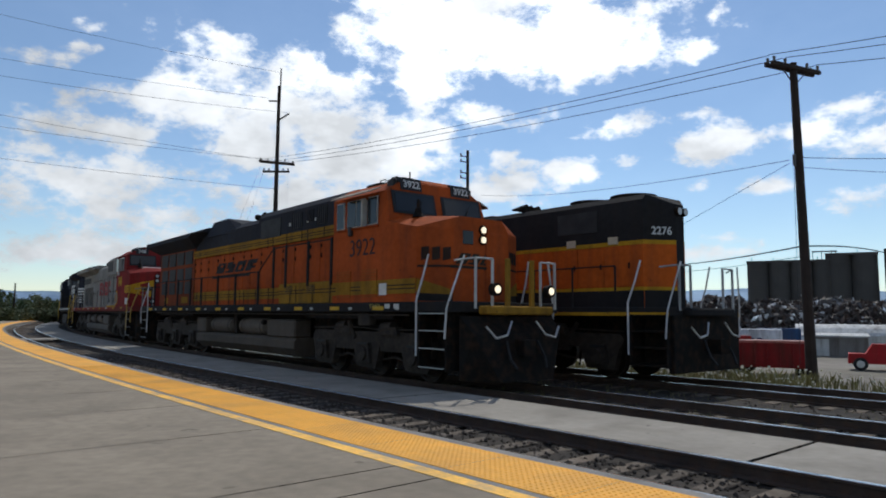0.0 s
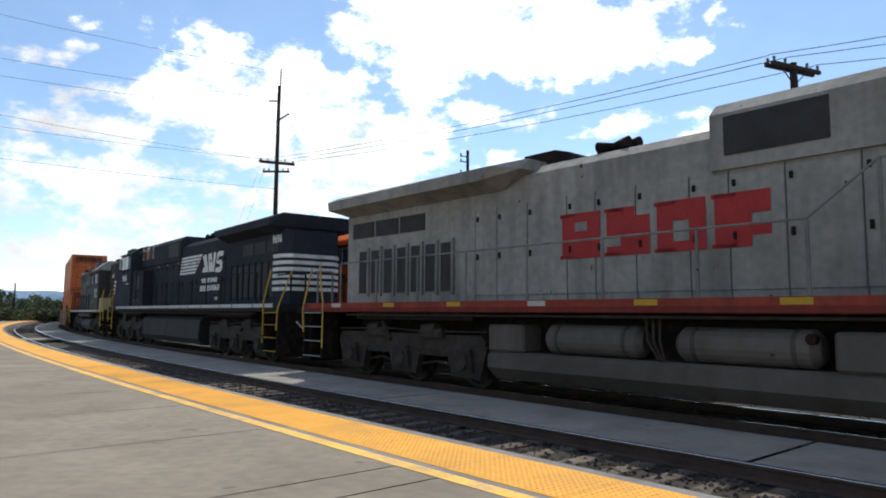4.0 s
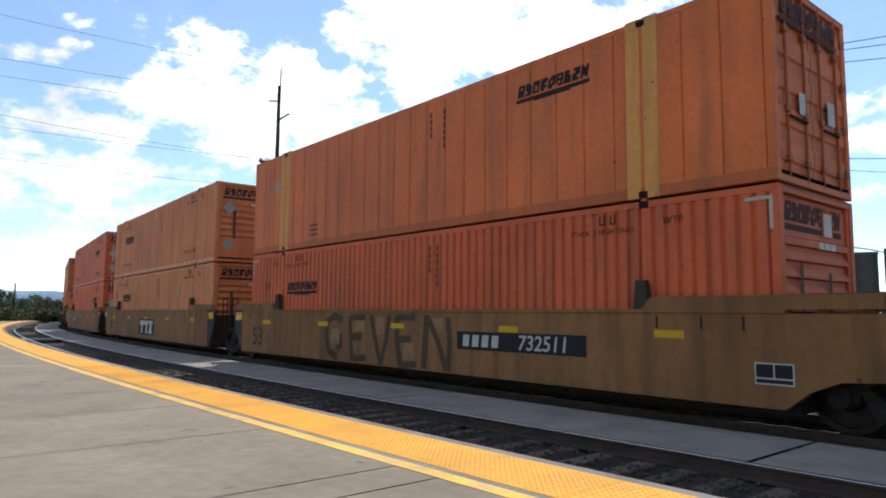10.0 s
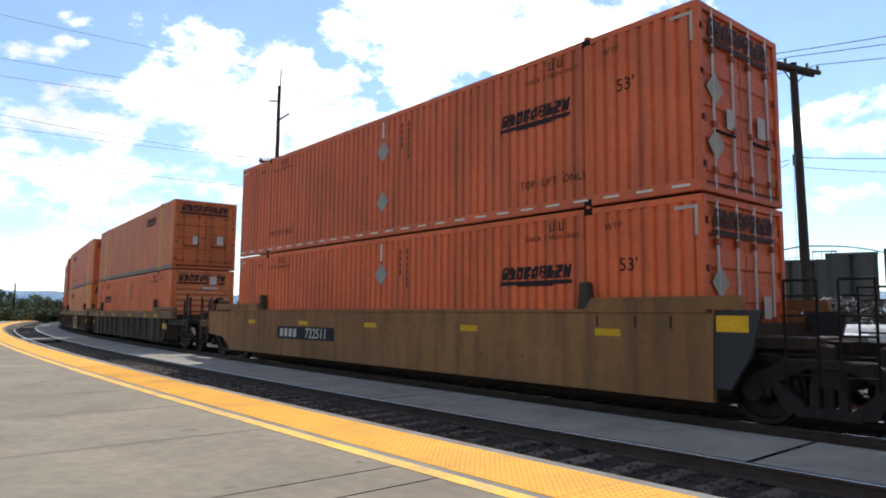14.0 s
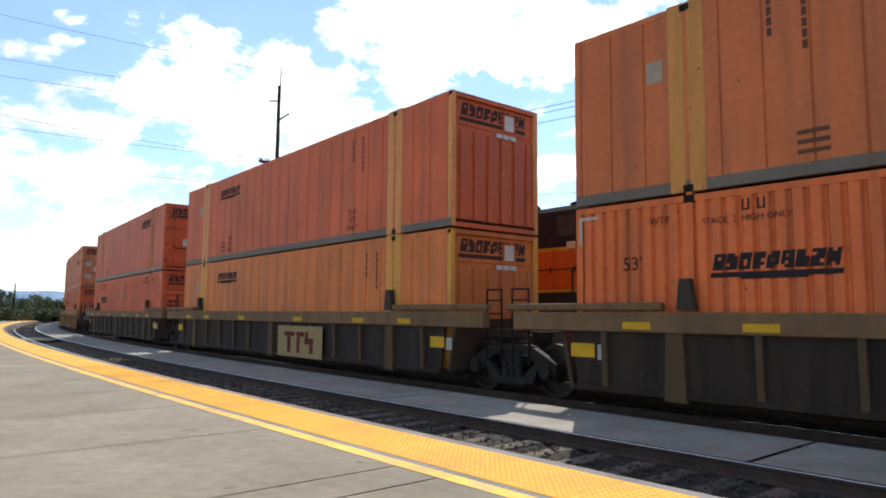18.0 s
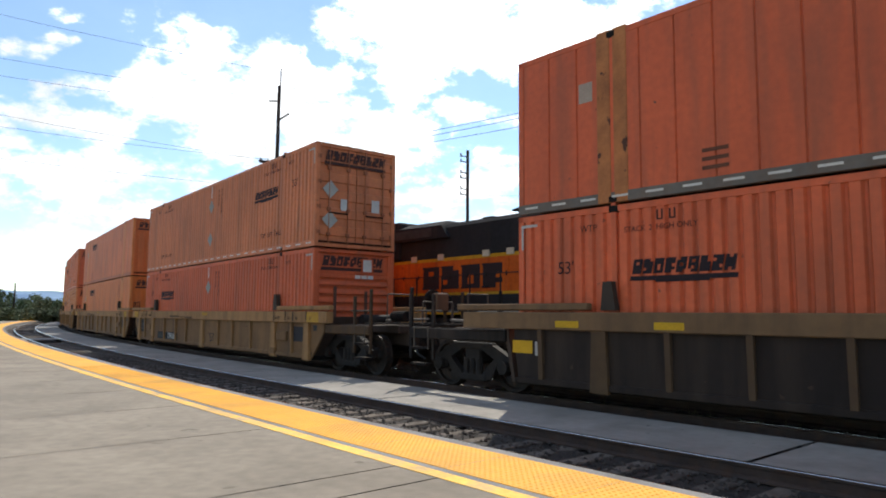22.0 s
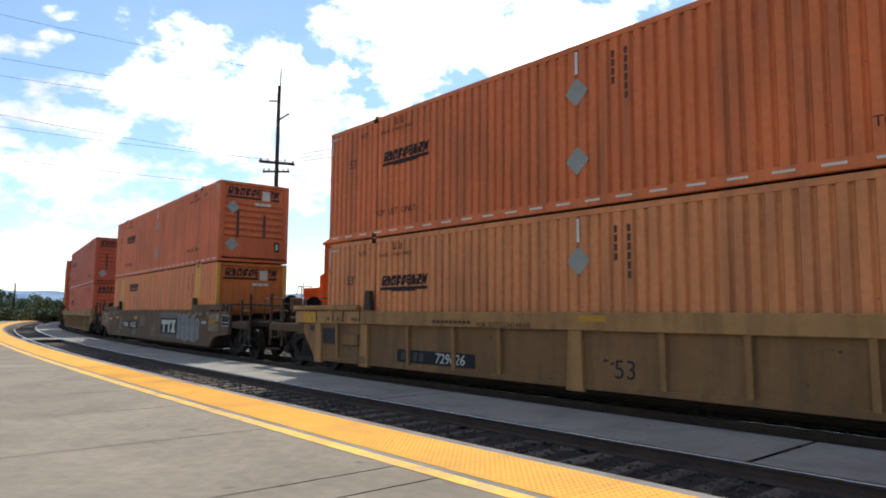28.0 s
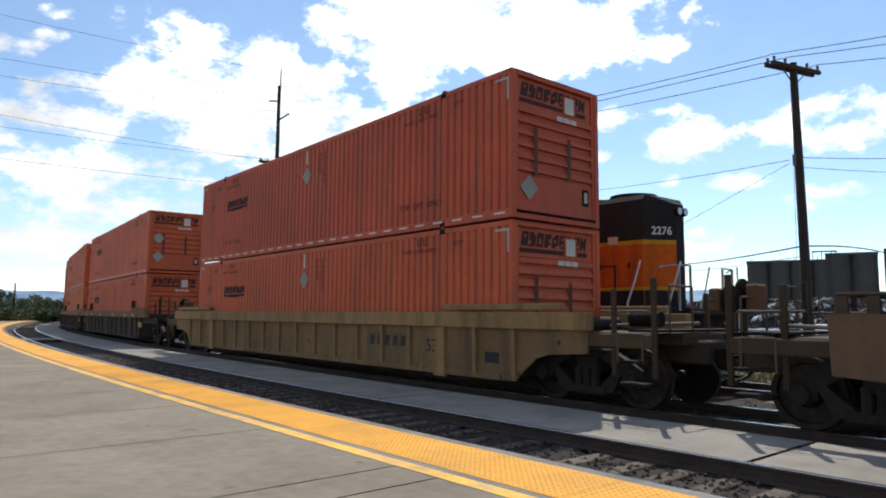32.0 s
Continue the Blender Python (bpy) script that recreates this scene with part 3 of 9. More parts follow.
def container(label, color, style="wave", end="doors", post=None, dashes=False, diamonds=(), patch=(), serial=0.75, endcol=None, group="stacked containers", logo_x=None, stackmark=True, toplift=False, diamond_end=False, bright_rods=False, rusty=False, grey_rail=False, end_diamonds=()):
    """A 53-foot box. style: wave (pressed walls), plate (flat sheets with upright ribs). end: doors or wall, at the leading end."""
    c = thing("shipping_container", label, "shipping container", group)
    color = tuple(color)
    post = post or tuple(k * 0.92 for k in color)
    hl = CL / 2
    for side in (-1, 1):
        flip = Matrix.Identity(4) if side < 0 else Matrix.Rotation(math.pi, 4, "Z")
        if style == "wave":
            me = cached("wave_wall", lambda: corrugated(72, 0.046, -hl + 0.12, hl - 0.12, 0.17, CH - 0.1), M_PAINT)
            part("side_wall", me, M_PAINT, c, color=color, at=flip @ pose(0, -CW, 0))
        else:
            me = cached("plate_wall", lambda: corrugated(26, 0.022, -hl + 0.12, hl - 0.12, 0.16, CH - 0.1, flat=0.93), M_PAINT)
            part("side_wall", me, M_PAINT, c, color=color, at=flip @ pose(0, -CW, 0))
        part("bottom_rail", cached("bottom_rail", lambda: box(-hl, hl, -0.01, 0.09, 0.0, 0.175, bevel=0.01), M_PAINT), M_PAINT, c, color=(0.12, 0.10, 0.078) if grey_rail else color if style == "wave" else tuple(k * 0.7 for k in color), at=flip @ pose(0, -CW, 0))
        part("top_rail", cached("top_rail", lambda: box(-hl, hl, -0.006, 0.08, CH - 0.11, CH - 0.01, bevel=0.01), M_PAINT), M_PAINT, c, color=color, at=flip @ pose(0, -CW, 0))
        for x in (-6.03, 6.03):
            pm = M_EATEN if rusty else M_PAINT
            def lift_post():
                bm = box(-0.29, -0.03, -0.012, 0.1, 0.0, CH + 0.03, bevel=0.01)
                box(0.03, 0.29, -0.012, 0.1, 0.0, CH + 0.03, bm, 0.01)
                box(-0.03, 0.03, 0.02, 0.1, 0.0, CH + 0.03, bm)
                return bm
            if style == "plate":
                q = part("lift_post", cached("eaten_post" if rusty else "lift_post", lift_post, pm), pm, c, color=post, at=flip @ pose(x, -CW, 0))
            else:
                q = part("lift_post", cached("slim_post", lambda: box(-0.05, 0.05, -0.006, 0.1, 0.0, CH + 0.05, bevel=0.01), M_PAINT), M_PAINT, c, color=color, at=flip @ pose(x, -CW, 0))
            for z in (0.0, CH - 0.118):
                part("corner_casting", cached("casting", lambda: box(-0.089, 0.089, -0.014, 0.15, 0, 0.118, bevel=0.012), M_UNDER), M_UNDER, q, at=pose(0, 0, z))
    for x in (-hl + 0.06, hl - 0.06):
        for y in (-CW + 0.06, CW - 0.06):
            part("corner_post", cached("corner_post", lambda: box(-0.065, 0.065, -0.066, 0.066, 0, CH, bevel=0.015), M_PAINT), M_PAINT, c, color=post if style == "plate" and x > 0 and end != "doors" else color, at=pose(x, y, 0))
    part("roof", cached("roof", lambda: box(-hl, hl, -CW, CW, CH - 0.03, CH - 0.004), M_PAINT), M_PAINT, c, color=color)
    part("floor", cached("floor", lambda: box(-hl, hl, -CW, CW, 0.1, 0.16), M_UNDER), M_UNDER, c)
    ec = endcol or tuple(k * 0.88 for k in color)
    # the leading end
    if end == "doors":
        for sd in (-1, 1):
            y0, y1 = (-1.2, -0.012) if sd < 0 else (0.012, 1.2)

            def leaf(y0=y0, y1=y1):
                front = [(hl - 0.05, 0.14)]
                for i in range(5):
                    z = 0.3 + i * 0.5
                    front += [(hl - 0.05, z), (hl - 0.025, z + 0.03), (hl - 0.025, z + 0.27), (hl - 0.05, z + 0.3)]
                return prism([(hl - 0.09, 0.14)] + front + [(hl - 0.05, CH - 0.1), (hl - 0.09, CH - 0.1)], y0, y1)
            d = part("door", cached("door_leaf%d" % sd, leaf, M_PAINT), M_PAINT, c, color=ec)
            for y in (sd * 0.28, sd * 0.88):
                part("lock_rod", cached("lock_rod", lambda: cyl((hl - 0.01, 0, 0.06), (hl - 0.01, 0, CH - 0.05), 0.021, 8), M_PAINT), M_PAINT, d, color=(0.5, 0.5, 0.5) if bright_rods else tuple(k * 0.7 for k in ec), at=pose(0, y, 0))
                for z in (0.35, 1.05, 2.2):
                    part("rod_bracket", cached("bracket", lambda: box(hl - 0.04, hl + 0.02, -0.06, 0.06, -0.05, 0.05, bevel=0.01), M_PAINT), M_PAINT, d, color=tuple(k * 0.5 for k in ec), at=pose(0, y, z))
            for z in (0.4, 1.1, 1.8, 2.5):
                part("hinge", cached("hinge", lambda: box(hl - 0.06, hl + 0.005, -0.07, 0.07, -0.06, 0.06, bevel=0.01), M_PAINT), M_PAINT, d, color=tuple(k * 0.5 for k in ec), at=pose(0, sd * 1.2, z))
            part("lock_handle", cached("lock_handle", lambda: box(hl - 0.0, hl + 0.03, -0.3, 0.3, -0.02, 0.02, bevel=0.008), M_UNDER), M_UNDER, d, at=pose(0, sd * 0.58, 0.95))
        part("placard", bars([(-0.13, 0.13, -0.18, 0.18)], 1.0), M_MARK, c, "white paper placard", (0.42, 0.41, 0.38), pose(hl + 0.006, 0.62, 1.25, 90, 0, 90))
        part("placard", bars([(-0.1, 0.1, -0.16, 0.16)], 1.0), M_MARK, c, "grey placard holder", (0.4, 0.42, 0.4), pose(hl + 0.006, -0.42, 1.2, 90, 0, 90))
    else:
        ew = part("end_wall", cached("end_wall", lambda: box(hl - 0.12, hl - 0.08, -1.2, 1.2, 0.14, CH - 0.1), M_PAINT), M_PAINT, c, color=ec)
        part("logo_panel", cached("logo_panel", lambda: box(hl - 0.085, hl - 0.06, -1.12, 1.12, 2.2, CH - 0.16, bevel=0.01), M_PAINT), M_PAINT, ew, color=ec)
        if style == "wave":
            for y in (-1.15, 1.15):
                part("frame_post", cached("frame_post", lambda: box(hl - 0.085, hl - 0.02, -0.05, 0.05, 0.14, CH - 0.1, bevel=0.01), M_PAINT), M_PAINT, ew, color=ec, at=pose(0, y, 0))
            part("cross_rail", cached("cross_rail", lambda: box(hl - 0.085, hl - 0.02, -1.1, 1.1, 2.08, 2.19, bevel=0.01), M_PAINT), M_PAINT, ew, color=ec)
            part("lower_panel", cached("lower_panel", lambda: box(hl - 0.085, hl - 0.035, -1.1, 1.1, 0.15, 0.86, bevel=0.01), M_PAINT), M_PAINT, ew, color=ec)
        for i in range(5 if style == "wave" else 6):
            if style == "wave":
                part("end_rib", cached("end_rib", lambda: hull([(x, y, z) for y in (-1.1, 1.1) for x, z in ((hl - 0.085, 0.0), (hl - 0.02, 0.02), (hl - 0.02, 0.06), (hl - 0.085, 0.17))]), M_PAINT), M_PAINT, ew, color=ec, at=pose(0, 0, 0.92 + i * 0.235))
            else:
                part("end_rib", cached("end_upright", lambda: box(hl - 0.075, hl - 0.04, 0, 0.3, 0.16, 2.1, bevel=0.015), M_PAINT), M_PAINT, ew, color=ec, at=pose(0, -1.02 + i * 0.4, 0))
        if style == "wave":
            part("handle_box", cached("handle_box", lambda: box(hl - 0.034, hl - 0.02, -0.1, 0.1, -0.17, 0.17, bevel=0.006), M_UNDER), M_UNDER, ew, "dark recessed document box", at=pose(0, 0.88, 0.6))
            part("placard", cached("box_card", lambda: bars([(-0.05, 0.05, -0.11, 0.11)], 1.0), M_MARK), M_MARK, ew, "", (0.4, 0.38, 0.34), pose(hl - 0.016, 0.88, 0.6, 90, 0, 90))
            for z in end_diamonds:
                part("hazard_diamond", cached("diamond", diamond, M_MARK), M_MARK, ew, "grey diamond placard holder", (0.26, 0.26, 0.23), pose(hl - 0.012, -0.82, z, 90, 0, 90))
            for y, z, tall in ((-0.62, 1.35, 1.0), (0.37, 1.32, 0.85)):
                part("soot_streak", cached("soot_streak", lambda: bars([(-0.05, 0.05, -0.5, 0.5)], 1.0), M_CAR), M_CAR, ew, "dark scuffed streak", (0.10, 0.045, 0.03), pose(hl - 0.0185, y, z, 90, 0, 90) @ Matrix.Diagonal((1, tall, 1, 1)))
        part("placard", bars([(-0.14, 0.14, -0.17, 0.17)], 1.0), M_MARK, c, "white sticker", (0.5, 0.48, 0.44), pose(hl - 0.045, 0.42, 2.46, 90, 0, 90))
        part("sticker_frame", bars([(-0.2, 0.2, -0.2, 0.2)], 1.0), M_MARK, c, "orange sticker ground", tuple(k * 0.8 for k in color), pose(hl - 0.05, 0.42, 2.46, 90, 0, 90))
        part("placard", bars([(-0.3, -0.12, -0.05, 0.05), (-0.09, 0.09, -0.05, 0.05), (0.12, 0.3, -0.05, 0.05)], 1.0), M_MARK, c, "white sticker row", (0.5, 0.48, 0.44), pose(hl - 0.016, 0.3, 2.13, 90, 0, 90))
    part("owner_mark", cached("end_mark", lambda: logo_bars(0), M_MARK), M_MARK, c, "dark slanted lettering-like shapes", (0.05, 0.025, 0.022), pose(hl - 0.055 if end != "doors" else hl + 0.005, 0, 2.44, 90, 0, 90) @ Matrix.Diagonal((1, 1.15, 1, 1)))
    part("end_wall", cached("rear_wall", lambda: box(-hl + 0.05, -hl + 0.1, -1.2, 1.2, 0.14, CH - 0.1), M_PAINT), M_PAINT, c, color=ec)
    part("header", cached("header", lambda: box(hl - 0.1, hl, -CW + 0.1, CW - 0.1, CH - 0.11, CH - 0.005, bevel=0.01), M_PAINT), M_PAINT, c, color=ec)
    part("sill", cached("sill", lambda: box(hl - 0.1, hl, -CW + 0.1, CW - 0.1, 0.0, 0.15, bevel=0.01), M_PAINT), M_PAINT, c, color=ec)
    # marks on the camera's side
    dark, yy = (0.024, 0.016, 0.018), -CW - 0.003
    lx = logo_x if logo_x is not None else (4.86 if end == "doors" else -4.83 if style == "wave" else -3.8)
    part("owner_mark", cached("side_mark", lambda: logo_bars(1), M_MARK), M_MARK, c, "dark slanted lettering-like shapes", dark, side_pose(lx, yy, 1.77 if style == "wave" else 2.26) @ Matrix.Diagonal((0.86, 0.95, 1, 1)))
    sgap = 0.25 if style == "wave" else 0.45
    if serial is not None:
        for k in range(10):
            x, z = (serial, 2.5 - k * 0.15) if k < 4 else (serial + sgap, 2.5 - (k - 4) * 0.15)
            part("serial_character", cached("serial", lambda: bars([(-0.032, 0.032, -0.06, 0.06)], 1.0), M_MARK), M_MARK, c, "", (0.10, 0.042, 0.03), side_pose(x, yy, z))
    if style == "wave":
        part("length_mark", text_mesh("53'", 0.30), M_MARK, c, "dark painted 53'", dark, side_pose(6.8 if end == "doors" else -7.0, yy, 1.9))
        if stackmark:
            for x in (5.22, -5.22):
                stencil(c, "stack_mark", "STACK 2 HIGH ONLY", 0.125, x, yy, 2.46, (0.07, 0.03, 0.022))
                for dx in (-0.105, 0.105):
                    part("stack_pictogram", cached("stack_pictogram", lambda: bars([(-0.055, -0.025, 0, 0.16), (0.025, 0.055, 0, 0.16), (-0.055, 0.055, 0, 0.025)], 1.0), M_MARK), M_MARK, c, "", (0.07, 0.03, 0.022), side_pose(x + 0.12 + dx, yy, 2.57))
            for x in (6.52, -6.52):
                part("lift_mark", text_mesh("WTP", 0.16), M_MARK, c, "dark stencilled letters", (0.09, 0.04, 0.025), side_pose(x, yy, 2.54))
        if toplift or dashes:
            for x in (5.24, -5.24):
                stencil(c, "lift_mark", "TOP LIFT ONLY", 0.20, x, yy, 0.54, (0.05, 0.024, 0.02))
    elif toplift:
        for i, w in enumerate(("TOP", "LIFT", "ONLY")):
            for x in (4.2, -3.7):
                part("lift_mark", text_mesh(w, 0.2), M_MARK, c, "dark stencil lettering", dark, side_pose(x, yy, 0.70 - i * 0.19))
    if dashes:
        for i in range(26):
            x = -hl + 0.32 + i * 0.62
            part("reflector", cached("reflector", lambda: bars([(-0.15, 0.15, -0.018, 0.018)], 1.0), M_MARK), M_MARK, c, "", (0.55, 0.52, 0.46), side_pose(x, -CW - 0.014, 0.1))
    for x, z in diamonds:
        part("hazard_diamond", cached("diamond", diamond, M_MARK), M_MARK, c, "weathered grey diamond placard holder", (0.25, 0.26, 0.235), side_pose(x, yy - 0.002, z))
        if z > 1.5:
            part("reflector", cached("tick", lambda: bars([(-0.03, 0.03, -0.2, 0.2)], 1.0), M_MARK), M_MARK, c, "upright white reflective strip", (0.55, 0.53, 0.48), side_pose(x, yy - 0.002, z + 0.52))
    if diamond_end:
        for z in (0.75, 1.6):
            part("hazard_diamond", cached("diamond", diamond, M_MARK), M_MARK, c, "weathered grey diamond placard holder", (0.30, 0.30, 0.27), pose(hl + 0.004, -0.85, z, 90, 0, 90))
    if style == "wave":
        part("corner_reflector", cached("corner_refl", lambda: bars([(-0.025, 0.025, -0.45, 0.0), (-0.35, -0.025, -0.05, 0.0)], 1.0), M_MARK), M_MARK, c, "white corner reflector", (0.38, 0.35, 0.31), side_pose(hl - 0.1, -CW - 0.009, CH - 0.16))
        part("corner_reflector", cached("corner_refl_rear", lambda: bars([(-0.025, 0.025, -0.45, 0.0), (0.025, 0.35, -0.05, 0.0)], 1.0), M_MARK), M_MARK, c, "white corner reflector", (0.40, 0.37, 0.33), side_pose(-hl + 0.1, -CW - 0.009, CH - 0.16))
    if style == "plate":
        part("placard", cached("tare_plate", lambda: bars([(-0.14, 0.14, -0.17, 0.17)], 1.0), M_MARK), M_MARK, c, "grey stencilled tare panel", (0.33, 0.26, 0.2), side_pose(-6.55, yy, 1.95))
        part("stencil", cached("faint_stencil", lambda: bars([(-0.2, 0.2, -0.16, -0.1), (-0.2, 0.2, -0.03, 0.03), (-0.2, 0.2, 0.1, 0.16)], 1.0), M_MARK), M_MARK, c, "worn dark stencil lines", (0.12, 0.05, 0.03), side_pose(-4.3, yy, 0.45))
    for x, z, w, h, col in patch:
        part("patch", bars([(-w / 2, w / 2, -h / 2, h / 2)], 1.0), M_MARK, c, "repair patch", col, side_pose(x, yy, z))
    return c


def stack(front, lower, upper):
    """Two boxes one on the other, whose leading end is at that distance along the train."""
    d = front + CL / 2
    for z, spec in ((0.375, lower), (3.302, upper)):
        c = container(**spec)
        ROLLING.append((c, d, 8.9, False, z))


DIA = ((0.0, 2.03), (0.0, 0.82))
DIA1 = ((0.0, 2.02),)
WAVE = "orange steel container with pressed upright ribs"
STACKS = [
    (95.64, dict(label="red-orange pressed-steel container sitting in the well", color=REDO, end="wall"), dict(label="orange sheet-sided container with yellow lifting posts and double doors", color=ORANGE, style="plate", end="doors", post=OCHRE, logo_x=4.22)),
    (115.15, dict(label="faded tan-orange pressed-steel container in the well", color=TAN, end="wall"), dict(label="faded tan-orange container with a ribbed end wall, on top", color=(0.54, 0.179, 0.062), end="wall", dashes=True, diamonds=DIA, end_diamonds=(1.95, 0.62))),
    (134.45, dict(label="orange container with steel double doors in the well", color=(0.59, 0.111, 0.030), diamonds=DIA1, diamond_end=True, bright_rods=True), dict(label="orange pressed-steel container with diamond placards, on top", color=(0.52, 0.105, 0.035), dashes=True, bright_rods=True, diamonds=DIA, diamond_end=True)),
    (157.81, dict(label="bright orange container with a white hazard diamond", color=(0.61, 0.131, 0.030), end="wall", diamonds=DIA1, endcol=(0.54, 0.179, 0.072)), dict(label="dull orange sheet-sided container with tan lifting posts", color=(0.49, 0.126, 0.035), style="plate", post=(0.50, 0.215, 0.045), serial=-4.8, logo_x=4.25, grey_rail=True)),
    (177.12, dict(label="amber sheet-sided container with yellow posts", color=PUMPKIN, style="plate", end="wall", post=(0.62, 0.29, 0.045), serial=4.9), dict(label="red-orange sheet-sided container with bare ribs", color=(0.54, 0.105, 0.030), style="plate", end="wall", post=(0.60, 0.25, 0.07), toplift=True, grey_rail=True, serial=4.2)),
    (196.39, dict(label="orange pressed-steel container in the well", color=(0.55, 0.105, 0.035), end="wall", diamonds=DIA1), dict(label="red-orange container with rust-eaten lifting posts", color=(0.51, 0.095, 0.030), style="plate", post=(0.40, 0.15, 0.05), dashes=True, rusty=True, logo_x=4.75, grey_rail=True),),
    (220.04, dict(label="red-orange pressed-steel container in the well", color=REDO, end="wall", diamonds=DIA1), dict(label="tan-orange container with double doors, on top", color=(0.50, 0.158, 0.058), dashes=True, diamonds=DIA, diamond_end=True)),
    (239.42, dict(label="amber sheet-sided container with tan corner posts", color=PUMPKIN, style="plate", end="wall", post=(0.56, 0.19, 0.045), serial=4.9), dict(label="orange sheet-sided container with tan corner posts, on top", color=(0.53, 0.135, 0.035), style="plate", end="wall", post=(0.54, 0.17, 0.045), serial=4.9)),
    (259.94, dict(label="faded tan pressed-steel container in the well", color=TAN, end="wall", diamonds=DIA1, endcol=(0.54, 0.137, 0.046)), dict(label="orange pressed-steel container with a dark ribbed end", color=(0.54, 0.131, 0.035), end="wall", dashes=True, diamonds=DIA, endcol=(0.45, 0.095, 0.035))),
    (283.83, dict(label="amber sheet-sided container with yellow posts in the well", color=PUMPKIN, style="plate", end="wall", post=(0.62, 0.29, 0.045), serial=4.9), dict(label="orange pressed-steel container with a ribbed end, on top", color=(0.55, 0.121, 0.034), end="wall", dashes=True, diamonds=DIA, end_diamonds=(1.95, 0.62))),
    (307.24, dict(label="deep red-orange container in the well", color=(0.49, 0.089, 0.030), end="wall", diamonds=DIA1), dict(label="deep red container with a ribbed end, on top", color=(0.44, 0.073, 0.028), end="wall", dashes=True, diamonds=DIA1, end_diamonds=(0.62,))),
    (330.85, dict(label="red-orange pressed-steel container in the well", color=REDO, end="wall"), dict(label="red-orange container with diamond placards on its end", color=(0.51, 0.095, 0.030), end="wall", dashes=True, diamond_end=True)),
    (349.83, dict(label="orange pressed-steel container in the well", color=ORANGE, end="wall"), dict(label="orange pressed-steel container on top", color=REDO, end="wall", dashes=True)),
    (368.91, dict(label="orange pressed-steel container in the well", color=REDO, end="wall"), dict(label="dull orange pressed-steel container on top", color=ORANGE, end="wall", dashes=True)),
    (392.46, dict(label="orange pressed-steel container in the well", color=ORANGE, end="wall"), dict(label="orange pressed-steel container on top", color=ORANGE, end="wall", dashes=True)),
    (411.54, dict(label="orange pressed-steel container in the well", color=ORANGE, end="wall"), dict(label="orange pressed-steel container on top", color=REDO, end="wall", dashes=True)),
]
for _f, _lo, _up in STACKS:
    stack(_f, _lo, _up)

# ---------------------------------------------------------------- well cars


SPIN = []      # (axle, its vehicle, x, wheel radius)


def lathe(profile, seg):
    """Turns a profile of (y, radius) round the y axis."""
    bm = bmesh.new()
    rings = [[bm.verts.new((r * math.cos(2 * math.pi * k / seg), y, r * math.sin(2 * math.pi * k / seg))) for k in range(seg)] for y, r in profile]
    for a, c in zip(rings, rings[1:]):
        for k in range(seg):
            bm.faces.new((a[k], a[(k + 1) % seg], c[(k + 1) % seg], c[k]))
    bm.faces.new(rings[0])
    bm.faces.new(rings[-1])
    return bm


def wheelset(vehicle, x, r, y=0.755):
    """An axle that turns, with two flanged wheels on it."""
    ax = part("axle", cached("axle", lambda: cyl((0, -0.98, 0), (0, 0.98, 0), 0.085, 10), M_WHEEL), M_WHEEL, vehicle, "axle with two flanged steel wheels", at=pose(x, 0, r))
    for s in (-1, 1):
        part("wheel", cached("wheel%.3f" % r, lambda: lathe([(-0.09, r * 0.82), (-0.09, r + 0.025), (-0.06, r + 0.022), (-0.05, r), (0.07, r - 0.006), (0.07, r * 0.84), (0.02, r * 0.8), (0.03, 0.2), (0.12, 0.15)], 28), M_WHEEL), M_WHEEL, ax, at=pose(0, s * y, 0, 0, 0, 0 if s > 0 else 180))
    SPIN.append((ax, vehicle, x, r))
    return ax


def freight_truck(parent, x, r=0.48, base=1.83):
    t = part("truck", cached("bolster", lambda: box(-0.22, 0.22, -1.05, 1.05, 0.55, 0.85, bevel=0.03), M_TRUCK), M_TRUCK, parent, "grimy cast-steel two-axle truck", at=pose(x, 0, 0))
    h = base / 2

    def frame_side():
        bm = bmesh.new()
        y0, y1 = -0.07, 0.07
        prism([(-h - 0.2, 0.62), (-h - 0.2, 0.42), (-h + 0.2, 0.42), (-h + 0.2, 0.56), (-0.55, 0.24), (-0.3, 0.20), (-0.3, 0.34), (-0.62, 0.62), (-0.2, 0.84), (-0.5, 0.92)], y0, y1, bm)
        prism([(h + 0.2, 0.62), (h + 0.2, 0.42), (h - 0.2, 0.42), (h - 0.2, 0.56), (0.55, 0.24), (0.3, 0.20), (0.3, 0.34), (0.62, 0.62), (0.2, 0.84), (0.5, 0.92)], y0, y1, bm)
        box(-0.56, 0.56, y0 * 1.1, y1 * 1.1, 0.80, 0.93, bm, 0.02)
        box(-0.4, 0.4, y0 * 1.2, y1 * 1.2, 0.18, 0.32, bm, 0.02)
        for k in (-0.17, 0.0, 0.17):
            cyl((k, -0.02, 0.3), (k, -0.02, 0.62), 0.075, 8, bm)
        for k in (-h, h):
            cyl((k, y0 - 0.1, r), (k, y1 - 0.02, r), 0.13, 10, bm)
        return bm
    for s in (-1, 1):
        part("side_frame", cached("side_frame%.2f" % base, frame_side, M_TRUCK), M_TRUCK, t, at=pose(0, s * 1.0, 0) if s < 0 else pose(0, s * 1.0, 0, 0, 0, 180))
    for k in (-h, h):
        wheelset(parent, x + k, r)
    return t


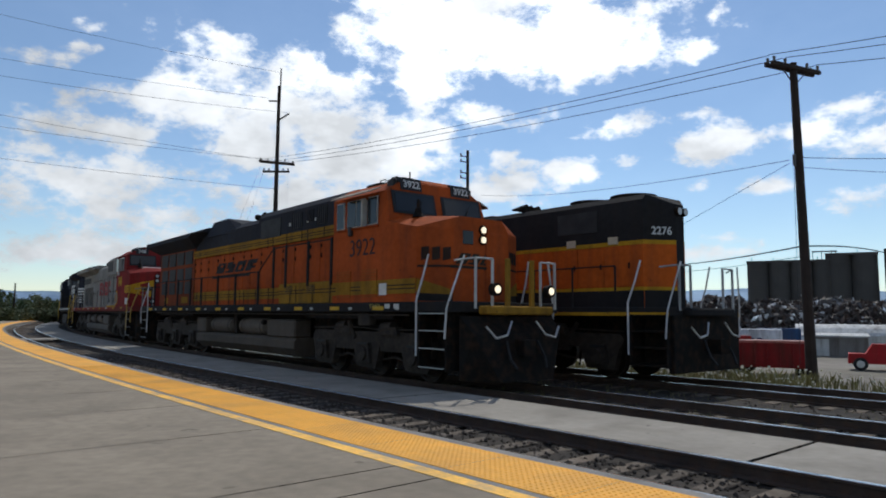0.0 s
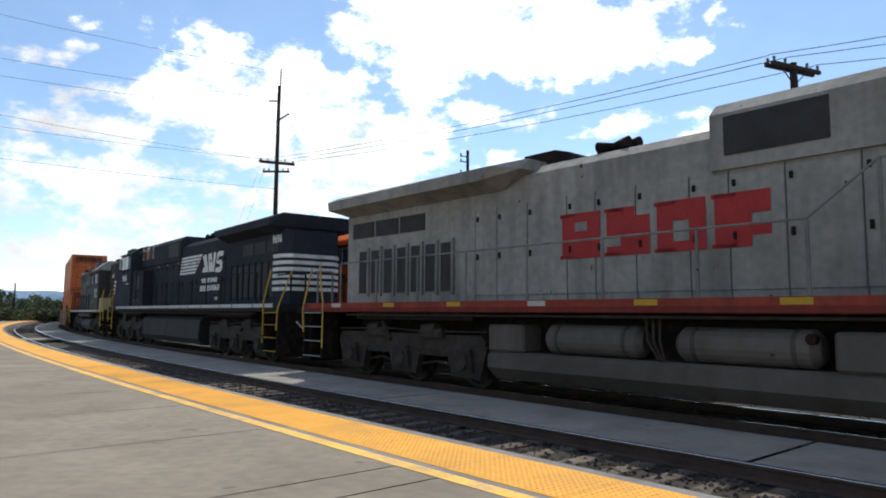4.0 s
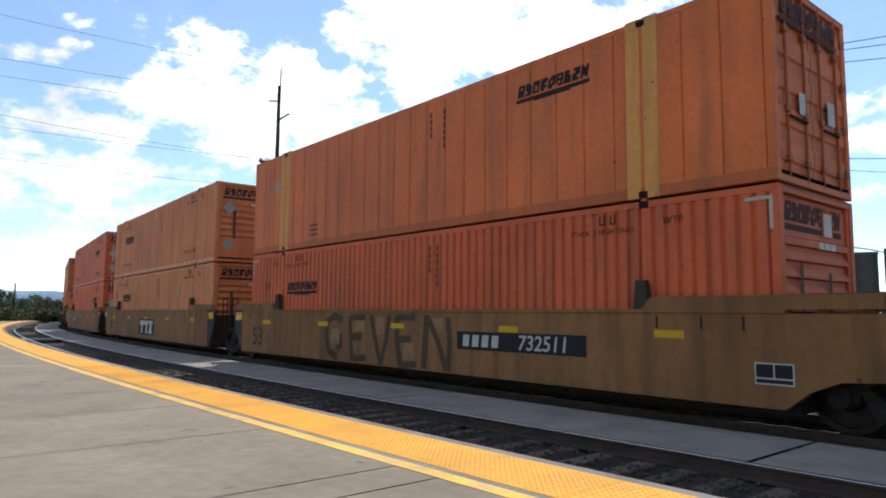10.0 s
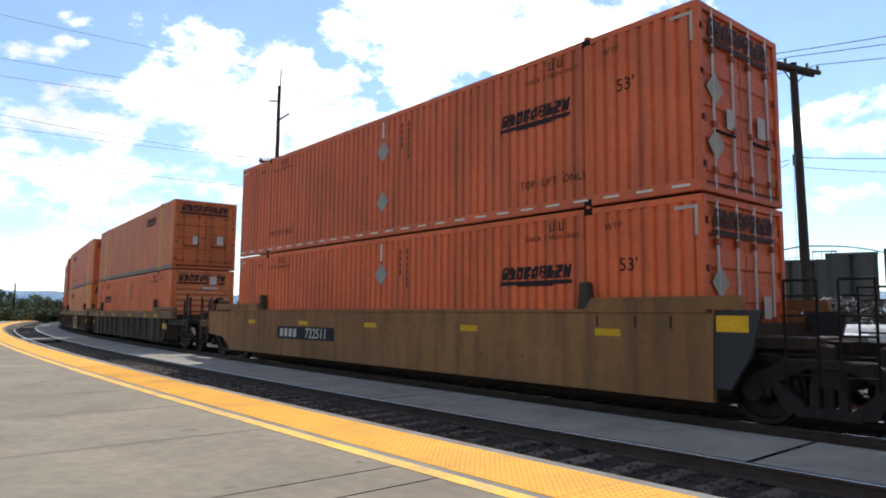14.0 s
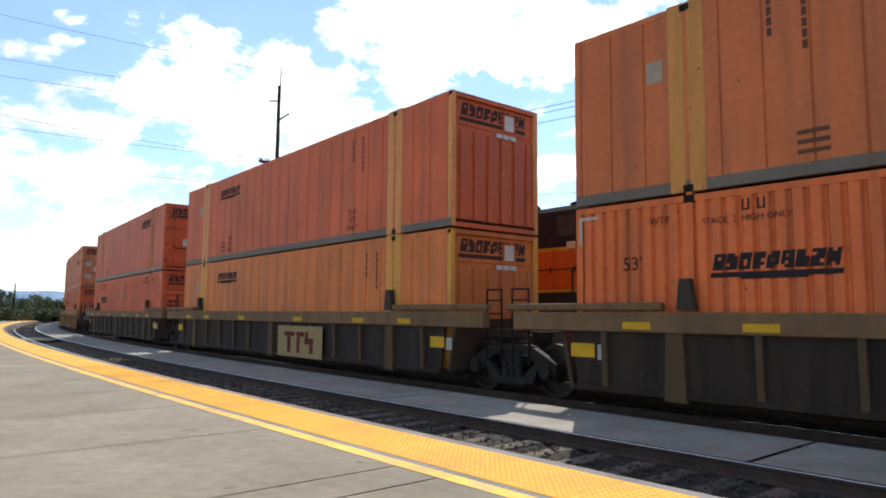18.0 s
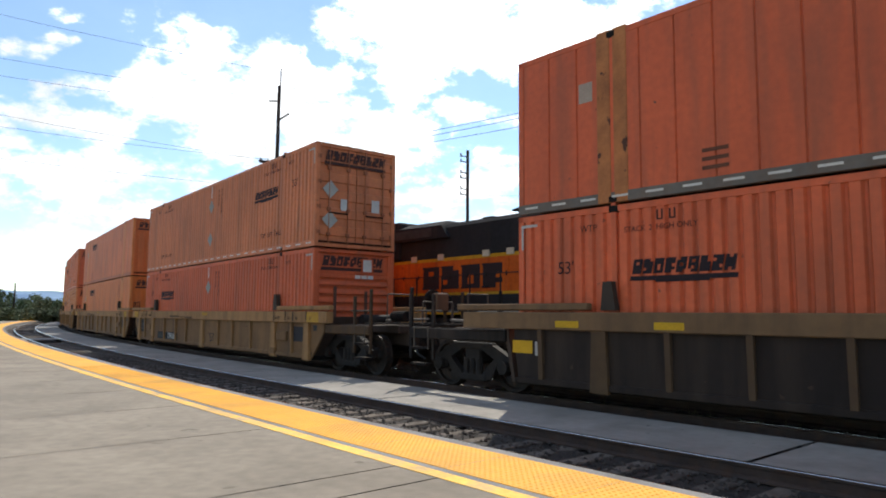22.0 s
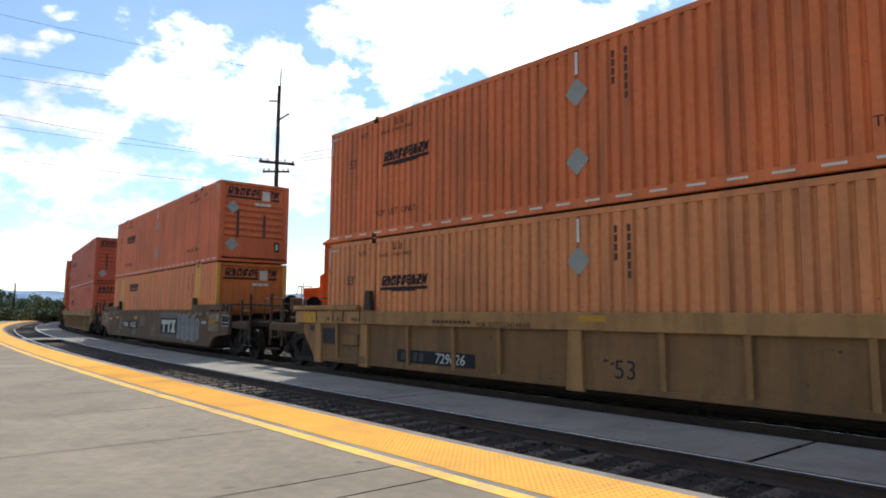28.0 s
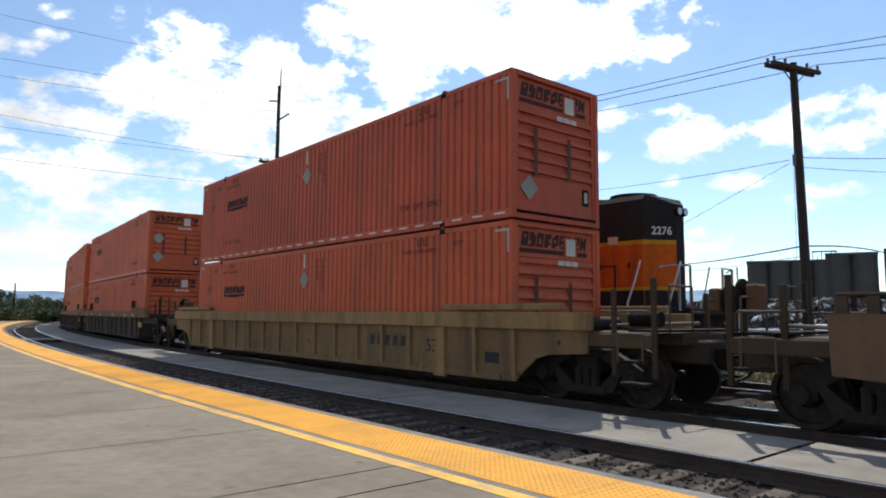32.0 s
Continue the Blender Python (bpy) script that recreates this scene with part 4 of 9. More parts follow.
def rail_coupler(parent, x, sgn):
    def make():
        bm = box(-0.5, 0.1, -0.1, 0.1, 0.72, 0.92, bevel=0.02)
        hull([(0.0, -0.14, 0.66), (0.35, -0.2, 0.66), (0.42, 0.05, 0.66), (0.1, 0.18, 0.66), (0.0, -0.14, 0.98), (0.35, -0.2, 0.98), (0.42, 0.05, 0.98), (0.1, 0.18, 0.98)], bm)
        return bm
    part("coupler", cached("coupler", make, M_UNDER), M_UNDER, parent, at=pose(x, 0, 0, 0, 0, 0 if sgn > 0 else 180))


def well_car(label, kind, chord, plate, front="art", rear="art", flen=3.4, rlen=3.4, marks=(), ribs=11, truck_front=True, group="well cars", graffiti=False, tags=False, load=False):
    """One well of a double-stack car; its middle is the middle of its containers. Ends: art (shared truck) or free (coupler)."""
    w = thing("well_car", label, "well car", group)
    hl = 8.45
    for s in (-1, 1):
        m = pose(0, 0, 0) if s < 0 else pose(0, 0, 0, 0, 0, 180)
        if kind == "smooth":
            # the tan sheet ends at the shared trucks in a dark bulkhead, and runs on over a free end
            tail = {"art": [(8.26, 0.31), (8.3, 1.52)], "free": [(8.15, 0.31), (8.45, 0.55), (8.8, 0.70), (9.95, 0.78), (9.98, 1.52)]}
            fr, rr = (front, rear) if s < 0 else (rear, front)
            poly = tail[fr] + [(-x, z) for x, z in tail[rr][::-1]]
            sp = part("side_plate", cached("smooth_side_%s_%s" % (fr, rr), lambda: prism(poly, -1.53, -1.42), M_CAR), M_CAR, w, color=plate, at=m)
            part("top_flange", cached("smooth_flange", lambda: box(-8.2, 8.2, -1.55, -1.36, 1.52, 1.58, bevel=0.01), M_CAR), M_CAR, sp, color=plate)
            for sgn, kd in ((1, fr), (-1, rr)):
                mir = pose(0, 0, 0) if sgn > 0 else Matrix.Diagonal((-1, 1, 1, 1))
                part("raised_chord", cached("raised_chord_" + kd, lambda: prism([(6.1, 1.575), (8.7 if kd == "art" else 9.3, 1.575), (8.66 if kd == "art" else 9.3, 1.76), (6.25, 1.76)], -1.545, -1.40), M_CAR), M_CAR, sp, color=plate, at=mir)
                if kd == "art":
                    part("dark_end_plate", cached("dark_end_plate", lambda: prism([(8.31, 1.57), (8.27, 0.5), (8.5, 0.5), (8.78, 0.95), (8.95, 1.57)], -1.51, -1.42), M_CAR), M_CAR, sp, "dark grey end plate", color=(0.035, 0.033, 0.033), at=mir)
                    part("reflector", cached("end_yellow", lambda: box(8.33, 8.78, -1.514, -1.511, 1.27, 1.49), M_MARK), M_MARK, sp, "large yellow reflective panel", color=(0.62, 0.34, 0.02), at=mir)
                for x in (6.35, 7.05, 7.65):
                    part("gauge_tick", cached("gauge_tick", lambda: box(-0.018, 0.018, -1.534, -1.531, 1.3, 1.48), M_MARK), M_MARK, sp, color=(0.03, 0.02, 0.015), at=mir @ pose(x, 0, 0))
        else:
            e = 9.0 if chord == TANC else 8.05
            poly = [(-e, 1.0), (-7.95, 0.36), (7.95, 0.36), (e, 1.0), (e, 1.3), (-e, 1.3)]
            if chord == TANC:
                half = [(8.36, 0.30), (8.6, 0.55), (8.92, 0.9), (9.0, 1.02), (9.0, 1.3)]
                poly = [(-x, z) for x, z in half[::-1]] + half
            if ribs > 15:
                e = 9.95
                half = [(8.3, 0.30), (8.5, 0.5), (8.8, 0.73), (9.1, 0.81), (9.9, 0.86), (9.95, 1.3)]
                poly = [(-x, z) for x, z in half[::-1]] + half
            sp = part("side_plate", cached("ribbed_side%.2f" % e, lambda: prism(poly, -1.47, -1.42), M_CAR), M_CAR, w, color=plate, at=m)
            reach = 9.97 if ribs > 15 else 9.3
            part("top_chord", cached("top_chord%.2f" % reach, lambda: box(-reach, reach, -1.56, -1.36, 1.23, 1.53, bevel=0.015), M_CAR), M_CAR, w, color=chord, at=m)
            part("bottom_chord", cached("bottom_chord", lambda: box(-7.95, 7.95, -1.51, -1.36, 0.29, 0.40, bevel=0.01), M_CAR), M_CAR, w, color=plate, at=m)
            if ribs > 15:
                spots = [(-8.3 + 16.6 * i / (ribs - 1), i in (2, ribs - 3)) for i in range(ribs)]
            elif chord == TANC:
                spots = [(sg * x, x in (0.07, 6.08, 8.15)) for x in (0.07, 1.68, 2.95, 4.42, 6.08, 7.26, 8.15) for sg in (-1, 1)][1:]
            else:
                spots = [(sg * x, x in (0.15, 6.2)) for x in (0.15, 1.4, 2.6, 3.8, 5.0, 6.2, 7.4) for sg in (-1, 1)][1:]
            for x, big in spots:
                if big:
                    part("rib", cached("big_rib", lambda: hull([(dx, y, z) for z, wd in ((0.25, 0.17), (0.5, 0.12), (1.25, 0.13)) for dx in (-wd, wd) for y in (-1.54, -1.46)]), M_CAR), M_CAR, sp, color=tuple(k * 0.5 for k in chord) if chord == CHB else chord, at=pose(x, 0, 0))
                else:
                    # ribs mixed lighter than the plate, painting in the shading that marks them
                    part("rib", cached("small_rib", lambda: hull([(dx, y, z) for z, wd in ((0.38, 0.045), (1.25, 0.045)) for dx in (-wd, wd) for y in (-1.555 if z > 1 else -1.525, -1.46)]), M_CAR), M_CAR, sp, color=tuple(0.6 * a + 0.4 * b for a, b in zip(plate, chord)), at=pose(x, 0, 0))
            for x in (-7.9, 7.9):
                part("raised_chord", cached("raised_chord2", lambda: box(-1.6, 1.5, -1.545, -1.40, 1.56, 1.68, bevel=0.02), M_CAR), M_CAR, w, color=chord, at=m @ pose(x, 0, 0))
        for x in () if ribs > 15 else (-6.05, 6.05):
            part("container_guide", cached("guide", lambda: hull([(dx, y, z) for dx, z in ((-0.14, 1.56), (0.14, 1.56), (-0.09, 2.02), (0.07, 2.02)) for y in (-1.48, -1.36)]), M_CAR), M_CAR, w, color=(0.04, 0.03, 0.022), at=m @ pose(x, 0, 0))
        if s < 0 and chord != TANC and ribs < 15:
            for x in (-5.98, -2.2, 5.98) if graffiti else (-6.54, -3.3, -0.1, 3.3, 6.54) if kind == "smooth" else (-6.8, -4.95, -1.9, 1.9, 4.95, 6.8):
                part("reflector", cached("yellow_refl", lambda: bars([(-0.24, 0.24, -0.055, 0.055)], 1.0), M_MARK), M_MARK, w, "yellow reflective strip", (0.52, 0.30, 0.02), side_pose(x, -1.533 if kind == "smooth" else -1.565, 1.22 if kind == "smooth" else 1.33))
    part("well_floor", cached("well_floor", lambda: box(-8.3, 8.3, -1.4, 1.4, 0.26, 0.365), M_UNDER), M_UNDER, w)
    for sgn, kd, ln in ((1, front, flen), (-1, rear, rlen)):
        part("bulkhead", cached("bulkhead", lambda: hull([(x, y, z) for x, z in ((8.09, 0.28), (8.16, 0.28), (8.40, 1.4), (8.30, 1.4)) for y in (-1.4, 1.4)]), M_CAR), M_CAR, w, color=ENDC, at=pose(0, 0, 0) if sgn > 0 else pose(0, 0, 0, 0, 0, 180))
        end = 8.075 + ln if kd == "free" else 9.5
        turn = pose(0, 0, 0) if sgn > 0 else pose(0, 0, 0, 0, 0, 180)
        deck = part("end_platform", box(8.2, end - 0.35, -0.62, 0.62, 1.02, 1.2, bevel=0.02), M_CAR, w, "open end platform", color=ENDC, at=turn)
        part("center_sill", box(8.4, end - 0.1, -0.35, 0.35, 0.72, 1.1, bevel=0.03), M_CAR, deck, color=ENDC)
        if kd == "free":
            x1 = end - 0.4
            for s in (-1, 1):
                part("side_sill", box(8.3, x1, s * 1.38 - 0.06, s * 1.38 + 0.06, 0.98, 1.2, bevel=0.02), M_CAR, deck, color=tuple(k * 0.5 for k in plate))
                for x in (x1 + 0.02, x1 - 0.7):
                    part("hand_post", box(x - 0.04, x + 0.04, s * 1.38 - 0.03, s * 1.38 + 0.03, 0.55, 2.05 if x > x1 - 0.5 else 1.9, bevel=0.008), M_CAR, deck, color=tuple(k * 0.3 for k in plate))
                part("grab_rail", tube([(x1 - 0.95, s * 1.36, 1.55), (x1 - 0.1, s * 1.36, 1.55)], 0.018), M_CAR, deck, color=(0.10, 0.078, 0.058))
                part("grab_rail", tube([(x1 - 0.6, s * 1.44, 0.75), (x1 - 0.6, s * 1.44, 1.2), (x1 - 0.15, s * 1.44, 1.2), (x1 - 0.15, s * 1.44, 0.75)], 0.016), M_CAR, deck, color=(0.10, 0.078, 0.058))
                part("step", box(x1 - 0.55, x1 - 0.05, s * 1.36 - 0.12, s * 1.36 + 0.12, 0.42, 0.47, bevel=0.008), M_UNDER, deck)
                part("step", box(x1 - 0.55, x1 - 0.05, s * 1.36 - 0.12, s * 1.36 + 0.12, 0.76, 0.80, bevel=0.008), M_UNDER, deck)
            part("crossover_grating", box(x1 - 0.5, x1 + 0.02, -1.3, 1.3, 1.23, 1.27), M_UNDER, deck)
            part("grab_rail", tube([(x1 - 0.02, -0.9, 1.2), (x1 - 0.02, -0.9, 1.95), (x1 - 0.02, -0.25, 1.95), (x1 - 0.02, -0.25, 1.2)], 0.018), M_CAR, deck, color=(0.11, 0.085, 0.065))
            part("brake_rod", tube([(8.9, 0.5, 1.3), (x1 - 0.4, 0.62, 1.36)], 0.03), M_CAR, deck, color=(0.2, 0.17, 0.14))
            part("brake_cylinder", cyl((9.5, 0.35, 1.42), (10.1, 0.35, 1.42), 0.14, 12), M_UNDER, deck)
            part("grab_rail", tube([(x1 - 0.02, 0.25, 1.2), (x1 - 0.02, 0.25, 1.75), (x1 - 0.02, 1.1, 1.75), (x1 - 0.02, 1.1, 1.2)], 0.018), M_CAR, deck, color=(0.11, 0.085, 0.065))
            part("brake_wheel", lathe([(-0.02, 0.2), (-0.02, 0.25), (0.02, 0.25), (0.02, 0.2)], 18), M_UNDER, deck, at=pose(x1 + 0.12, 0.7, 1.78, 0, 0, 90))
            part("gear_housing", box(x1 - 0.12, x1 + 0.06, 0.42, 0.78, 1.55, 1.95, bevel=0.03), M_CAR, deck, "rusty brake gear housing", color=(0.14, 0.07, 0.035))
            part("reservoir", cyl((8.75, -0.2, 1.32), (8.75, 0.9, 1.32), 0.14, 14), M_TRUCK, deck)
            part("air_hose", tube([(end - 0.1, -0.35, 0.85), (end + 0.15, -0.4, 0.55), (end + 0.3, -0.3, 0.45)], 0.025), M_BLACK, deck)
            rail_coupler(deck, end - 0.35, 1)
            freight_truck(w, sgn * 9.56)
            if kind == "smooth":
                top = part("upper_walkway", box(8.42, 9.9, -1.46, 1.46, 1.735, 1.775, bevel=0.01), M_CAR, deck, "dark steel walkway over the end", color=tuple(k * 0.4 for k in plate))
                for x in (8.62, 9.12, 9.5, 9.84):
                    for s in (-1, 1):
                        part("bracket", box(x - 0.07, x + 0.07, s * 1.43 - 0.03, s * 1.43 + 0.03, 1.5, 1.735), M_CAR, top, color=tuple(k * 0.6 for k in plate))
        else:
            for s in (-1, 1):
                part("ladder", tube([(9.15, s * 1.3, 0.6), (9.15, s * 1.3, 1.95), (9.55, s * 1.3, 1.95), (9.55, s * 1.3, 0.6)], 0.018), M_UNDER, deck)
                for z in (0.75, 1.0, 1.25, 1.5, 1.75):
                    part("rung", cyl((9.15, s * 1.3, z), (9.55, s * 1.3, z), 0.014, 6), M_UNDER, deck)
            part("joint_casting", cyl((9.5, 0, 0.75), (9.5, 0, 1.15), 0.32, 14), M_UNDER, deck)
            if sgn > 0 and truck_front:
                freight_truck(w, 9.55, r=0.483, base=1.83)
    yy = -1.533 if kind == "smooth" else -1.475
    for kd, x, z, sc in marks:
        if isinstance(kd, tuple):       # dark panel: reporting marks as bars, then the car number
            q = part("number_panel", cached("numpanel", lambda: bars([(-1.55, 1.55, -0.17, 0.17)], 1.0), M_MARK), M_MARK, w, "dark panel with pale characters", (0.02, 0.02, 0.022) if kd[1] else tuple(k * 0.9 for k in plate), side_pose(x, yy, z) @ Matrix.Diagonal((sc, sc, 1, 1)))
            for i in range(4):
                part("character", cached("numchar", lambda: slant(-0.085, 0.085, -0.11, 0.11, 0.12), M_MARK), M_MARK, q, color=(0.06, 0.058, 0.055) if chord == TANC else (0.42, 0.40, 0.36), at=pose(-1.3 + i * 0.26, 0, 0.004))
            part("digits", text_mesh(kd[0], 0.36, shear=0.12, bold=0.004, narrow=1.05), M_MARK, q, "pale car number", (0.42, 0.40, 0.36), pose(0.62, -0.01, 0.004))
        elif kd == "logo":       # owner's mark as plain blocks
            q = part("owner_panel", cached("ownpanel", lambda: bars([(-0.88, 0.88, -0.24, 0.24)], 1.0), M_MARK), M_MARK, w, "dark panel with white block shapes", (0.02, 0.02, 0.025), side_pose(x, yy, z) @ Matrix.Diagonal((sc, sc, 1, 1)))
            for k, (x0, x1, z0, z1) in enumerate(((-0.76, -0.24, 0.05, 0.19), (-0.58, -0.42, -0.16, 0.048), (-0.62, -0.38, -0.19, -0.162), (-0.2, 0.24, 0.05, 0.19), (-0.04, 0.12, -0.16, 0.048), (-0.08, 0.16, -0.19, -0.162), (0.3, 0.74, 0.1, 0.19), (0.4, 0.62, -0.1, 0.098), (0.28, 0.7, -0.19, -0.102))):
                part("block_shape", cached("ownshape%d" % k, lambda: slant(x0, x1, z0, z1, 0.15), M_MARK), M_MARK, q, color=(0.45, 0.44, 0.40), at=pose(0, 0, 0.004))
        elif kd == "tanlogo":
            q = part("owner_panel", cached("tanpanel", lambda: bars([(-1.27, 1.27, -0.42, 0.42)], 1.0), M_MARK), M_MARK, w, "tan panel with dark red block shapes", (0.30, 0.205, 0.095), side_pose(x, -1.559, z))
            for k, rc in enumerate(((-0.85, -0.25, 0.14, 0.26), (-0.68, -0.48, -0.3, 0.135), (-0.15, 0.3, 0.14, 0.26), (-0.12, 0.05, -0.3, 0.135), (0.32, 0.8, -0.06, 0.1), (0.36, 0.52, 0.1, 0.26), (0.6, 0.78, -0.3, -0.062))):
                part("block_shape", cached("tanshape%d" % k, lambda: bars([rc], 1.0), M_MARK), M_MARK, q, color=(0.10, 0.02, 0.015), at=pose(0, 0, 0.004))
        else:                    # plain writing
            part("lettering", text_mesh(kd, sc), M_MARK, w, "dark painted lettering", (0.03, 0.03, 0.03) if kd != "125 T" else (0.65, 0.65, 0.62), side_pose(x, yy if kd != "125 T" else -1.514, z))
    if graffiti:
        # a row of hanging rounded shapes with white outlines, painted over a few old marker strokes
        tops = (1.40, 1.32, 1.40, 1.36, 1.40, 1.30, 1.38, 1.40, 1.24)
        for i, zt in enumerate(tops):
            x0, x1 = 4.42 + i * 0.285, 4.42 + i * 0.285 + 0.33
            zb = 0.47 + 0.05 * math.sin(i * 1.7)
            y = -1.5325 - 0.0011 * i
            ring = [(x1 - 0.03, zt), (x0 + 0.05, zt + 0.02), (x0 + 0.02, 1.05), (x0 + 0.06, 0.85)]
            ring += [((x0 + x1) / 2 - 0.19 * math.cos(math.pi * k / 8), zb + 0.16 - 0.17 * math.sin(math.pi * k / 8)) for k in range(9)] + [(x1 - 0.01, 0.9), (x1 + 0.02, 1.1)]
            bm = bmesh.new()
            bm.faces.new([bm.verts.new((x, y, z)) for x, z in ring])
            part("sprayed_fill", bm, M_MARK, w, "silver-grey sprayed paint", (0.155, 0.15, 0.15) if i % 2 else (0.185, 0.18, 0.175))
            part("sprayed_outline", stroke_mesh(ring + ring[:1], 0.022, y - 0.0006), M_MARK, w, "white sprayed outline", (0.34, 0.33, 0.31))
            part("sprayed_stroke", stroke_mesh([(x0 + 0.1, zt - 0.04), (x0 + 0.13, 1.1), (x0 + 0.2, 0.98)], 0.05, y - 0.0008), M_MARK, w, "dark sprayed gap", (0.05, 0.045, 0.042))
        for x in (2.1, 2.45, 2.8, 3.2, 3.6, 4.05):
            part("sprayed_fill", stroke_mesh([(x, 1.22), (x + 0.06, 1.42), (x + 0.22, 1.47), (x + 0.28, 1.24)], 0.10, -1.5325), M_MARK, w, "silver-grey sprayed paint", (0.17, 0.165, 0.16))
            part("sprayed_fill", stroke_mesh([(x + 0.1, 0.62), (x + 0.2, 0.47), (x + 0.34, 0.60)], 0.06, -1.5325), M_MARK, w, "silver-grey sprayed paint", (0.15, 0.145, 0.14))
        for i in range(13):
            x = -6.9 + i * 0.62
            lean = 0.18 * math.sin(i * 2.3)
            part("sprayed_stroke", stroke_mesh([(x, 1.46 - 0.1 * (i % 3)), (x + 0.1 + lean, 1.05), (x + lean, 0.75), (x + 0.2, 0.40)], 0.03 + 0.05 * (i % 3 == 0), -1.5325), M_MARK, w, "faded black marker stroke", (0.05, 0.034, 0.024))
        for x, z, wd, ht, lean in ((-5.2, 0.95, 0.7, 0.7, 0.2), (-0.9, 1.1, 0.8, 0.5, -0.2), (0.9, 0.7, 0.7, 0.5, 0.1), (-2.4, 0.55, 0.9, 0.25, 0.0)):
            part("worn_patch", slant(-wd / 2, wd / 2, -ht / 2, ht / 2, lean), M_CAR, w, "dusty grey worn patch", (0.15, 0.105, 0.07), side_pose(x, -1.5315, z))
        for sgn in (-1, 1):
            for x0, x1, z0, z1, col, lab in ((8.76, 9.07, 1.19, 1.44, (0.26, 0.22, 0.17), "pale primer patch"), (8.05, 8.72, 1.09, 1.24, (0.30, 0.15, 0.03), "ochre patch"), (8.08, 8.72, 1.245, 1.43, (0.22, 0.15, 0.085), "tan patch"),
                                             (8.02, 9.1, 0.86, 1.085, (0.20, 0.14, 0.08), "tan patch"), (7.31, 7.79, 1.08, 1.18, (0.36, 0.34, 0.31), "white paper label"), (5.5, 5.72, 0.44, 0.56, (0.2, 0.15, 0.1), "tan patch")):
                part("patch", bars([((x0 - x1) / 2, (x1 - x0) / 2, (z0 - z1) / 2, (z1 - z0) / 2)], 1.0), M_CAR, w, lab, col, side_pose(sgn * (x0 + x1) / 2, -1.534, (z0 + z1) / 2))
            for x, word in ((7.94, "53"), (7.15, "48"), (6.70, "45"), (5.95, "40")):
                q = part("gauge_ground", cached("gauge_ground", lambda: bars([(-0.17, 0.17, -0.12, 0.12)], 1.0), M_CAR), M_CAR, w, "tan ground of a length mark", (0.21, 0.155, 0.09), side_pose(sgn * x, -1.5345 - (0.012 if x < 7 else 0), 1.37))
                part("gauge_mark", text_mesh(word, 0.17, bold=0.003), M_MARK, q, "dark stencilled length mark", (0.03, 0.022, 0.016), pose(-0.02, -0.06, 0.003))
                part("gauge_tick", cached("ground_tick", lambda: bars([(-0.015, 0.015, -0.09, 0.09)], 1.0), M_MARK), M_MARK, q, color=(0.02, 0.017, 0.014), at=pose(sgn * 0.14, 0, 0.003))
    if tags:
        faded = (0.062, 0.040, 0.022)
        letters = [[(-2.35, 1.32), (-2.7, 1.42), (-3.05, 1.3), (-3.12, 0.95), (-3.0, 0.55), (-2.6, 0.42)], [(-2.45, 0.98), (-2.4, 0.70), (-2.62, 0.62)], [(-2.02, 1.42), (-1.98, 0.92), (-1.90, 0.38)], [(-2.0, 1.38), (-1.35, 1.40)],
                   [(-1.95, 0.93), (-1.5, 0.95)], [(-1.9, 0.42), (-1.3, 0.46)], [(-1.12, 1.45), (-0.95, 0.95), (-0.72, 0.34)], [(-0.72, 0.36), (-0.5, 0.9), (-0.40, 1.45)], [(-0.12, 1.44), (-0.1, 0.92), (0.05, 0.33)],
                   [(-0.1, 1.40), (0.55, 1.42)], [(-0.05, 0.93), (0.4, 0.95)], [(0.02, 0.38), (0.6, 0.42)], [(0.85, 0.36), (0.9, 0.9), (0.95, 1.46)], [(0.97, 1.42), (1.3, 0.95), (1.58, 0.36)], [(1.62, 0.36), (1.68, 0.9), (1.62, 1.42)]]
        for i, pts in enumerate(letters):
            part("sprayed_stroke", stroke_mesh(pts, 0.15 if i % 4 else 0.19, -1.5318 - 0.0003 * i), M_CAR, w, "faded dark sprayed stroke", faded)
        for x0, x1, z0, z1 in ((-2.9, -2.5, 0.75, 1.1), (-1.8, -1.4, 1.05, 1.32), (0.15, 0.5, 0.5, 0.88), (1.1, 1.45, 1.1, 1.4), (-0.9, -0.6, 1.0, 1.4)):
            part("worn_patch", bars([((x0 - x1) / 2, (x1 - x0) / 2, (z0 - z1) / 2, (z1 - z0) / 2)], 1.0), M_CAR, w, "pale sprayed fill", (0.27, 0.155, 0.075), side_pose((x0 + x1) / 2, -1.5314, (z0 + z1) / 2))
    if graffiti or tags:
        x, z, wd, ht = (9.72, 1.22, 0.31, 0.18) if graffiti else (8.03, 0.75, 0.25, 0.14)
        q = part("data_plate", bars([(-wd, wd, -ht, ht)], 1.0), M_MARK, w, "white-framed black data plate", (0.40, 0.39, 0.36), side_pose(x, -1.536, z))
        for x0, x1, z0, z1 in ((-wd + 0.02, -0.01, -0.05, ht - 0.02), (0.01, wd - 0.02, -0.05, ht - 0.02), (-wd + 0.02, wd - 0.02, -ht + 0.02, -0.07)):
            part("plate_field", bars([(x0, x1, z0, z1)], 1.0), M_MARK, q, "", (0.02, 0.02, 0.02), pose(0, 0, 0.003))
    if ribs > 15:
        q = part("number_panel", bars([(-0.8, 0.8, -0.19, 0.19)], 1.0), M_CAR, w, "worn grey number panel", (0.15, 0.105, 0.06), side_pose(4.3, yy - 0.001, 0.9))
        for i in range(5):
            part("character", cached("numchar", lambda: slant(-0.085, 0.085, -0.11, 0.11, 0.12), M_MARK), M_MARK, q, color=(0.06, 0.042, 0.028), at=pose(-0.6 + i * 0.3, 0, 0.004))
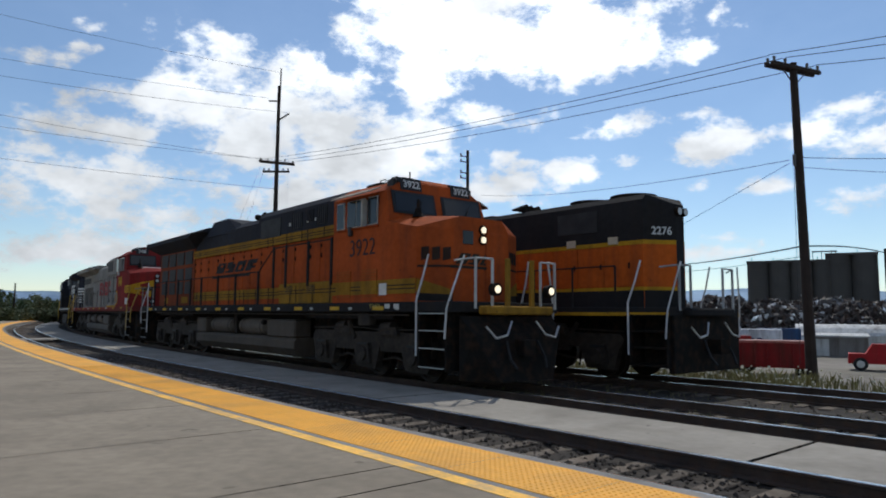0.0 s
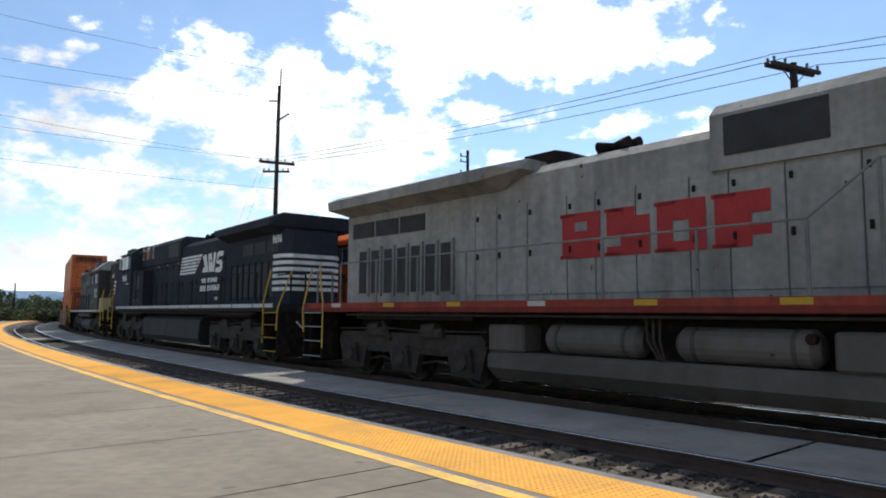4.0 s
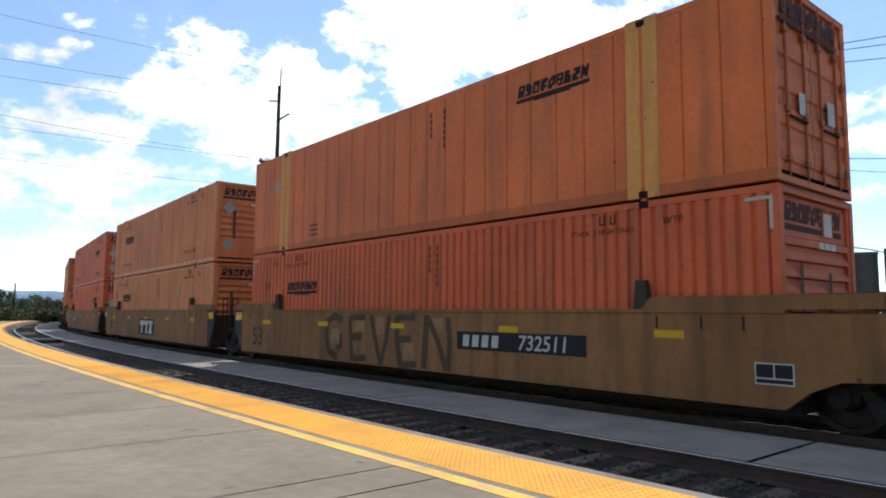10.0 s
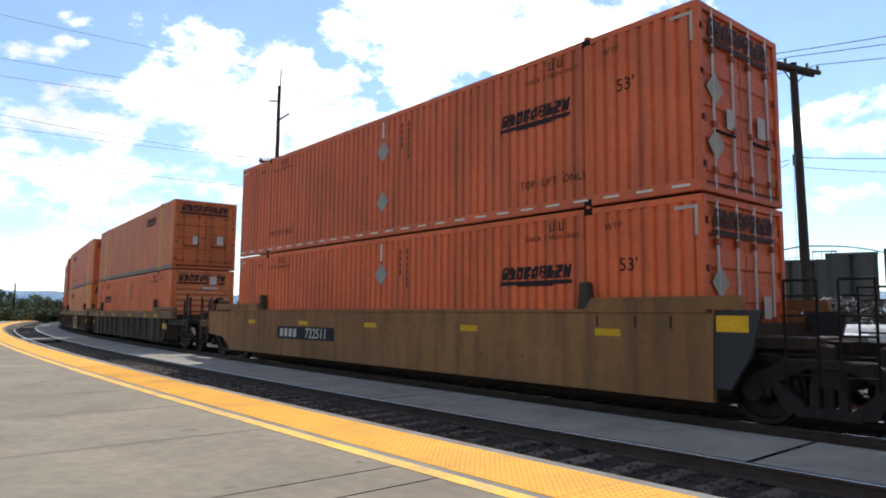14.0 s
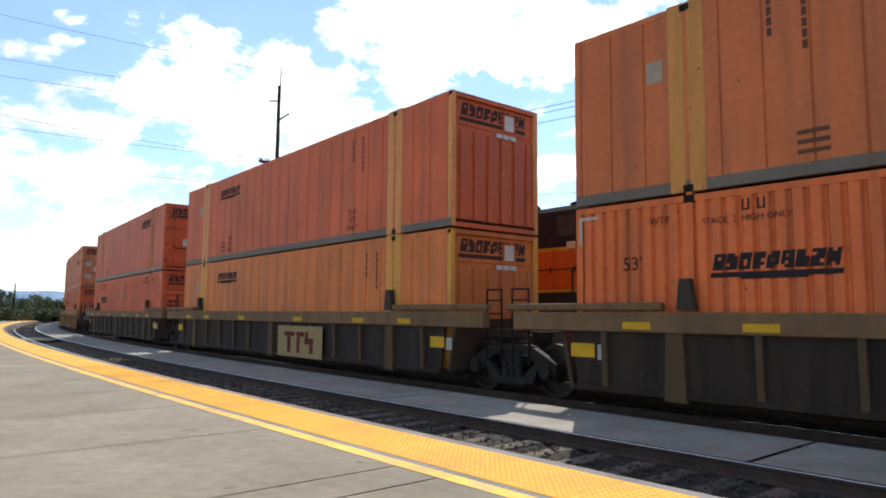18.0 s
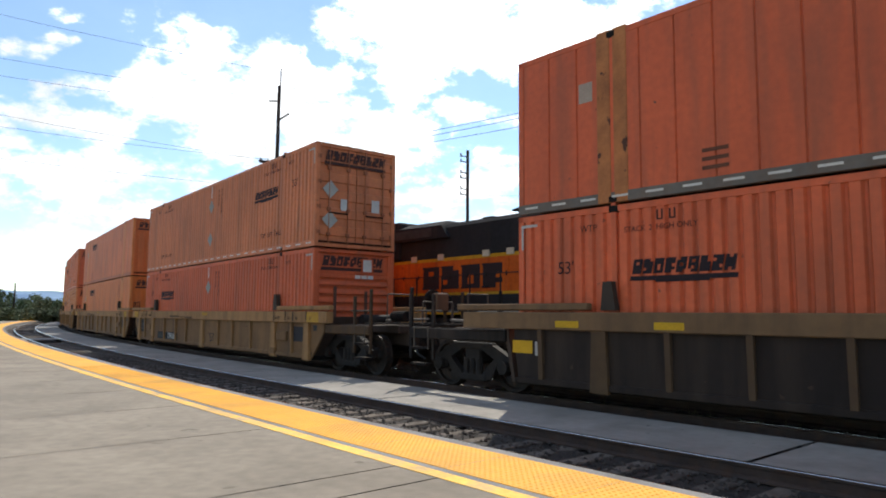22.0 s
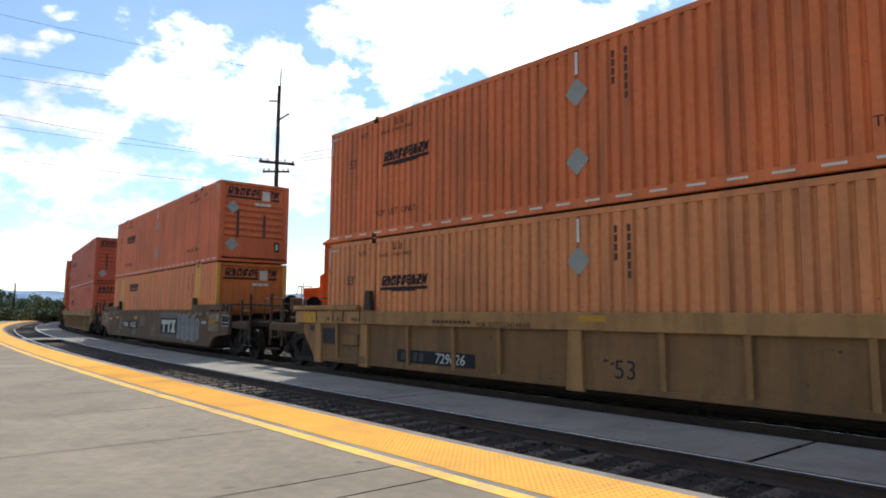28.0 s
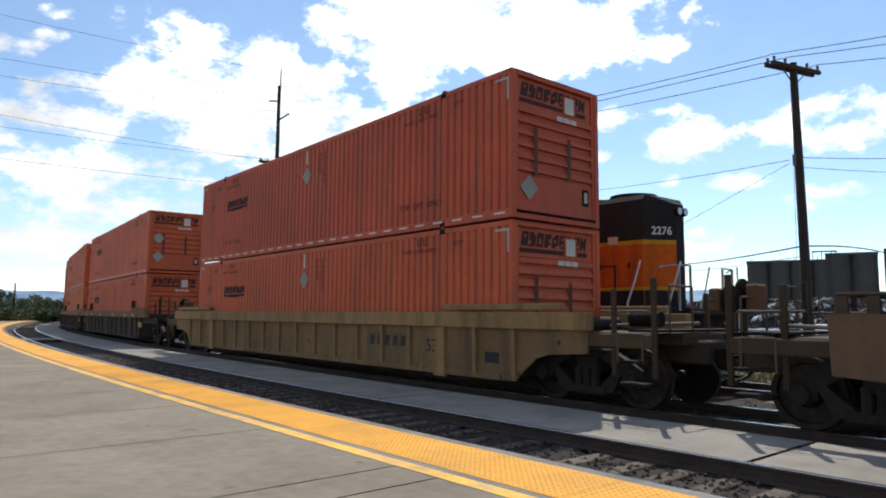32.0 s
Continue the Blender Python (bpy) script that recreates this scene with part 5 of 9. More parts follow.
        part("dark_panel", bars([(-0.19, 0.19, -0.1, 0.1)], 1.0), M_MARK, w, "dark grey painted panel", (0.035, 0.033, 0.035), side_pose(7.7, yy - 0.001, 0.69))
    if kind == "ribbed" and chord == CHB:
        for x in (-7.85, 7.85):
            part("reflector", cached("yellow_square", lambda: bars([(-0.23, 0.23, -0.11, 0.11)], 1.0), M_MARK), M_MARK, w, "yellow reflective panel", (0.55, 0.31, 0.02), side_pose(x, -1.475, 0.92))
            part("data_plate", cached("data_plate", lambda: bars([(-0.09, 0.09, -0.12, 0.12)], 1.0), M_MARK), M_MARK, w, "small white data plate", (0.36, 0.34, 0.3), side_pose(x + 0.38, -1.475, 0.9))
    if kind == "ribbed" and chord == TANC:
        for sgn in (-1, 1):
            for x, word in ((8.42, "53"), (7.62, "48"), (7.16, "45"), (6.43, "40/20")):
                part("divider", cached("divider", lambda: box(-0.02, 0.02, -1.566, -1.561, 1.28, 1.54), M_MARK), M_MARK, w, color=(0.02, 0.017, 0.014), at=pose(sgn * (x - 0.22), 0, 0))
                part("gauge_mark", text_mesh(word, 0.13), M_MARK, w, "small dark stencilled length mark", (0.05, 0.03, 0.02), side_pose(sgn * x, -1.563, 1.34))
            part("faded_panel", cached("faded_panel", lambda: bars([(-0.32, 0.32, -0.13, 0.13)], 1.0), M_MARK), M_MARK, w, "faded yellow painted panel", (0.42, 0.23, 0.035), side_pose(sgn * 8.55, -1.562, 1.38))
            part("dark_panel", cached("dark_panel", lambda: bars([(-0.38, 0.38, -0.2, 0.2)], 1.0), M_MARK), M_MARK, w, "dark grey painted panel", (0.035, 0.033, 0.035), side_pose(sgn * 7.68, -1.473, 0.92))
            part("bracket", cached("side_bracket", lambda: box(-0.32, 0.32, -1.55, -1.46, 0.72, 0.98, bevel=0.02), M_CAR), M_CAR, w, color=plate, at=pose(sgn * 6.65, 0, 0))
            part("stiffener_foot", cached("stiffener_foot", lambda: box(-0.14, 0.14, -1.56, -1.46, 0.33, 0.5, bevel=0.02), M_CAR), M_CAR, w, color=plate, at=pose(sgn * 6.12, 0, 0))
            part("access_hole", cached("access_hole", lambda: bars([(-0.1, 0.1, -0.07, 0.07)], 1.0), M_BLACK), M_BLACK, w, "dark access hole", at=side_pose(sgn * 8.55, -1.4725, 1.1))
        if load:
            q = part("load_panel", cached("load_panel", lambda: bars([(-0.5, 0.5, -0.27, 0.27)], 1.0), M_MARK), M_MARK, w, "dark painted load panel", (0.03, 0.027, 0.027), side_pose(-7.68, -1.476, 0.9))
            part("lettering", text_mesh("125T", 0.34, bold=0.004), M_MARK, q, "worn painted lettering", (0.10, 0.095, 0.09), pose(0.02, -0.05, 0.004))
        part("faded_panel", cached("yellow_panel", lambda: bars([(-0.27, 0.27, -0.05, 0.05)], 1.0), M_MARK), M_MARK, w, "faded yellow painted panel", (0.40, 0.21, 0.03), side_pose(0.44, -1.563, 1.43))
        part("lettering", text_mesh("FOR 20 FT CONTAINER", 0.13), M_MARK, w, "small dark stencilled lettering", (0.06, 0.036, 0.02), side_pose(-1.55, -1.563, 1.29))
        for i in range(9):
            part("character", cached("stencil_bar", lambda: bars([(-0.05, 0.05, -0.03, 0.03)], 1.0), M_MARK), M_MARK, w, "", (0.07, 0.042, 0.024), side_pose(-3.5 + i * 0.13, -1.563, 1.33))
    return w


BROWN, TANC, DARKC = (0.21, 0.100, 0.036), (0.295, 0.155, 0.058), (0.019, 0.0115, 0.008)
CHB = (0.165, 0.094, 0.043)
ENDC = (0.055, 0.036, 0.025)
TANP = (0.175, 0.091, 0.036)
WELLS = [
    (95.64, dict(label="brown slab-sided well car with faded sprayed lettering", kind="smooth", chord=BROWN, plate=BROWN, front="free", flen=4.15, tags=True, marks=((("732511", True), 3.48, 0.98, 1.02), ("53", -7.1, 0.77, 0.75), ("125 T", -8.6, 1.3, 0.17)))),
    (115.15, dict(label="brown slab-sided well car with a dark owner's panel", kind="smooth", chord=BROWN, plate=BROWN, marks=(("logo", 0.06, 0.83, 1.45), ("53", -7.1, 0.8, 0.62), ("125 T", -8.6, 1.3, 0.17)))),
    (134.45, dict(label="brown slab-sided well car with a number panel", kind="smooth", chord=BROWN, plate=BROWN, rear="free", rlen=3.4, marks=((("732511", True), -3.25, 0.95, 1.0),))),
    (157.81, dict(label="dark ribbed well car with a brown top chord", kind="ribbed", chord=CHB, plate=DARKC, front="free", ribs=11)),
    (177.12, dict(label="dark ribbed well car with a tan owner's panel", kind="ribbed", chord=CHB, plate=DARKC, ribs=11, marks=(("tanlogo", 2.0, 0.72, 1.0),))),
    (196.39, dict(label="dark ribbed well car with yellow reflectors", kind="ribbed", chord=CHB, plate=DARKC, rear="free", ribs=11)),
    (220.04, dict(label="dusty tan ribbed well car", load=True, kind="ribbed", chord=TANC, plate=TANP, front="free", marks=(("53", 1.0, 0.62, 0.42), (("729626", True), -4.13, 0.55, 0.83)))),
    (239.42, dict(label="dusty tan ribbed well car with dented ribs", kind="ribbed", chord=TANC, plate=TANP)),
    (259.94, dict(label="dusty tan ribbed well car with stencilled numbers", kind="ribbed", chord=TANC, plate=TANP, rear="free", marks=(("53", 1.0, 0.63, 0.42), (("729626", True), -3.6, 0.58, 0.8)))),
    (283.83, dict(label="weathered brown well car covered in sprayed paint", kind="smooth", chord=(0.115, 0.066, 0.036), plate=(0.115, 0.066, 0.036), front="free", rear="free", flen=3.75, rlen=3.55, graffiti=True, marks=(("logo", 3.2, 0.93, 1.3), (("645205", True), -3.25, 0.9, 0.95), ("53", -7.46, 0.51, 0.64)))),
    (307.24, dict(label="tan well car with close upright ribs", kind="ribbed", chord=(0.27, 0.155, 0.062), plate=(0.185, 0.105, 0.044), front="free", rear="free", rlen=3.55, ribs=17, marks=(("53", 5.9, 0.83, 0.36),))),
    (330.85, dict(label="dark ribbed well car", kind="ribbed", chord=CHB, plate=DARKC, front="free")),
    (349.83, dict(label="dark ribbed well car", kind="ribbed", chord=CHB, plate=DARKC)),
    (368.91, dict(label="dark ribbed well car", kind="ribbed", chord=CHB, plate=DARKC, rear="free")),
    (392.46, dict(label="brown slab-sided well car", kind="smooth", chord=BROWN, plate=BROWN, front="free")),
    (411.54, dict(label="brown slab-sided well car", kind="smooth", chord=BROWN, plate=BROWN, rear="free")),
]
for _f, _k in WELLS:
    ROLLING.append((well_car(**_k), _f + CL / 2, 9.5, False, 0.0))

# ---------------------------------------------------------------- locomotives
BLACK, NSBLACK = (0.024, 0.023, 0.024), (0.032, 0.034, 0.046)
GPB = (0.066, 0.064, 0.064)
LOD = (0.36, 0.072, 0.017)
LYD = (0.28, 0.15, 0.02)
LO, LY, LR, LSILV = (0.52, 0.105, 0.016), (0.50, 0.27, 0.02), (0.21, 0.024, 0.022), (0.25, 0.24, 0.22)
WHITE = (0.62, 0.62, 0.60)


def loco_truck(parent, x, axles, wb, r, length):
    """A locomotive truck: cast frame with pedestal legs, axles, springs and brake cylinders."""
    t = part("truck", cached("lt_bolster%d" % axles, lambda: box(-0.35, 0.35, -1.0, 1.0, 0.7, 1.05, bevel=0.03), M_LTRUCK), M_LTRUCK, parent, "grimy cast-steel locomotive truck", at=pose(x, 0, 0))
    xs = [(i - (axles - 1) / 2) * wb for i in range(axles)]

    def side():
        bm = bmesh.new()
        h = length / 2
        # the cast frame: a deep beam that dips between the axles and swells over the boxes
        prism([(-h, 0.92), (-h + 0.1, 0.74), (h - 0.1, 0.74), (h, 0.92), (h - 0.12, 1.06), (-h + 0.12, 1.06)], -0.12, 0.08, bm)
        for q in xs:
            hull([(q + dx, y, z) for dx, z, ys in ((-0.62, 0.86, (-0.11, 0.06)), (0.62, 0.86, (-0.11, 0.06)), (-0.36, 0.24, (-0.13, 0.06)), (0.44, 0.22, (-0.13, 0.06))) for y in ys], bm)
            hull([(q + dx, y, z) for dx, z in ((-0.30, 0.80), (0.22, 0.80), (-0.33, 0.34), (0.30, 0.34)) for y in (-0.21, -0.1)], bm)
        for a, c in zip(xs, xs[1:]):
            m = (a + c) / 2
            hull([(m + dx, y, z) for dx, z in ((-0.5, 0.98), (0.5, 0.98), (-0.42, 0.62), (0.42, 0.62)) for y in (-0.1, 0.05)], bm)
            hull([(m + dx, y, z) for dx, z in ((-0.3, 1.18), (0.34, 1.18), (-0.42, 1.0), (0.42, 1.0)) for y in (-0.2, 0.02)], bm)
        return bm
    for s in (-1, 1):
        part("side_frame", cached("lt_side%d" % axles, side, M_LTRUCK), M_LTRUCK, t, at=pose(0, s * 1.10, 0, 0, 0, 0 if s < 0 else 180))
        for q in xs:
            part("journal_cap", cached("journal_cap", lambda: lathe([(-0.03, 0.10), (-0.03, 0.165), (0.03, 0.18)], 16), M_LTRUCK), M_LTRUCK, t, at=pose(q, s * 1.33, r + 0.02, 0, 0, 0 if s < 0 else 180))
            part("box_slot", cached("box_slot", lambda: box(-0.2, 0.2, -0.004, 0.004, -0.025, 0.025), M_BLACK), M_BLACK, t, at=pose(q - 0.02, s * 1.312, r + 0.25))
            part("sand_pipe", cached("sand_pipe", lambda: tube([(0, 0, 1.15), (0.06, 0, 0.7), (0.14, 0, 0.25)], 0.022), M_UNDER), M_UNDER, t, at=pose(q + 0.62, s * 1.0, 0))
        for a, c in zip(xs, xs[1:]):
            m = (a + c) / 2
            part("core_hole", cached("core_hole", lambda: cyl((0, -0.006, 0), (0, 0.006, 0), 0.05, 10), M_BLACK), M_BLACK, t, at=pose(m, s * 1.208, 0.84))
            part("brake_cylinder", cached("brake_cylinder", lambda: cyl((-0.2, 0, 0), (0.22, 0, 0.03), 0.12, 12), M_LTRUCK), M_LTRUCK, t, at=pose(m - 0.1, s * 1.2, 1.16))
            part("brake_rigging", cached("brake_rigging", lambda: tube([(-0.5, 0, 0.42), (0.0, 0, 0.5), (0.5, 0, 0.4)], 0.03), M_LTRUCK), M_LTRUCK, t, at=pose(m, s * 1.05, 0))
        part("damper", cyl((-0.75, s * 1.24, 1.3), (-0.45, s * 1.24, 0.9), 0.05, 8), M_LTRUCK, t)
        part("brake_pipe", tube([(-length / 2, s * 1.2, 1.12), (-0.4, s * 1.22, 1.16), (0.5, s * 1.22, 1.12), (length / 2, s * 1.2, 1.14)], 0.018), M_LTRUCK, t)
    for q in xs:
        wheelset(parent, x + q, r)
    return t


def step_well(parent, x, sgn, s, rail, treadcol=None):
    """Corner steps with two hand grabs."""
    q = part("step_well", box(x - 0.47 * sgn, x - 0.42 * sgn, s * 1.05, s * 1.53, 0.36, 1.52), M_UNDER, parent, "black corner steps")
    part("stile", box(x + 0.42 * sgn, x + 0.47 * sgn, s * 1.05, s * 1.53, 0.36, 1.52), M_UNDER, q)
    part("back_plate", box(x - 0.45, x + 0.45, s * 1.03, s * 1.06, 0.36, 1.52), M_UNDER, q)
    for z in (0.38, 0.76, 1.12, 1.47):
        part("step", box(x - 0.43, x + 0.43, s * 1.06, s * 1.54, z, z + 0.04, bevel=0.006), M_UNDER, q)
        if treadcol:
            part("step_edge", box(x - 0.42, x + 0.42, s * 1.541, s * 1.552, z + 0.015, z + 0.037), M_MARK, q, color=treadcol)
    back, fore = x - 0.50 * sgn, x + 0.50 * sgn      # the outer grab bends in round the end of the walkway
    part("hand_grab", tube([(back, s * 1.555, 0.62), (back, s * 1.555, 1.78), (back + 0.16 * sgn, s * 1.53, 2.2), (back + 0.30 * sgn, s * 1.48, 2.72)], 0.022), M_LOCO, q, color=rail)
    part("hand_grab", tube([(fore - 0.06 * sgn, s * 1.555, 1.0), (fore, s * 1.555, 1.6), (fore + 0.06 * sgn, s * 1.42, 2.05), (fore + 0.14 * sgn, s * 1.22, 2.66)], 0.022), M_LOCO, q, color=rail)


def walkway_rails(parent, xs, s, y, z0, z1, col, r=0.017):
    for x in xs:
        part("rail_post", cyl((x, s * y, z0), (x, s * y, z1), 0.024, 6), M_LOCO, parent, color=col)
    part("handrail", tube([(xs[0], s * y, z1), (xs[-1], s * y, z1)], r), M_LOCO, parent, color=col)


def end_gear(loco, x, sgn, rail, plow=True, lamps=None):
    """Pilot, coupler, hoses, end rails and, where given, ditch lights."""
    turn = pose(0, 0, 0) if sgn > 0 else pose(0, 0, 0, 0, 0, 180)
    if plow:
        part("snow_plow", hull([(x - 0.45, y, z) for y, z in ((-1.35, 1.45), (1.35, 1.45), (-1.35, 0.2), (1.35, 0.2))] + [(x - 0.15, y, z) for y, z in ((-1.25, 1.1), (1.25, 1.1))] + [(x + 0.1, y, z) for y, z in ((-0.75, 0.16), (0.75, 0.16))]), M_UNDER, loco, "black snow plow pilot", at=turn)
    else:
        part("pilot", box(x - 0.35, x - 0.2, -1.4, 1.4, 0.25, 1.5, bevel=0.02), M_UNDER, loco, "black pilot plate", at=turn)
    part("anticlimber", box(x - 0.35, x - 0.05, -0.95, 0.95, 1.48, 1.66, bevel=0.03), M_LOCO, loco, color=LYD if lamps == "lit" else BLACK, at=turn)
    rail_coupler(loco, (x - 0.15) * sgn, sgn)
    for y in (-1.15, -0.7, 0.7, 1.15):
        part("end_post", cyl((x - 0.2, y, 1.6), (x - 0.2, y, 2.6), 0.03, 6), M_LOCO, loco, color=rail, at=turn)
    for y in (-1, 1):
        part("end_rail", tube([(x - 0.2, y * 0.7, 2.6), (x - 0.2, y * 1.15, 2.6), (x - 0.5, y * 1.45, 2.55)], 0.02), M_LOCO, loco, color=rail, at=turn)
        part("air_hose", tube([(x - 0.05, y * 0.45, 0.95), (x + 0.12, y * 0.5, 0.6), (x + 0.22, y * 0.42, 0.42)], 0.028), M_BLACK, loco, at=turn)
        part("cable_loop", tube([(x + 0.0, y * 0.35, 1.35), (x + 0.08, y * 0.55, 1.08), (x + 0.08, y * 0.85, 1.02), (x + 0.0, y * 1.05, 1.25)], 0.022), M_CHROME, loco, "hanging pale cable", at=turn)
    if lamps:
        for y in (-0.78, 0.78):
            q = part("ditch_light", cyl((x - 0.1, y, 1.98), (x + 0.04, y, 1.98), 0.13, 14), M_UNDER, loco, "round ditch light", at=turn)
            part("guard_post", box(x - 0.16, x - 0.08, y * 0.45 - 0.05, y * 0.45 + 0.05, 1.62, 2.62, bevel=0.01), M_LOCO, loco, "yellow guard post", color=LYD, at=turn)
            part("lens", cyl((x + 0.04, y, 1.98), (x + 0.055, y, 1.98), 0.075, 14), M_LAMP if lamps == "lit" else M_LENS, q)


def cab_window(parent, x0, x1, y, z0, z1, framecol, edge=0.05):
    """A side window: glass in a raised frame."""
    s = -1 if y < 0 else 1
    f = part("window_frame", box(x0 - edge, x1 + edge, y, y + s * 0.03, z0 - edge, z1 + edge, bevel=0.008), M_LOCO, parent, color=framecol)
    part("pane", box(x0, x1, y + s * 0.028, y + s * 0.036, z0, z1), M_GLASS, f)


GE = {  # cab rear, windshield, start of the nose's bevel, nose front, half width of its front face, side windows
    "pumpkin": (5.84, 8.12, 9.34, 9.75, 0.82, ((6.05, 6.38), (6.55, 6.94), (6.97, 7.33), (7.48, 7.85))),
    "silver": (6.12, 8.30, 9.47, 10.13, 0.53, ((6.20, 6.55), (6.68, 7.07), (7.09, 7.45), (7.62, 7.94))),
    "black": (6.20, 8.55, 9.50, 10.15, 0.53, ((6.73, 7.32), (7.40, 8.02))),
}


def ge_loco(label, number, scheme, side):
    """A six-axle wide-cab locomotive, its cab towards +x. side: the side (-1 or 1) that bears the seen markings."""
    L = thing("locomotive", label, "locomotive", "locomotives of the train")
    new_gen = scheme == "pumpkin"
    cb, cw, bev, nose, nw, wins = GE[scheme]
    hr = -10.3 if new_gen else -9.75
    hb, ht = (4.72, 4.60) if new_gen else (4.66, 4.34)
    hoodc = {"pumpkin": LOD, "silver": LSILV, "black": NSBLACK}[scheme]
    topc = {"pumpkin": (0.030, 0.032, 0.040), "silver": LSILV, "black": NSBLACK}[scheme]
    cabc = {"pumpkin": LOD, "silver": LR, "black": NSBLACK}[scheme]
    sillc = {"pumpkin": BLACK, "silver": (0.16, 0.035, 0.028), "black": BLACK}[scheme]
    railc = {"pumpkin": BLACK, "silver": (0.20, 0.19, 0.18), "black": BLACK}[scheme]
    grab = {"pumpkin": (0.6, 0.6, 0.6), "silver": (0.5, 0.33, 0.08), "black": (0.50, 0.33, 0.06)}[scheme]
    seam = tuple(k * 0.35 for k in hoodc)
    band = 3.57 if new_gen else 3.62

    def sheet(name, x0, x1, z0, z1, y, col, material=M_LOCO, lab="", thick=0.008, parent=L):
        for s in (-1, 1):
            part(name, box(x0, x1, s * y, s * (y + thick), z0, z1), material, parent, lab, col)

    def bevel_plate(name, u0, u1, za, zb, col, lab="", out=0.004):
        """A thin plate on the slanting cheeks of the nose, from u0 to u1 along them."""
        for s in (-1, 1):
            ln = math.hypot(nose - bev, 1.48 - nw)
            nx, ny = (1.48 - nw) / ln, s * (nose - bev) / ln
            pts = []
            for u, (z0, z1) in ((u0, za), (u1, zb)):
                x, y = bev + (nose - bev) * u, s * (1.48 + (nw - 1.48) * u)
                pts += [(x + nx * e, y + ny * e, z) for e in (out, out + 0.006) for z in (z0, z1)]
            part(name, hull(pts), M_LOCO, L, lab, col)

    part("frame_sill", box(-10.9, 10.6, -1.53, 1.53, 1.52, 1.74, bevel=0.015), M_LOCO, L, color=sillc)
    part("underframe", box(-9.4, 9.4, -0.7, 0.7, 1.0, 1.52), M_UNDER, L)
    for s in (-1, 1):
        for x0, x1 in ((4.3, 7.45), (7.6, 8.4), (-8.6, -4.6)):
            part("side_skirt", box(x0, x1, s * 1.36, s * 1.40, 1.36, 1.52), M_UNDER, L)
        part("train_pipe", tube([(-9.0, s * 1.42, 1.46), (9.0, s * 1.42, 1.46)], 0.025), M_LTRUCK, L)
    # long hood: lower doors, upper body, roof
    part("lower_hood", section([(-0.93, 1.74), (-0.93, band), (0.93, band), (0.93, 1.74)], hr, cb), M_LOCO, L, color=hoodc)
    part("upper_hood", section([(-0.93, band), (-0.93, ht - 0.2), (-0.66, ht), (0.66, ht), (0.93, ht - 0.2), (0.93, band)], hr, 0.1), M_LOCO, L, color=topc)
    part("blower_housing", section([(-1.0, band), (-1.0, hb - 0.2), (-0.78, hb), (0.78, hb), (1.0, hb - 0.2), (1.0, band)], 0.1, cb), M_LOCO, L, color=topc)
    if new_gen:
        part("roof_hump", hull([(x, sd * y, z) for sd in (-1, 1) for x, y, z in ((-1.75, 0.93, 4.3), (-2.1, 0.7, 4.62), (-3.3, 0.72, 4.92), (-4.7, 0.72, 4.9), (-4.7, 1.0, 4.3))]), M_LOCO, L, "raised exhaust housing", color=topc)
        rad = hull([(x, sd * y, z) for sd in (-1, 1) for x, y, z in ((-4.72, 1.2, 4.52), (-5.3, 1.46, 4.34), (-10.9, 1.46, 4.3), (-5.0, 1.46, 4.48), (-10.9, 1.46, 4.46), (-4.72, 0.9, 4.7), (-10.95, 1.0, 4.62), (-5.95, 0.96, 3.98), (-10.4, 0.96, 3.98))])
    else:
        w0 = -3.5 if scheme == "silver" else -4.5
        rad = hull([(x, s * y, z) for s in (-1, 1) for x, y, z in ((w0, 1.2, 4.22), (w0 - 0.9, 1.45, 4.08), (-9.9, 1.45, 4.08), (w0 - 0.6, 1.45, 4.32), (-9.95, 1.45, 4.3), (w0, 1.0, 4.44), (-10.1, 1.1, 4.46), (w0 - 0.7, 0.94, 3.92), (-9.6, 0.94, 3.92))])
    part("radiator_wing", rad, M_LOCO, L, "overhanging radiator housing", color=topc)
    part("hood_end", hull([(hr + 0.01, s * y, z) for s in (-1, 1) for y, z in ((0.93, 1.74), (0.93, 4.1))] + [(hr - 0.25, s * y, z) for s in (-1, 1) for y, z in ((0.7, 1.74), (0.7, 3.9))]), M_LOCO, L, color=hoodc if not new_gen else topc)
    for s in (-1, 1):
        y = s * 0.935
        # radiator and intake screens in their frames
        if new_gen:
            # bay orange is darker than the hood: shade under the wing is painted in
            part("radiator_bay", box(hr, -5.95, y, y + s * 0.03, 1.76, 3.98), M_LOCO, L, "grimy orange radiator bay, darkened for shade under the wing", color=(0.19, 0.048, 0.02))
            for i in range(4):
                x = -10.1 + i * 1.02
                part("radiator_grille", hull([(x + dx, yy, z) for dx, z in ((0.0, 3.92), (0.9, 3.92), (0.04, 3.40), (0.86, 3.40)) for yy in (y + s * 0.028, y + s * 0.06)]), M_GRILLE, L, "dark radiator screen")
            for i in range(4):
                for z0, z1 in ((2.22, 2.72), (2.76, 3.26)):
                    part("intake_screen", box(-10.0 + i * 1.0, -9.2 + i * 1.0, y + s * 0.028, y + s * 0.05, z0, z1, bevel=0.008), M_GRILLE, L, "dark intake screen")
            part("yellow_patch", box(-9.6, -9.1, y + s * 0.031, y + s * 0.036, 1.85, 2.1), M_LOCO, L, color=LYD)
            part("yellow_patch", box(-7.4, -6.6, y + s * 0.031, y + s * 0.036, 1.85, 2.1), M_LOCO, L, color=LYD)
        else:
            for i in range(3):
                part("radiator_grille", box(-9.5 + i * 0.98, -8.6 + i * 0.98, y, y + s * 0.02, 3.36, 3.74), M_GRILLE, L, "dark radiator screen")
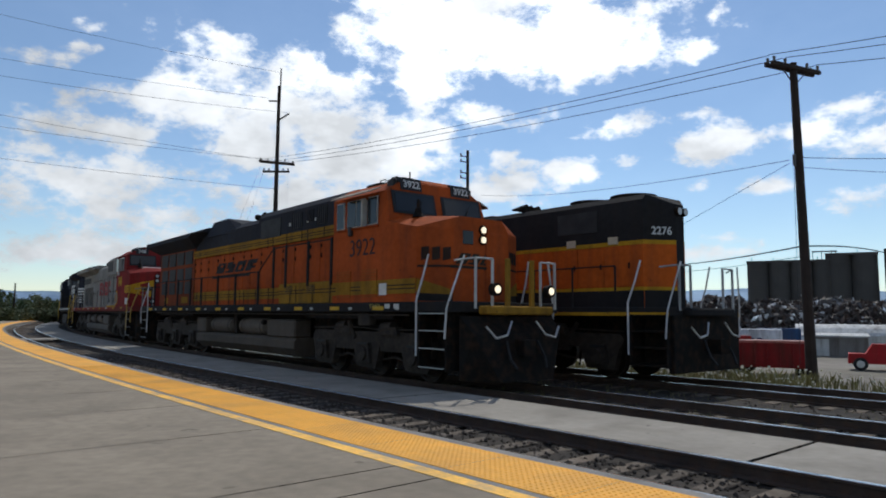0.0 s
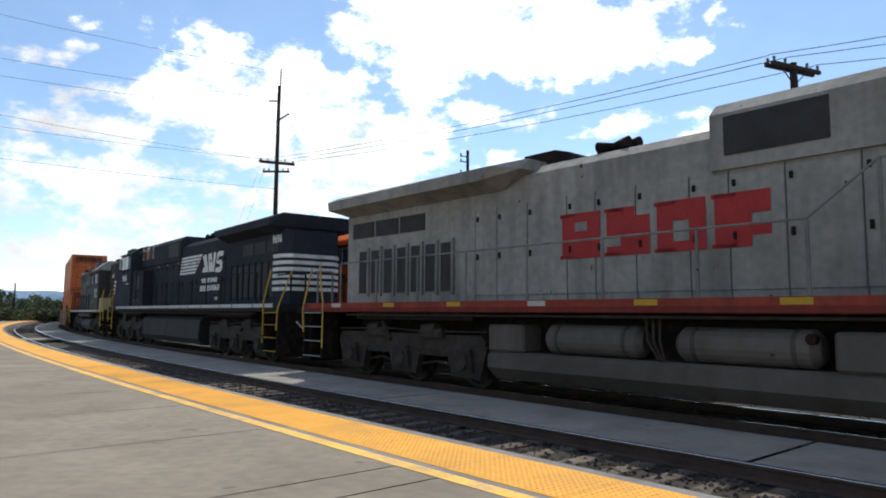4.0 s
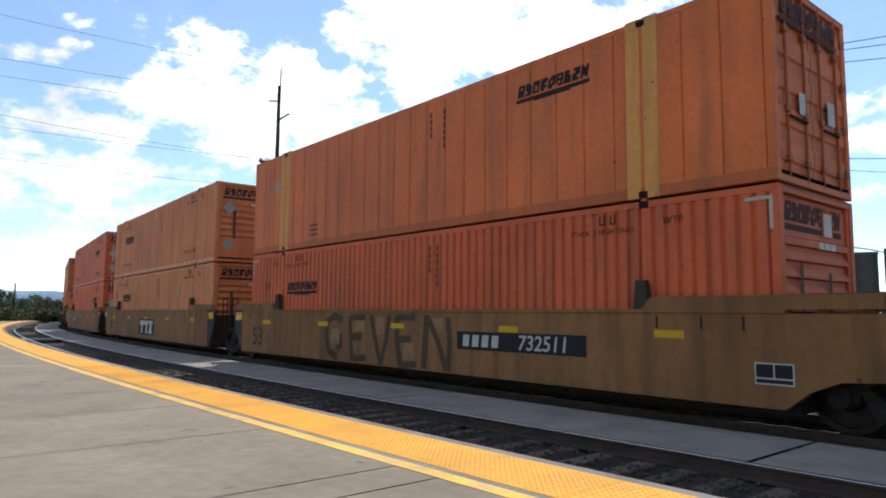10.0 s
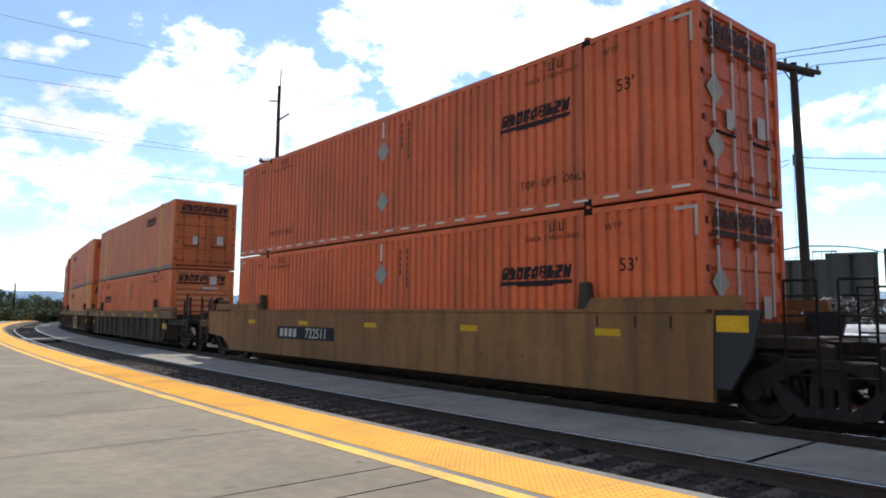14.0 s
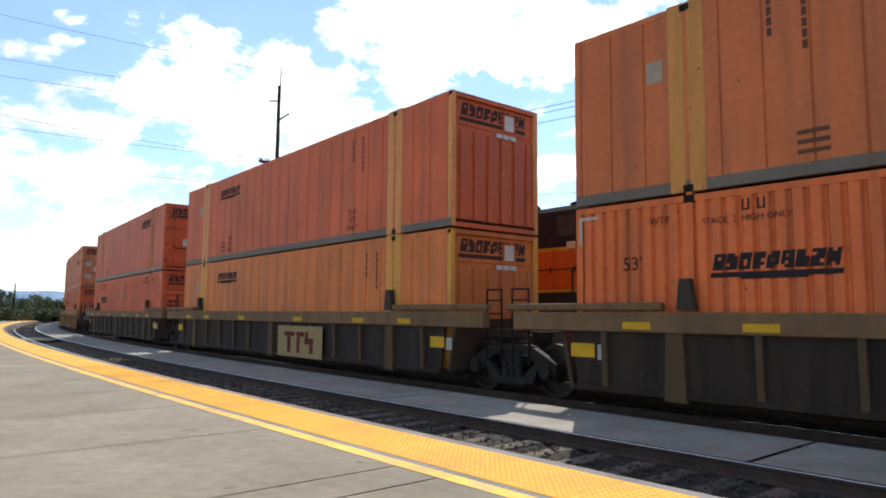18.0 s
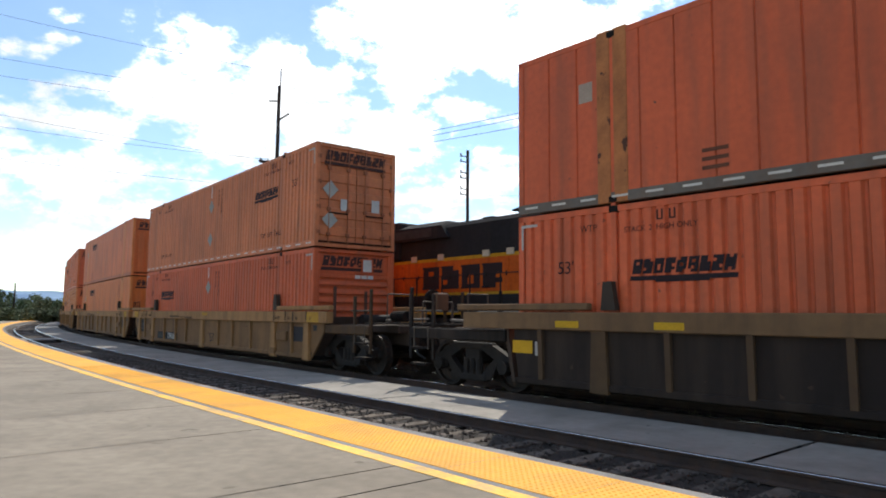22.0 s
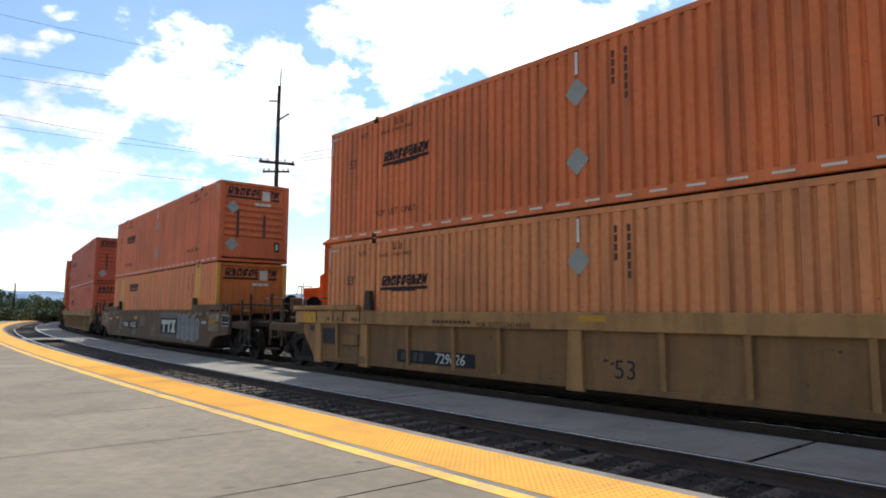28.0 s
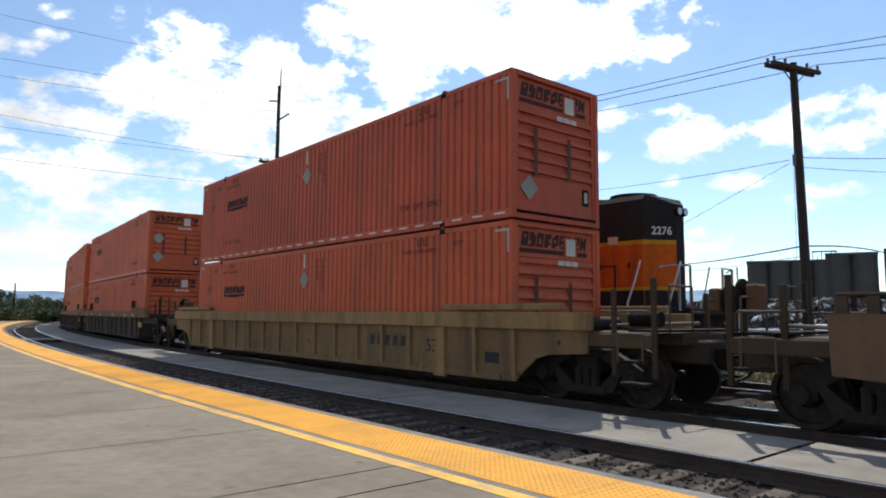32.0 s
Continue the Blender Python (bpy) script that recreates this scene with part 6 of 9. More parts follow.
            for i in range(7):
                x = -9.2 + i * 0.52
                part("intake_screen", box(x, x + 0.34, y, y + s * 0.02, 1.98, 3.02, bevel=0.006), M_GRILLE, L, "tall dark intake slot")
                part("slot_rib", box(x + 0.37, x + 0.44, y, y + s * 0.05, 1.9, 3.1), M_LOCO, L, color=tuple(k * 0.8 for k in hoodc))
        part("blower_grille", box(0.32, 1.75, s * 1.0, s * 1.02, 3.82, 4.40), M_GRILLE, L, "dark blower screen")
        if scheme == "black":
            for i in range(6):
                part("louver_slat", hull([(x, s * yy, 4.0 + i * 0.085 + dz) for x in (4.2, 5.95) for yy, dz in ((1.0, 0.0), (1.03, 0.0), (1.0, 0.06))]), M_LOCO, L, "rust-brown roof louver", color=(0.20, 0.085, 0.035))
            for x in (4.2, 4.98, 5.16, 5.95):
                part("louver_post", box(x - 0.025, x + 0.025, s * 1.0, s * 1.05, 3.94, 4.54), M_CHROME, L)
            part("roof_rod", tube([(7.0, s * 1.2, 4.3), (4.4, s * 1.14, 4.36)], 0.016), M_CHROME, L, "pale rod along the roof edge")
            part("cooler_box", box(4.3, cb - 0.02, s * 0.93, s * 1.40, 1.74, 3.42, bevel=0.02), M_LOCO, L, "equipment box behind the cab", color=NSBLACK)
            part("cooler_screen", box(4.85, 5.68, s * 1.401, s * 1.41, 2.58, 3.14), M_GRILLE, L, "dark cooler screen")
            part("rubbing_strip", box(4.8, 6.0, s * 1.401, s * 1.415, 2.46, 2.50), M_UNDER, L)
            for x in (5.05, 5.6):
                part("sticker", box(x, x + 0.13, s * 1.401, s * 1.405, 2.0, 2.05), M_MARK, L, color=(0.5, 0.08, 0.07))
                part("lifting_eye", box(x + 0.03, x + 0.1, s * 1.401, s * 1.42, 2.14, 2.22), M_UNDER, L)
            for x in (0.4, 2.0, 3.4):
                part("sticker", box(x, x + 0.14, s * 0.96, s * 0.965, 3.5, 3.56), M_MARK, L, color=(0.45, 0.2, 0.18))
        elif scheme == "silver":
            for i in range(5):
                part("louver", box(3.96 + i * 0.12, 4.03 + i * 0.12, s * 1.0, s * 1.015, 3.82, 4.48), M_GRILLE, L)
            for i in range(4):
                part("louver", box(4.76 + i * 0.115, 4.83 + i * 0.115, s * 1.0, s * 1.015, 4.22, 4.47), M_GRILLE, L)
            for i in range(2):
                part("louver", box(5.38 + i * 0.13, 5.46 + i * 0.13, s * 1.0, s * 1.015, 3.86, 4.50), M_GRILLE, L)
            part("panel_seam", box(3.74, 3.765, s * 1.0, s * 1.008, 2.3, 4.5), M_MARK, L, color=seam)
        else:
            for x0, x1, z0, z1 in ((2.5, 3.15, 3.95, 4.42), (4.0, 4.6, 3.95, 4.46), (3.45, 3.85, 4.1, 4.4)):
                part("louver_panel", box(x0, x1, s * 1.0, s * 1.02, z0, z1), M_GRILLE, L, "dark louvered panel")
                for k in range(5):
                    part("louver", box(x0 + 0.04 + k * (x1 - x0) / 5, x0 + 0.07 + k * (x1 - x0) / 5, s * 1.02, s * 1.035, z0, z1), M_LOCO, L, color=topc)
            for x, w in ((2.3, 0.1), (3.42, 0.09), (3.9, 0.09)):
                part("sticker", box(x, x + w, s * 1.0, s * 1.006, 4.06, 4.16), M_MARK, L, color=(0.4, 0.4, 0.38))
        # hood doors with handles, and the dark seams between them
        x = -5.9 if new_gen else -5.0
        k = 0
        while x + 0.8 < cb - (1.8 if scheme == "black" else 0.1):
            w = (0.62, 0.80, 0.94)[k % 3]
            z0, z1 = (2.30, 3.50) if new_gen else (1.86, 3.56)
            d = part("hood_door", box(x + 0.012, x + w - 0.012, y, y + s * 0.018, z0, z1, bevel=0.006), M_LOCO, L, color=hoodc)
            part("latch", box(x + 0.06, x + 0.11, y + s * 0.018, y + s * 0.05, z0 + 0.72, z0 + 0.84, bevel=0.006), M_UNDER, d)
            part("latch", box(x + 0.06, x + 0.11, y + s * 0.018, y + s * 0.05, z1 - 0.2, z1 - 0.1, bevel=0.006), M_UNDER, d)
            part("panel_seam", box(x - 0.012, x + 0.012, y, y + s * 0.006, z0 - 0.1, z1 + 0.05), M_MARK, L, color=seam)
            x += w
            k += 1
        # walkway equipment and rails
        if new_gen:
            low, high = (-9.2, -7.7, -6.2, -4.75, -3.6, -2.0, -0.45, 1.32), (2.36, 3.16, 4.49, cb - 0.1)
        else:
            low, high = (-9.2, -7.7, -6.2, -4.7, -3.11, -1.5, 0.11, 1.59), (2.42, 3.8, 5.14)
        for px in low:
            part("rail_post", box(px - 0.045, px + 0.045, s * 1.47, s * 1.51, 1.74, 2.74) if new_gen else cyl((px, s * 1.49, 1.74), (px, s * 1.49, 2.7), 0.026, 6), M_LOCO, L, color=railc)
        for px in high:
            part("rail_post", box(px - 0.045, px + 0.045, s * 1.47, s * 1.51, 2.2, 3.4) if new_gen else cyl((px, s * 1.49, 1.9), (px, s * 1.49, 3.36), 0.026, 6), M_LOCO, L, color=railc)
        part("handrail", tube([(low[0], s * 1.49, 2.70), (low[-1], s * 1.49, 2.72), (high[0], s * 1.49, 3.36), (high[-1], s * 1.49, 3.36)], 0.018), M_LOCO, L, color=railc)
        if scheme != "black":
            part("battery_box", box(2.4, cb, s * 0.93, s * 1.32, 1.74, 2.32, bevel=0.02), M_LOCO, L, "equipment box under the hood", color=LYD if new_gen else LSILV)
            for vx in (2.82, 4.13):
                vt = part("vent", box(vx, vx + 0.46, s * 1.32, s * 1.33, 2.0, 2.24), M_GRILLE, L, "small louvered vent")
                for k in range(5):
                    part("slat", box(vx, vx + 0.46, s * 1.33, s * 1.345, 2.01 + k * 0.048, 2.03 + k * 0.048), M_LOCO, vt, color=LYD if new_gen else LSILV)
    # fuel tank and air reservoirs
    tankc = {"pumpkin": (0.072, 0.057, 0.044), "silver": (0.080, 0.068, 0.058), "black": (0.030, 0.027, 0.026)}[scheme]
    if scheme == "black":
        part("fuel_tank", section([(-1.36, 1.2), (-1.40, 0.52), (-1.22, 0.30), (1.22, 0.30), (1.40, 0.52), (1.36, 1.2), (1.2, 1.3), (-1.2, 1.3)], -3.8, 4.05), M_CAR, L, "long smooth fuel tank slung under the frame", color=tankc)
        for x in (-3.8, 0.3, 4.0):
            part("tank_band", section([(-1.375, 1.2), (-1.415, 0.52), (-1.23, 0.285), (1.23, 0.285), (1.415, 0.52), (1.375, 1.2)], x, x + 0.06), M_CAR, L, color=tankc)
    else:
        part("fuel_tank", section([(-1.30, 0.80), (-1.38, 0.72), (-1.38, 0.5), (-1.15, 0.28), (1.15, 0.28), (1.38, 0.5), (1.38, 0.72), (1.30, 0.80)], -4.2, 3.62), M_CAR, L, "long fuel tank slung under the frame", color=tankc)
        part("tank_top", box(-4.0, 3.5, -0.85, 0.85, 0.80, 1.4), M_UNDER, L)
        for x0, x1 in ((-2.85, -0.92), (-0.36, 1.62)):
            rv = part("air_reservoir", cyl((x0 + 0.1, side * 1.14, 1.07), (x1 - 0.1, side * 1.14, 1.07), 0.255, 18), M_CAR, L, "grey cylindrical air reservoir", color=tuple(k * 1.25 for k in tankc))
            for xa, xb in ((x0 + 0.1, x0), (x1 - 0.1, x1)):
                part("domed_end", cyl((xa, side * 1.14, 1.07), (xb, side * 1.14, 1.07), 0.255, 18, r2=0.16), M_CAR, rv, color=tankc)
            for xs in (x0 + 0.3, x1 - 0.3):
                part("strap", cyl((xs - 0.03, side * 1.14, 1.07), (xs + 0.03, side * 1.14, 1.07), 0.265, 18), M_CAR, rv, color=tuple(k * 0.7 for k in tankc))
        part("tank_box", box(1.8, 3.6, side * 0.85, side * 1.38, 0.80, 1.30, bevel=0.04), M_CAR, L, color=tankc)
        part("tank_box", box(-4.2, -3.3, side * 0.85, side * 1.38, 0.80, 1.30, bevel=0.04), M_CAR, L, color=tuple(k * 1.15 for k in tankc))
        part("filler_cap", cyl((1.55, side * 1.3, 1.2), (1.55, side * 1.42, 1.2), 0.07, 10), M_UNDER, L)
        for k in range(3):
            part("drain_pipe", tube([(-0.85 + 0.12 * k, side * 1.3, 1.45), (-0.8 + 0.1 * k, side * 1.34, 1.1), (-0.62 + 0.05 * k, side * 1.34, 0.82)], 0.022), M_LTRUCK, L)
    for x in (-7.0, 7.0):
        loco_truck(L, x, 3, 2.0, 0.53, 5.2)
    # cab and nose
    zt, zn = (3.55, 3.66) if new_gen else (3.42, 3.5)
    part("cab", hull([(cb, s * y, z) for s in (-1, 1) for y, z in ((1.5, 1.74), (1.5, 4.30), (1.05, 4.62))] + [(cw + 0.15, s * 1.5, 1.74) for s in (-1, 1)] + [(cw + 0.15, s * 1.49, 3.72) for s in (-1, 1)] + [(cw - 0.02, s * 1.44, 4.30) for s in (-1, 1)] + [(cw - 0.05, s * 0.95, 4.6) for s in (-1, 1)]), M_LOCO, L, "wide safety cab", color=cabc)
    part("cab_roof", hull([(x, s * y, z) for s in (-1, 1) for x, y, z in ((cb - 0.05, 1.12, 4.58), (cw - 0.02, 1.0, 4.56), (cb + 0.05, 0.75, 4.70), (cw - 0.2, 0.7, 4.70))]), M_LOCO, L, color=cabc)
    part("nose", hull([(cw + 0.1, s * y, z) for s in (-1, 1) for y, z in ((1.5, 1.74), (1.5, 3.56), (0.95, 3.74))] + [(bev, s * y, z) for s in (-1, 1) for y, z in ((1.48, 1.74), (1.48, 3.34), (0.9, zt))] + [(nose, s * y, z) for s in (-1, 1) for y, z in ((nw, 1.74), (nw, zt - 0.22), (nw * 0.75, zn - 0.06))]), M_LOCO, L, "sloping nose", color=cabc)
    # the silver scheme's pale door paints in sunlight on the nose front
    part("nose_door", box(nose - 0.02, nose + 0.025, 0.12, nw - 0.06, 1.8, 3.3, bevel=0.01), M_LOCO, L, color=cabc if scheme != "silver" else (0.34, 0.33, 0.32))
    for y in (-0.72, 0.72):
        w = part("windshield_frame", hull([(cw + 0.145 - 0.145 * k + e, y + dy, 3.78 + 0.54 * k) for dy in (-0.62, 0.62) for k in (0, 1) for e in (0, 0.022)]), M_BLACK, L, "rubber-framed windshield")
        part("pane", hull([(cw + 0.17 - 0.145 * k + e, y + dy, 3.78 + 0.54 * k) for dy in (-0.55, 0.55) for k in (0.1, 0.9) for e in (0, 0.006)]), M_GLASS, w)
        part("wiper", tube([(cw + 0.2, y, 3.74), (cw + 0.13, y + 0.22, 4.12)], 0.01), M_BLACK, w)
        nb = part("number_board", hull([(x, y * 1.05 + dy, z) for dy in (-0.3, 0.3) for x, z in ((cw - 0.4, 4.4), (cw - 0.4, 4.70), (cw + 0.03, 4.36), (cw - 0.04, 4.66))]), M_BLACK, L, "black number board")
        part("digits", text_mesh(number, 0.24, bold=0.004), M_MARK, nb, "white road number", WHITE, pose(cw + 0.012, y * 1.05, 4.5, 77, 0, 90))
        nb = part("number_board", box(cw - 0.36, cw - 0.1, y / 0.72 * 1.1, y / 0.72 * 1.2, 4.40, 4.62, bevel=0.01), M_BLACK, L)
    for s in (-1, 1):
        for x0, x1 in wins:
            cab_window(L, x0, x1, s * 1.5, 3.56, 4.18, (0.42, 0.42, 0.41) if scheme != "black" else (0.05, 0.05, 0.055), edge=0.022)
        part("window_sill", box(wins[0][0] - 0.05, wins[-1][1] + 0.05, s * 1.5, s * 1.545, 3.49, 3.53), M_LOCO, L, color=tuple(k * 0.7 for k in cabc))
        if new_gen:
            part("sun_shade", hull([(x, s * yy, z) for x in (wins[0][0] + 0.2, wins[-1][1] + 0.12) for yy, z in ((1.5, 4.40), (1.5, 4.37), (1.84, 4.25), (1.84, 4.22))]), M_LOCO, L, "open pale sun shade over the cab windows", color=(0.40, 0.33, 0.27))
        else:
            part("sun_shade", box(wins[0][0], wins[-1][1], s * 1.5, s * 1.62, 4.25, 4.28), M_LOCO, L, color=cabc)
        if scheme == "black":
            part("mirror", box(6.36, 6.50, s * 1.5, s * 1.62, 3.56, 4.14, bevel=0.01), M_CHROME, L, "pale upright wind deflector")
            part("mirror", box(8.08, 8.16, s * 1.5, s * 1.6, 3.6, 4.1, bevel=0.01), M_CHROME, L, "pale upright wind deflector")
        else:
            mr = part("mirror", box(7.36, 7.42, s * 1.5, s * 1.66, 3.52, 4.15, bevel=0.01), M_LOCO, L, "folding window wing", color=(0.35, 0.34, 0.32))
        part("armrest", box(wins[1][0] + 0.12, wins[1][0] + 0.24, s * 1.5, s * 1.6, 3.34, 3.56, bevel=0.02), M_MARK, L, color=(0.45, 0.45, 0.44) if scheme == "silver" else (0.06, 0.05, 0.05))
        step_well(L, 9.95, 1, s, grab, {"black": (0.36, 0.24, 0.04), "silver": (0.26, 0.25, 0.23), "pumpkin": (0.42, 0.42, 0.40)}[scheme])
        step_well(L, -10.4, -1, s, grab, (0.36, 0.24, 0.04) if scheme == "black" else (0.3, 0.3, 0.29))
        part("equipment_case", box(7.0, 7.5, s * 1.25, s * 1.45, 1.2, 1.5, bevel=0.02), M_LTRUCK, L, "dusty box under the cab")
    end_gear(L, 11.05, 1, (0.5, 0.5, 0.48) if new_gen else railc, True, "lit" if new_gen else "dark" if scheme == "silver" else None)
    end_gear(L, 11.05, -1, railc, False)
    # headlights, horn, exhaust, antenna
    ly = 0.02 if new_gen else -0.4
    if new_gen:
        part("nose_window", box(nose - 0.01, nose + 0.02, -0.55, -0.25, 3.0, 3.3, bevel=0.01), M_GLASS, L, "small dark nose window")
    for z in ((3.12, 3.34) if new_gen else (2.98, 3.2)):
        hp = part("headlight", cyl((nose - 0.02, ly, z), (nose + 0.05, ly, z), 0.11, 14), M_UNDER, L, "round headlight")
        part("lens", cyl((nose + 0.05, ly, z), (nose + 0.062, ly, z), 0.07, 14), M_LAMP if new_gen else M_LENS, hp)
    bell = part("nose_bell", lathe([(-0.02, 0.03), (0.0, 0.07), (0.12, 0.09), (0.2, 0.14)], 14), M_UNDER, L, "dark bell on the nose top", at=pose(cw + 0.55, -0.95, 3.86, -90, 0, 0))
    part("bell_bracket", box(-0.04, 0.04, -0.2, 0.0, -0.02, 0.02), M_UNDER, bell)
    if not new_gen:
        ex = -4.2 if scheme == "silver" else -4.15
        part("exhaust_pipe", hull([(x, y, z) for x, z in ((ex, 4.3), (ex + 1.35, 4.3), (ex + 0.12, 4.66), (ex + 0.9, 4.66), (ex + 1.25, 4.56)) for y in (-0.45, 0.45)]), M_UNDER, L, "dark exhaust stack")
    hx = -1.95 if not new_gen else -0.9
    hn = part("horn", cyl((hx, 0.3 * side, ht - 0.02), (hx, 0.3 * side, ht + 0.12), 0.05, 8), M_UNDER, L, "cluster of air horns")
    for dy, dx in ((0.12, 0.3), (0.3, 0.42), (0.48, 0.32)):
        for sg in (-1, 1):
            part("bell", cyl((hx, dy * side, ht + 0.16), (hx + sg * dx, dy * side, ht + 0.16), 0.035, 10, r2=0.11), M_UNDER, hn)
    part("antenna", box(cb + 0.3, cb + 1.0, -0.75, -0.3, 4.70, 4.77, bevel=0.02), M_UNDER, L)
    part("antenna", box(cb + 1.25, cb + 1.95, -0.75, -0.4, 4.70, 4.75, bevel=0.02), M_UNDER, L)
    part("antenna", cyl((cw - 0.55, -0.4, 4.68), (cw - 0.55, -0.4, 4.95), 0.02, 6), M_UNDER, L)
    for i in range(2):
        part("roof_grab", tube([(cw - 0.5 - 0.5 * i, -0.8, 4.66), (cw - 0.5 - 0.5 * i, -0.8, 4.78), (cw - 0.75 - 0.5 * i, -0.8, 4.78), (cw - 0.75 - 0.5 * i, -0.8, 4.66)], 0.012), M_UNDER, L)
    # colours and marks
    yh, yc = side * 0.965, side * 1.512

    def mark(name, me, x, y, z, col, lab="", parent=L):
        return part(name, me, M_MARK, parent, lab, col, side_pose(x, y, z, side))
    if new_gen:
        for x0, x1, z0, z1, y in ((-5.95, cb, 3.57, 3.85, 0.94), (-5.95, 2.4, 1.92, 2.25, 0.94), (2.4, cb, 1.92, 2.25, 1.322), (cb, bev, 1.92, 2.24, 1.501)):
            sheet("yellow_band", x0, x1, z0, z1, y + 0.062 if z0 > 3 and x1 > 0 else y, LYD, lab="yellow band along the hood", thick=0.006)
            for k in (0.3, 0.55):
                z = z0 + (z1 - z0) * k
                sheet("pinstripe", x0, x1, z, z + 0.022, (y + 0.062 if z0 > 3 and x1 > 0 else y) + 0.007, BLACK, thick=0.003)
        sheet("yellow_band", -5.95, 0.1, 3.57, 3.85, 0.94, LYD, thick=0.02)
        for k in (0.3, 0.55):
            sheet("pinstripe", -5.95, 0.1, 3.57 + 0.28 * k, 3.592 + 0.28 * k, 0.961, BLACK, thick=0.003)
        for s in (-1, 1):
            for i in range(15):
                x = -5.6 + i * 0.76 + 0.2 * (i % 3)
                part("band_seam", cached("band_seam", lambda: box(-0.014, 0.014, -0.003, 0.003, 1.76, 2.26), M_MARK), M_MARK, L, color=(0.02, 0.017, 0.015), at=pose(x, s * (0.955 if x < 2.35 else 1.338), 0))
                part("band_seam", cached("band_seam_top", lambda: box(-0.014, 0.014, -0.003, 0.003, 3.5, 3.87), M_MARK), M_MARK, L, color=(0.02, 0.017, 0.015), at=pose(x, s * (0.968 if x < 0.1 else 1.02), 0))
            for i in range(10):
                part("sill_reflector", box(-9.8 + i * 1.95, -9.35 + i * 1.95, s * 1.531, s * 1.536, 1.56, 1.65), M_MARK, L, color=(0.5, 0.30, 0.03))
                part("sill_plate", box(-8.9 + i * 1.95, -8.75 + i * 1.95, s * 1.531, s * 1.535, 1.57, 1.63), M_MARK, L, color=(0.42, 0.42, 0.4))
            for x0 in (6.05, 7.2):
                vt = part("vent", box(x0, x0 + 0.68, s * 1.508, s * 1.514, 1.86, 2.50), M_LOCO, L, "louvered vent across the band", color=(0.30, 0.085, 0.02))
                part("vent_band", box(x0, x0 + 0.68, s * 1.514, s * 1.516, 1.92, 2.24), M_LOCO, vt, color=LYD)
                for k in range(9):
                    part("slat", box(x0, x0 + 0.68, s * 1.515, s * 1.526, 1.90 + k * 0.068, 1.925 + k * 0.068), M_LOCO, vt, color=LYD if 1 <= k <= 4 else LOD)
        bevel_plate("nose_band", 0.0, 1.0, (1.76, 1.93), (1.76, 1.9), BLACK)
        bevel_plate("nose_band", 0.0, 1.0, (1.93, 2.24), (1.9, 2.0), LYD, "yellow band bending down the nose")
        mark("road_number", text_mesh(number, 0.58, bold=-0.002), 7.22, yc, 3.02, (0.05, 0.03, 0.03), "dark road number on the cab side")
        for bm in letter_blocks(4, 0.88, 0.36, 0.9):
            mark("railway_mark", bm, -1.9, yh, 3.06, (0.025, 0.02, 0.02), "dark leaning block shapes")
        mark("swoosh", slant(-1.9, 1.5, -0.05, 0.03, 0.9), -2.1, yh, 2.76, (0.025, 0.02, 0.02))
        for bm in letter_blocks(3, 0.34, 0.24, 0.7):
            part("railway_mark", bm, M_MARK, L, "dark leaning block shapes", (0.04, 0.03, 0.02), pose(nose + 0.012, -0.25, 2.68, 90, 0, 90))
        part("swoosh", bars([(-0.7, 0.5, -0.03, 0.03)], 1.0), M_MARK, L, "", (0.04, 0.03, 0.02), pose(nose + 0.012, -0.2, 2.5, 90, 0, 90))
        for u in (0.12, 0.42, 0.72):
            bevel_plate("railway_mark", u, u + 0.22, (2.62, 2.90), (2.66, 2.92), (0.04, 0.025, 0.02), "dark leaning block shape", out=0.011)
        bevel_plate("swoosh", 0.02, 1.0, (2.47, 2.52), (2.49, 2.53), (0.04, 0.025, 0.02), out=0.011)
        mark("model_mark", text_mesh("ET44C4", 0.13), 7.85, side * 1.538, 1.65, (0.35, 0.3, 0.1), "small pale model lettering")
        mark("placard", bars([(-0.15, 0.15, -0.13, 0.13)], 1.0), 8.12, side * 1.513, 2.03, (0.6, 0.6, 0.57), "white placard")
        for x in (8.35, 8.7):
            mark("placard", bars([(-0.1, 0.1, -0.05, 0.05)], 1.0), x, side * 1.54, 1.65, (0.5, 0.5, 0.48), "small white placard")
        # sun glare on the nose top, painted as a pale panel
        part("nose_top_panel", hull([(x, sd * y, z + e) for sd in (-1, 1) for x, y, z in ((cw + 0.3, 0.9, 3.725), (bev - 0.05, 0.88, zt + 0.01)) for e in (0.006, 0.02)]), M_LOCO, L, "pale panel standing for sun glare on the nose top", color=(0.62, 0.58, 0.52))
    elif scheme == "silver":
        ctr = (5.24, 3.5)
        for rx, rz, y, col, nm in ((1.12, 1.06, 1.003, BLACK, "field_outline"), (1.09, 1.03, 1.009, LY, "yellow_field"), (1.0, 0.94, 1.015, LR, "red_field")):
            arc = [(ctr[0] + rx * math.cos(math.pi / 2 + math.pi * k / 18), ctr[1] + rz * math.sin(math.pi / 2 + math.pi * k / 18)) for k in range(19)]
            poly = [(cb, ctr[1] + rz)] + arc + [(cb, ctr[1] - rz)]
            for s in (-1, 1):
                lo, hi = sorted((s * y, s * (y + 0.005)))
                part(nm, prism(poly, lo, hi), M_LOCO, L, {"red_field": "rounded red field behind the cab", "yellow_field": "yellow border of the red field"}.get(nm, ""), color=col)
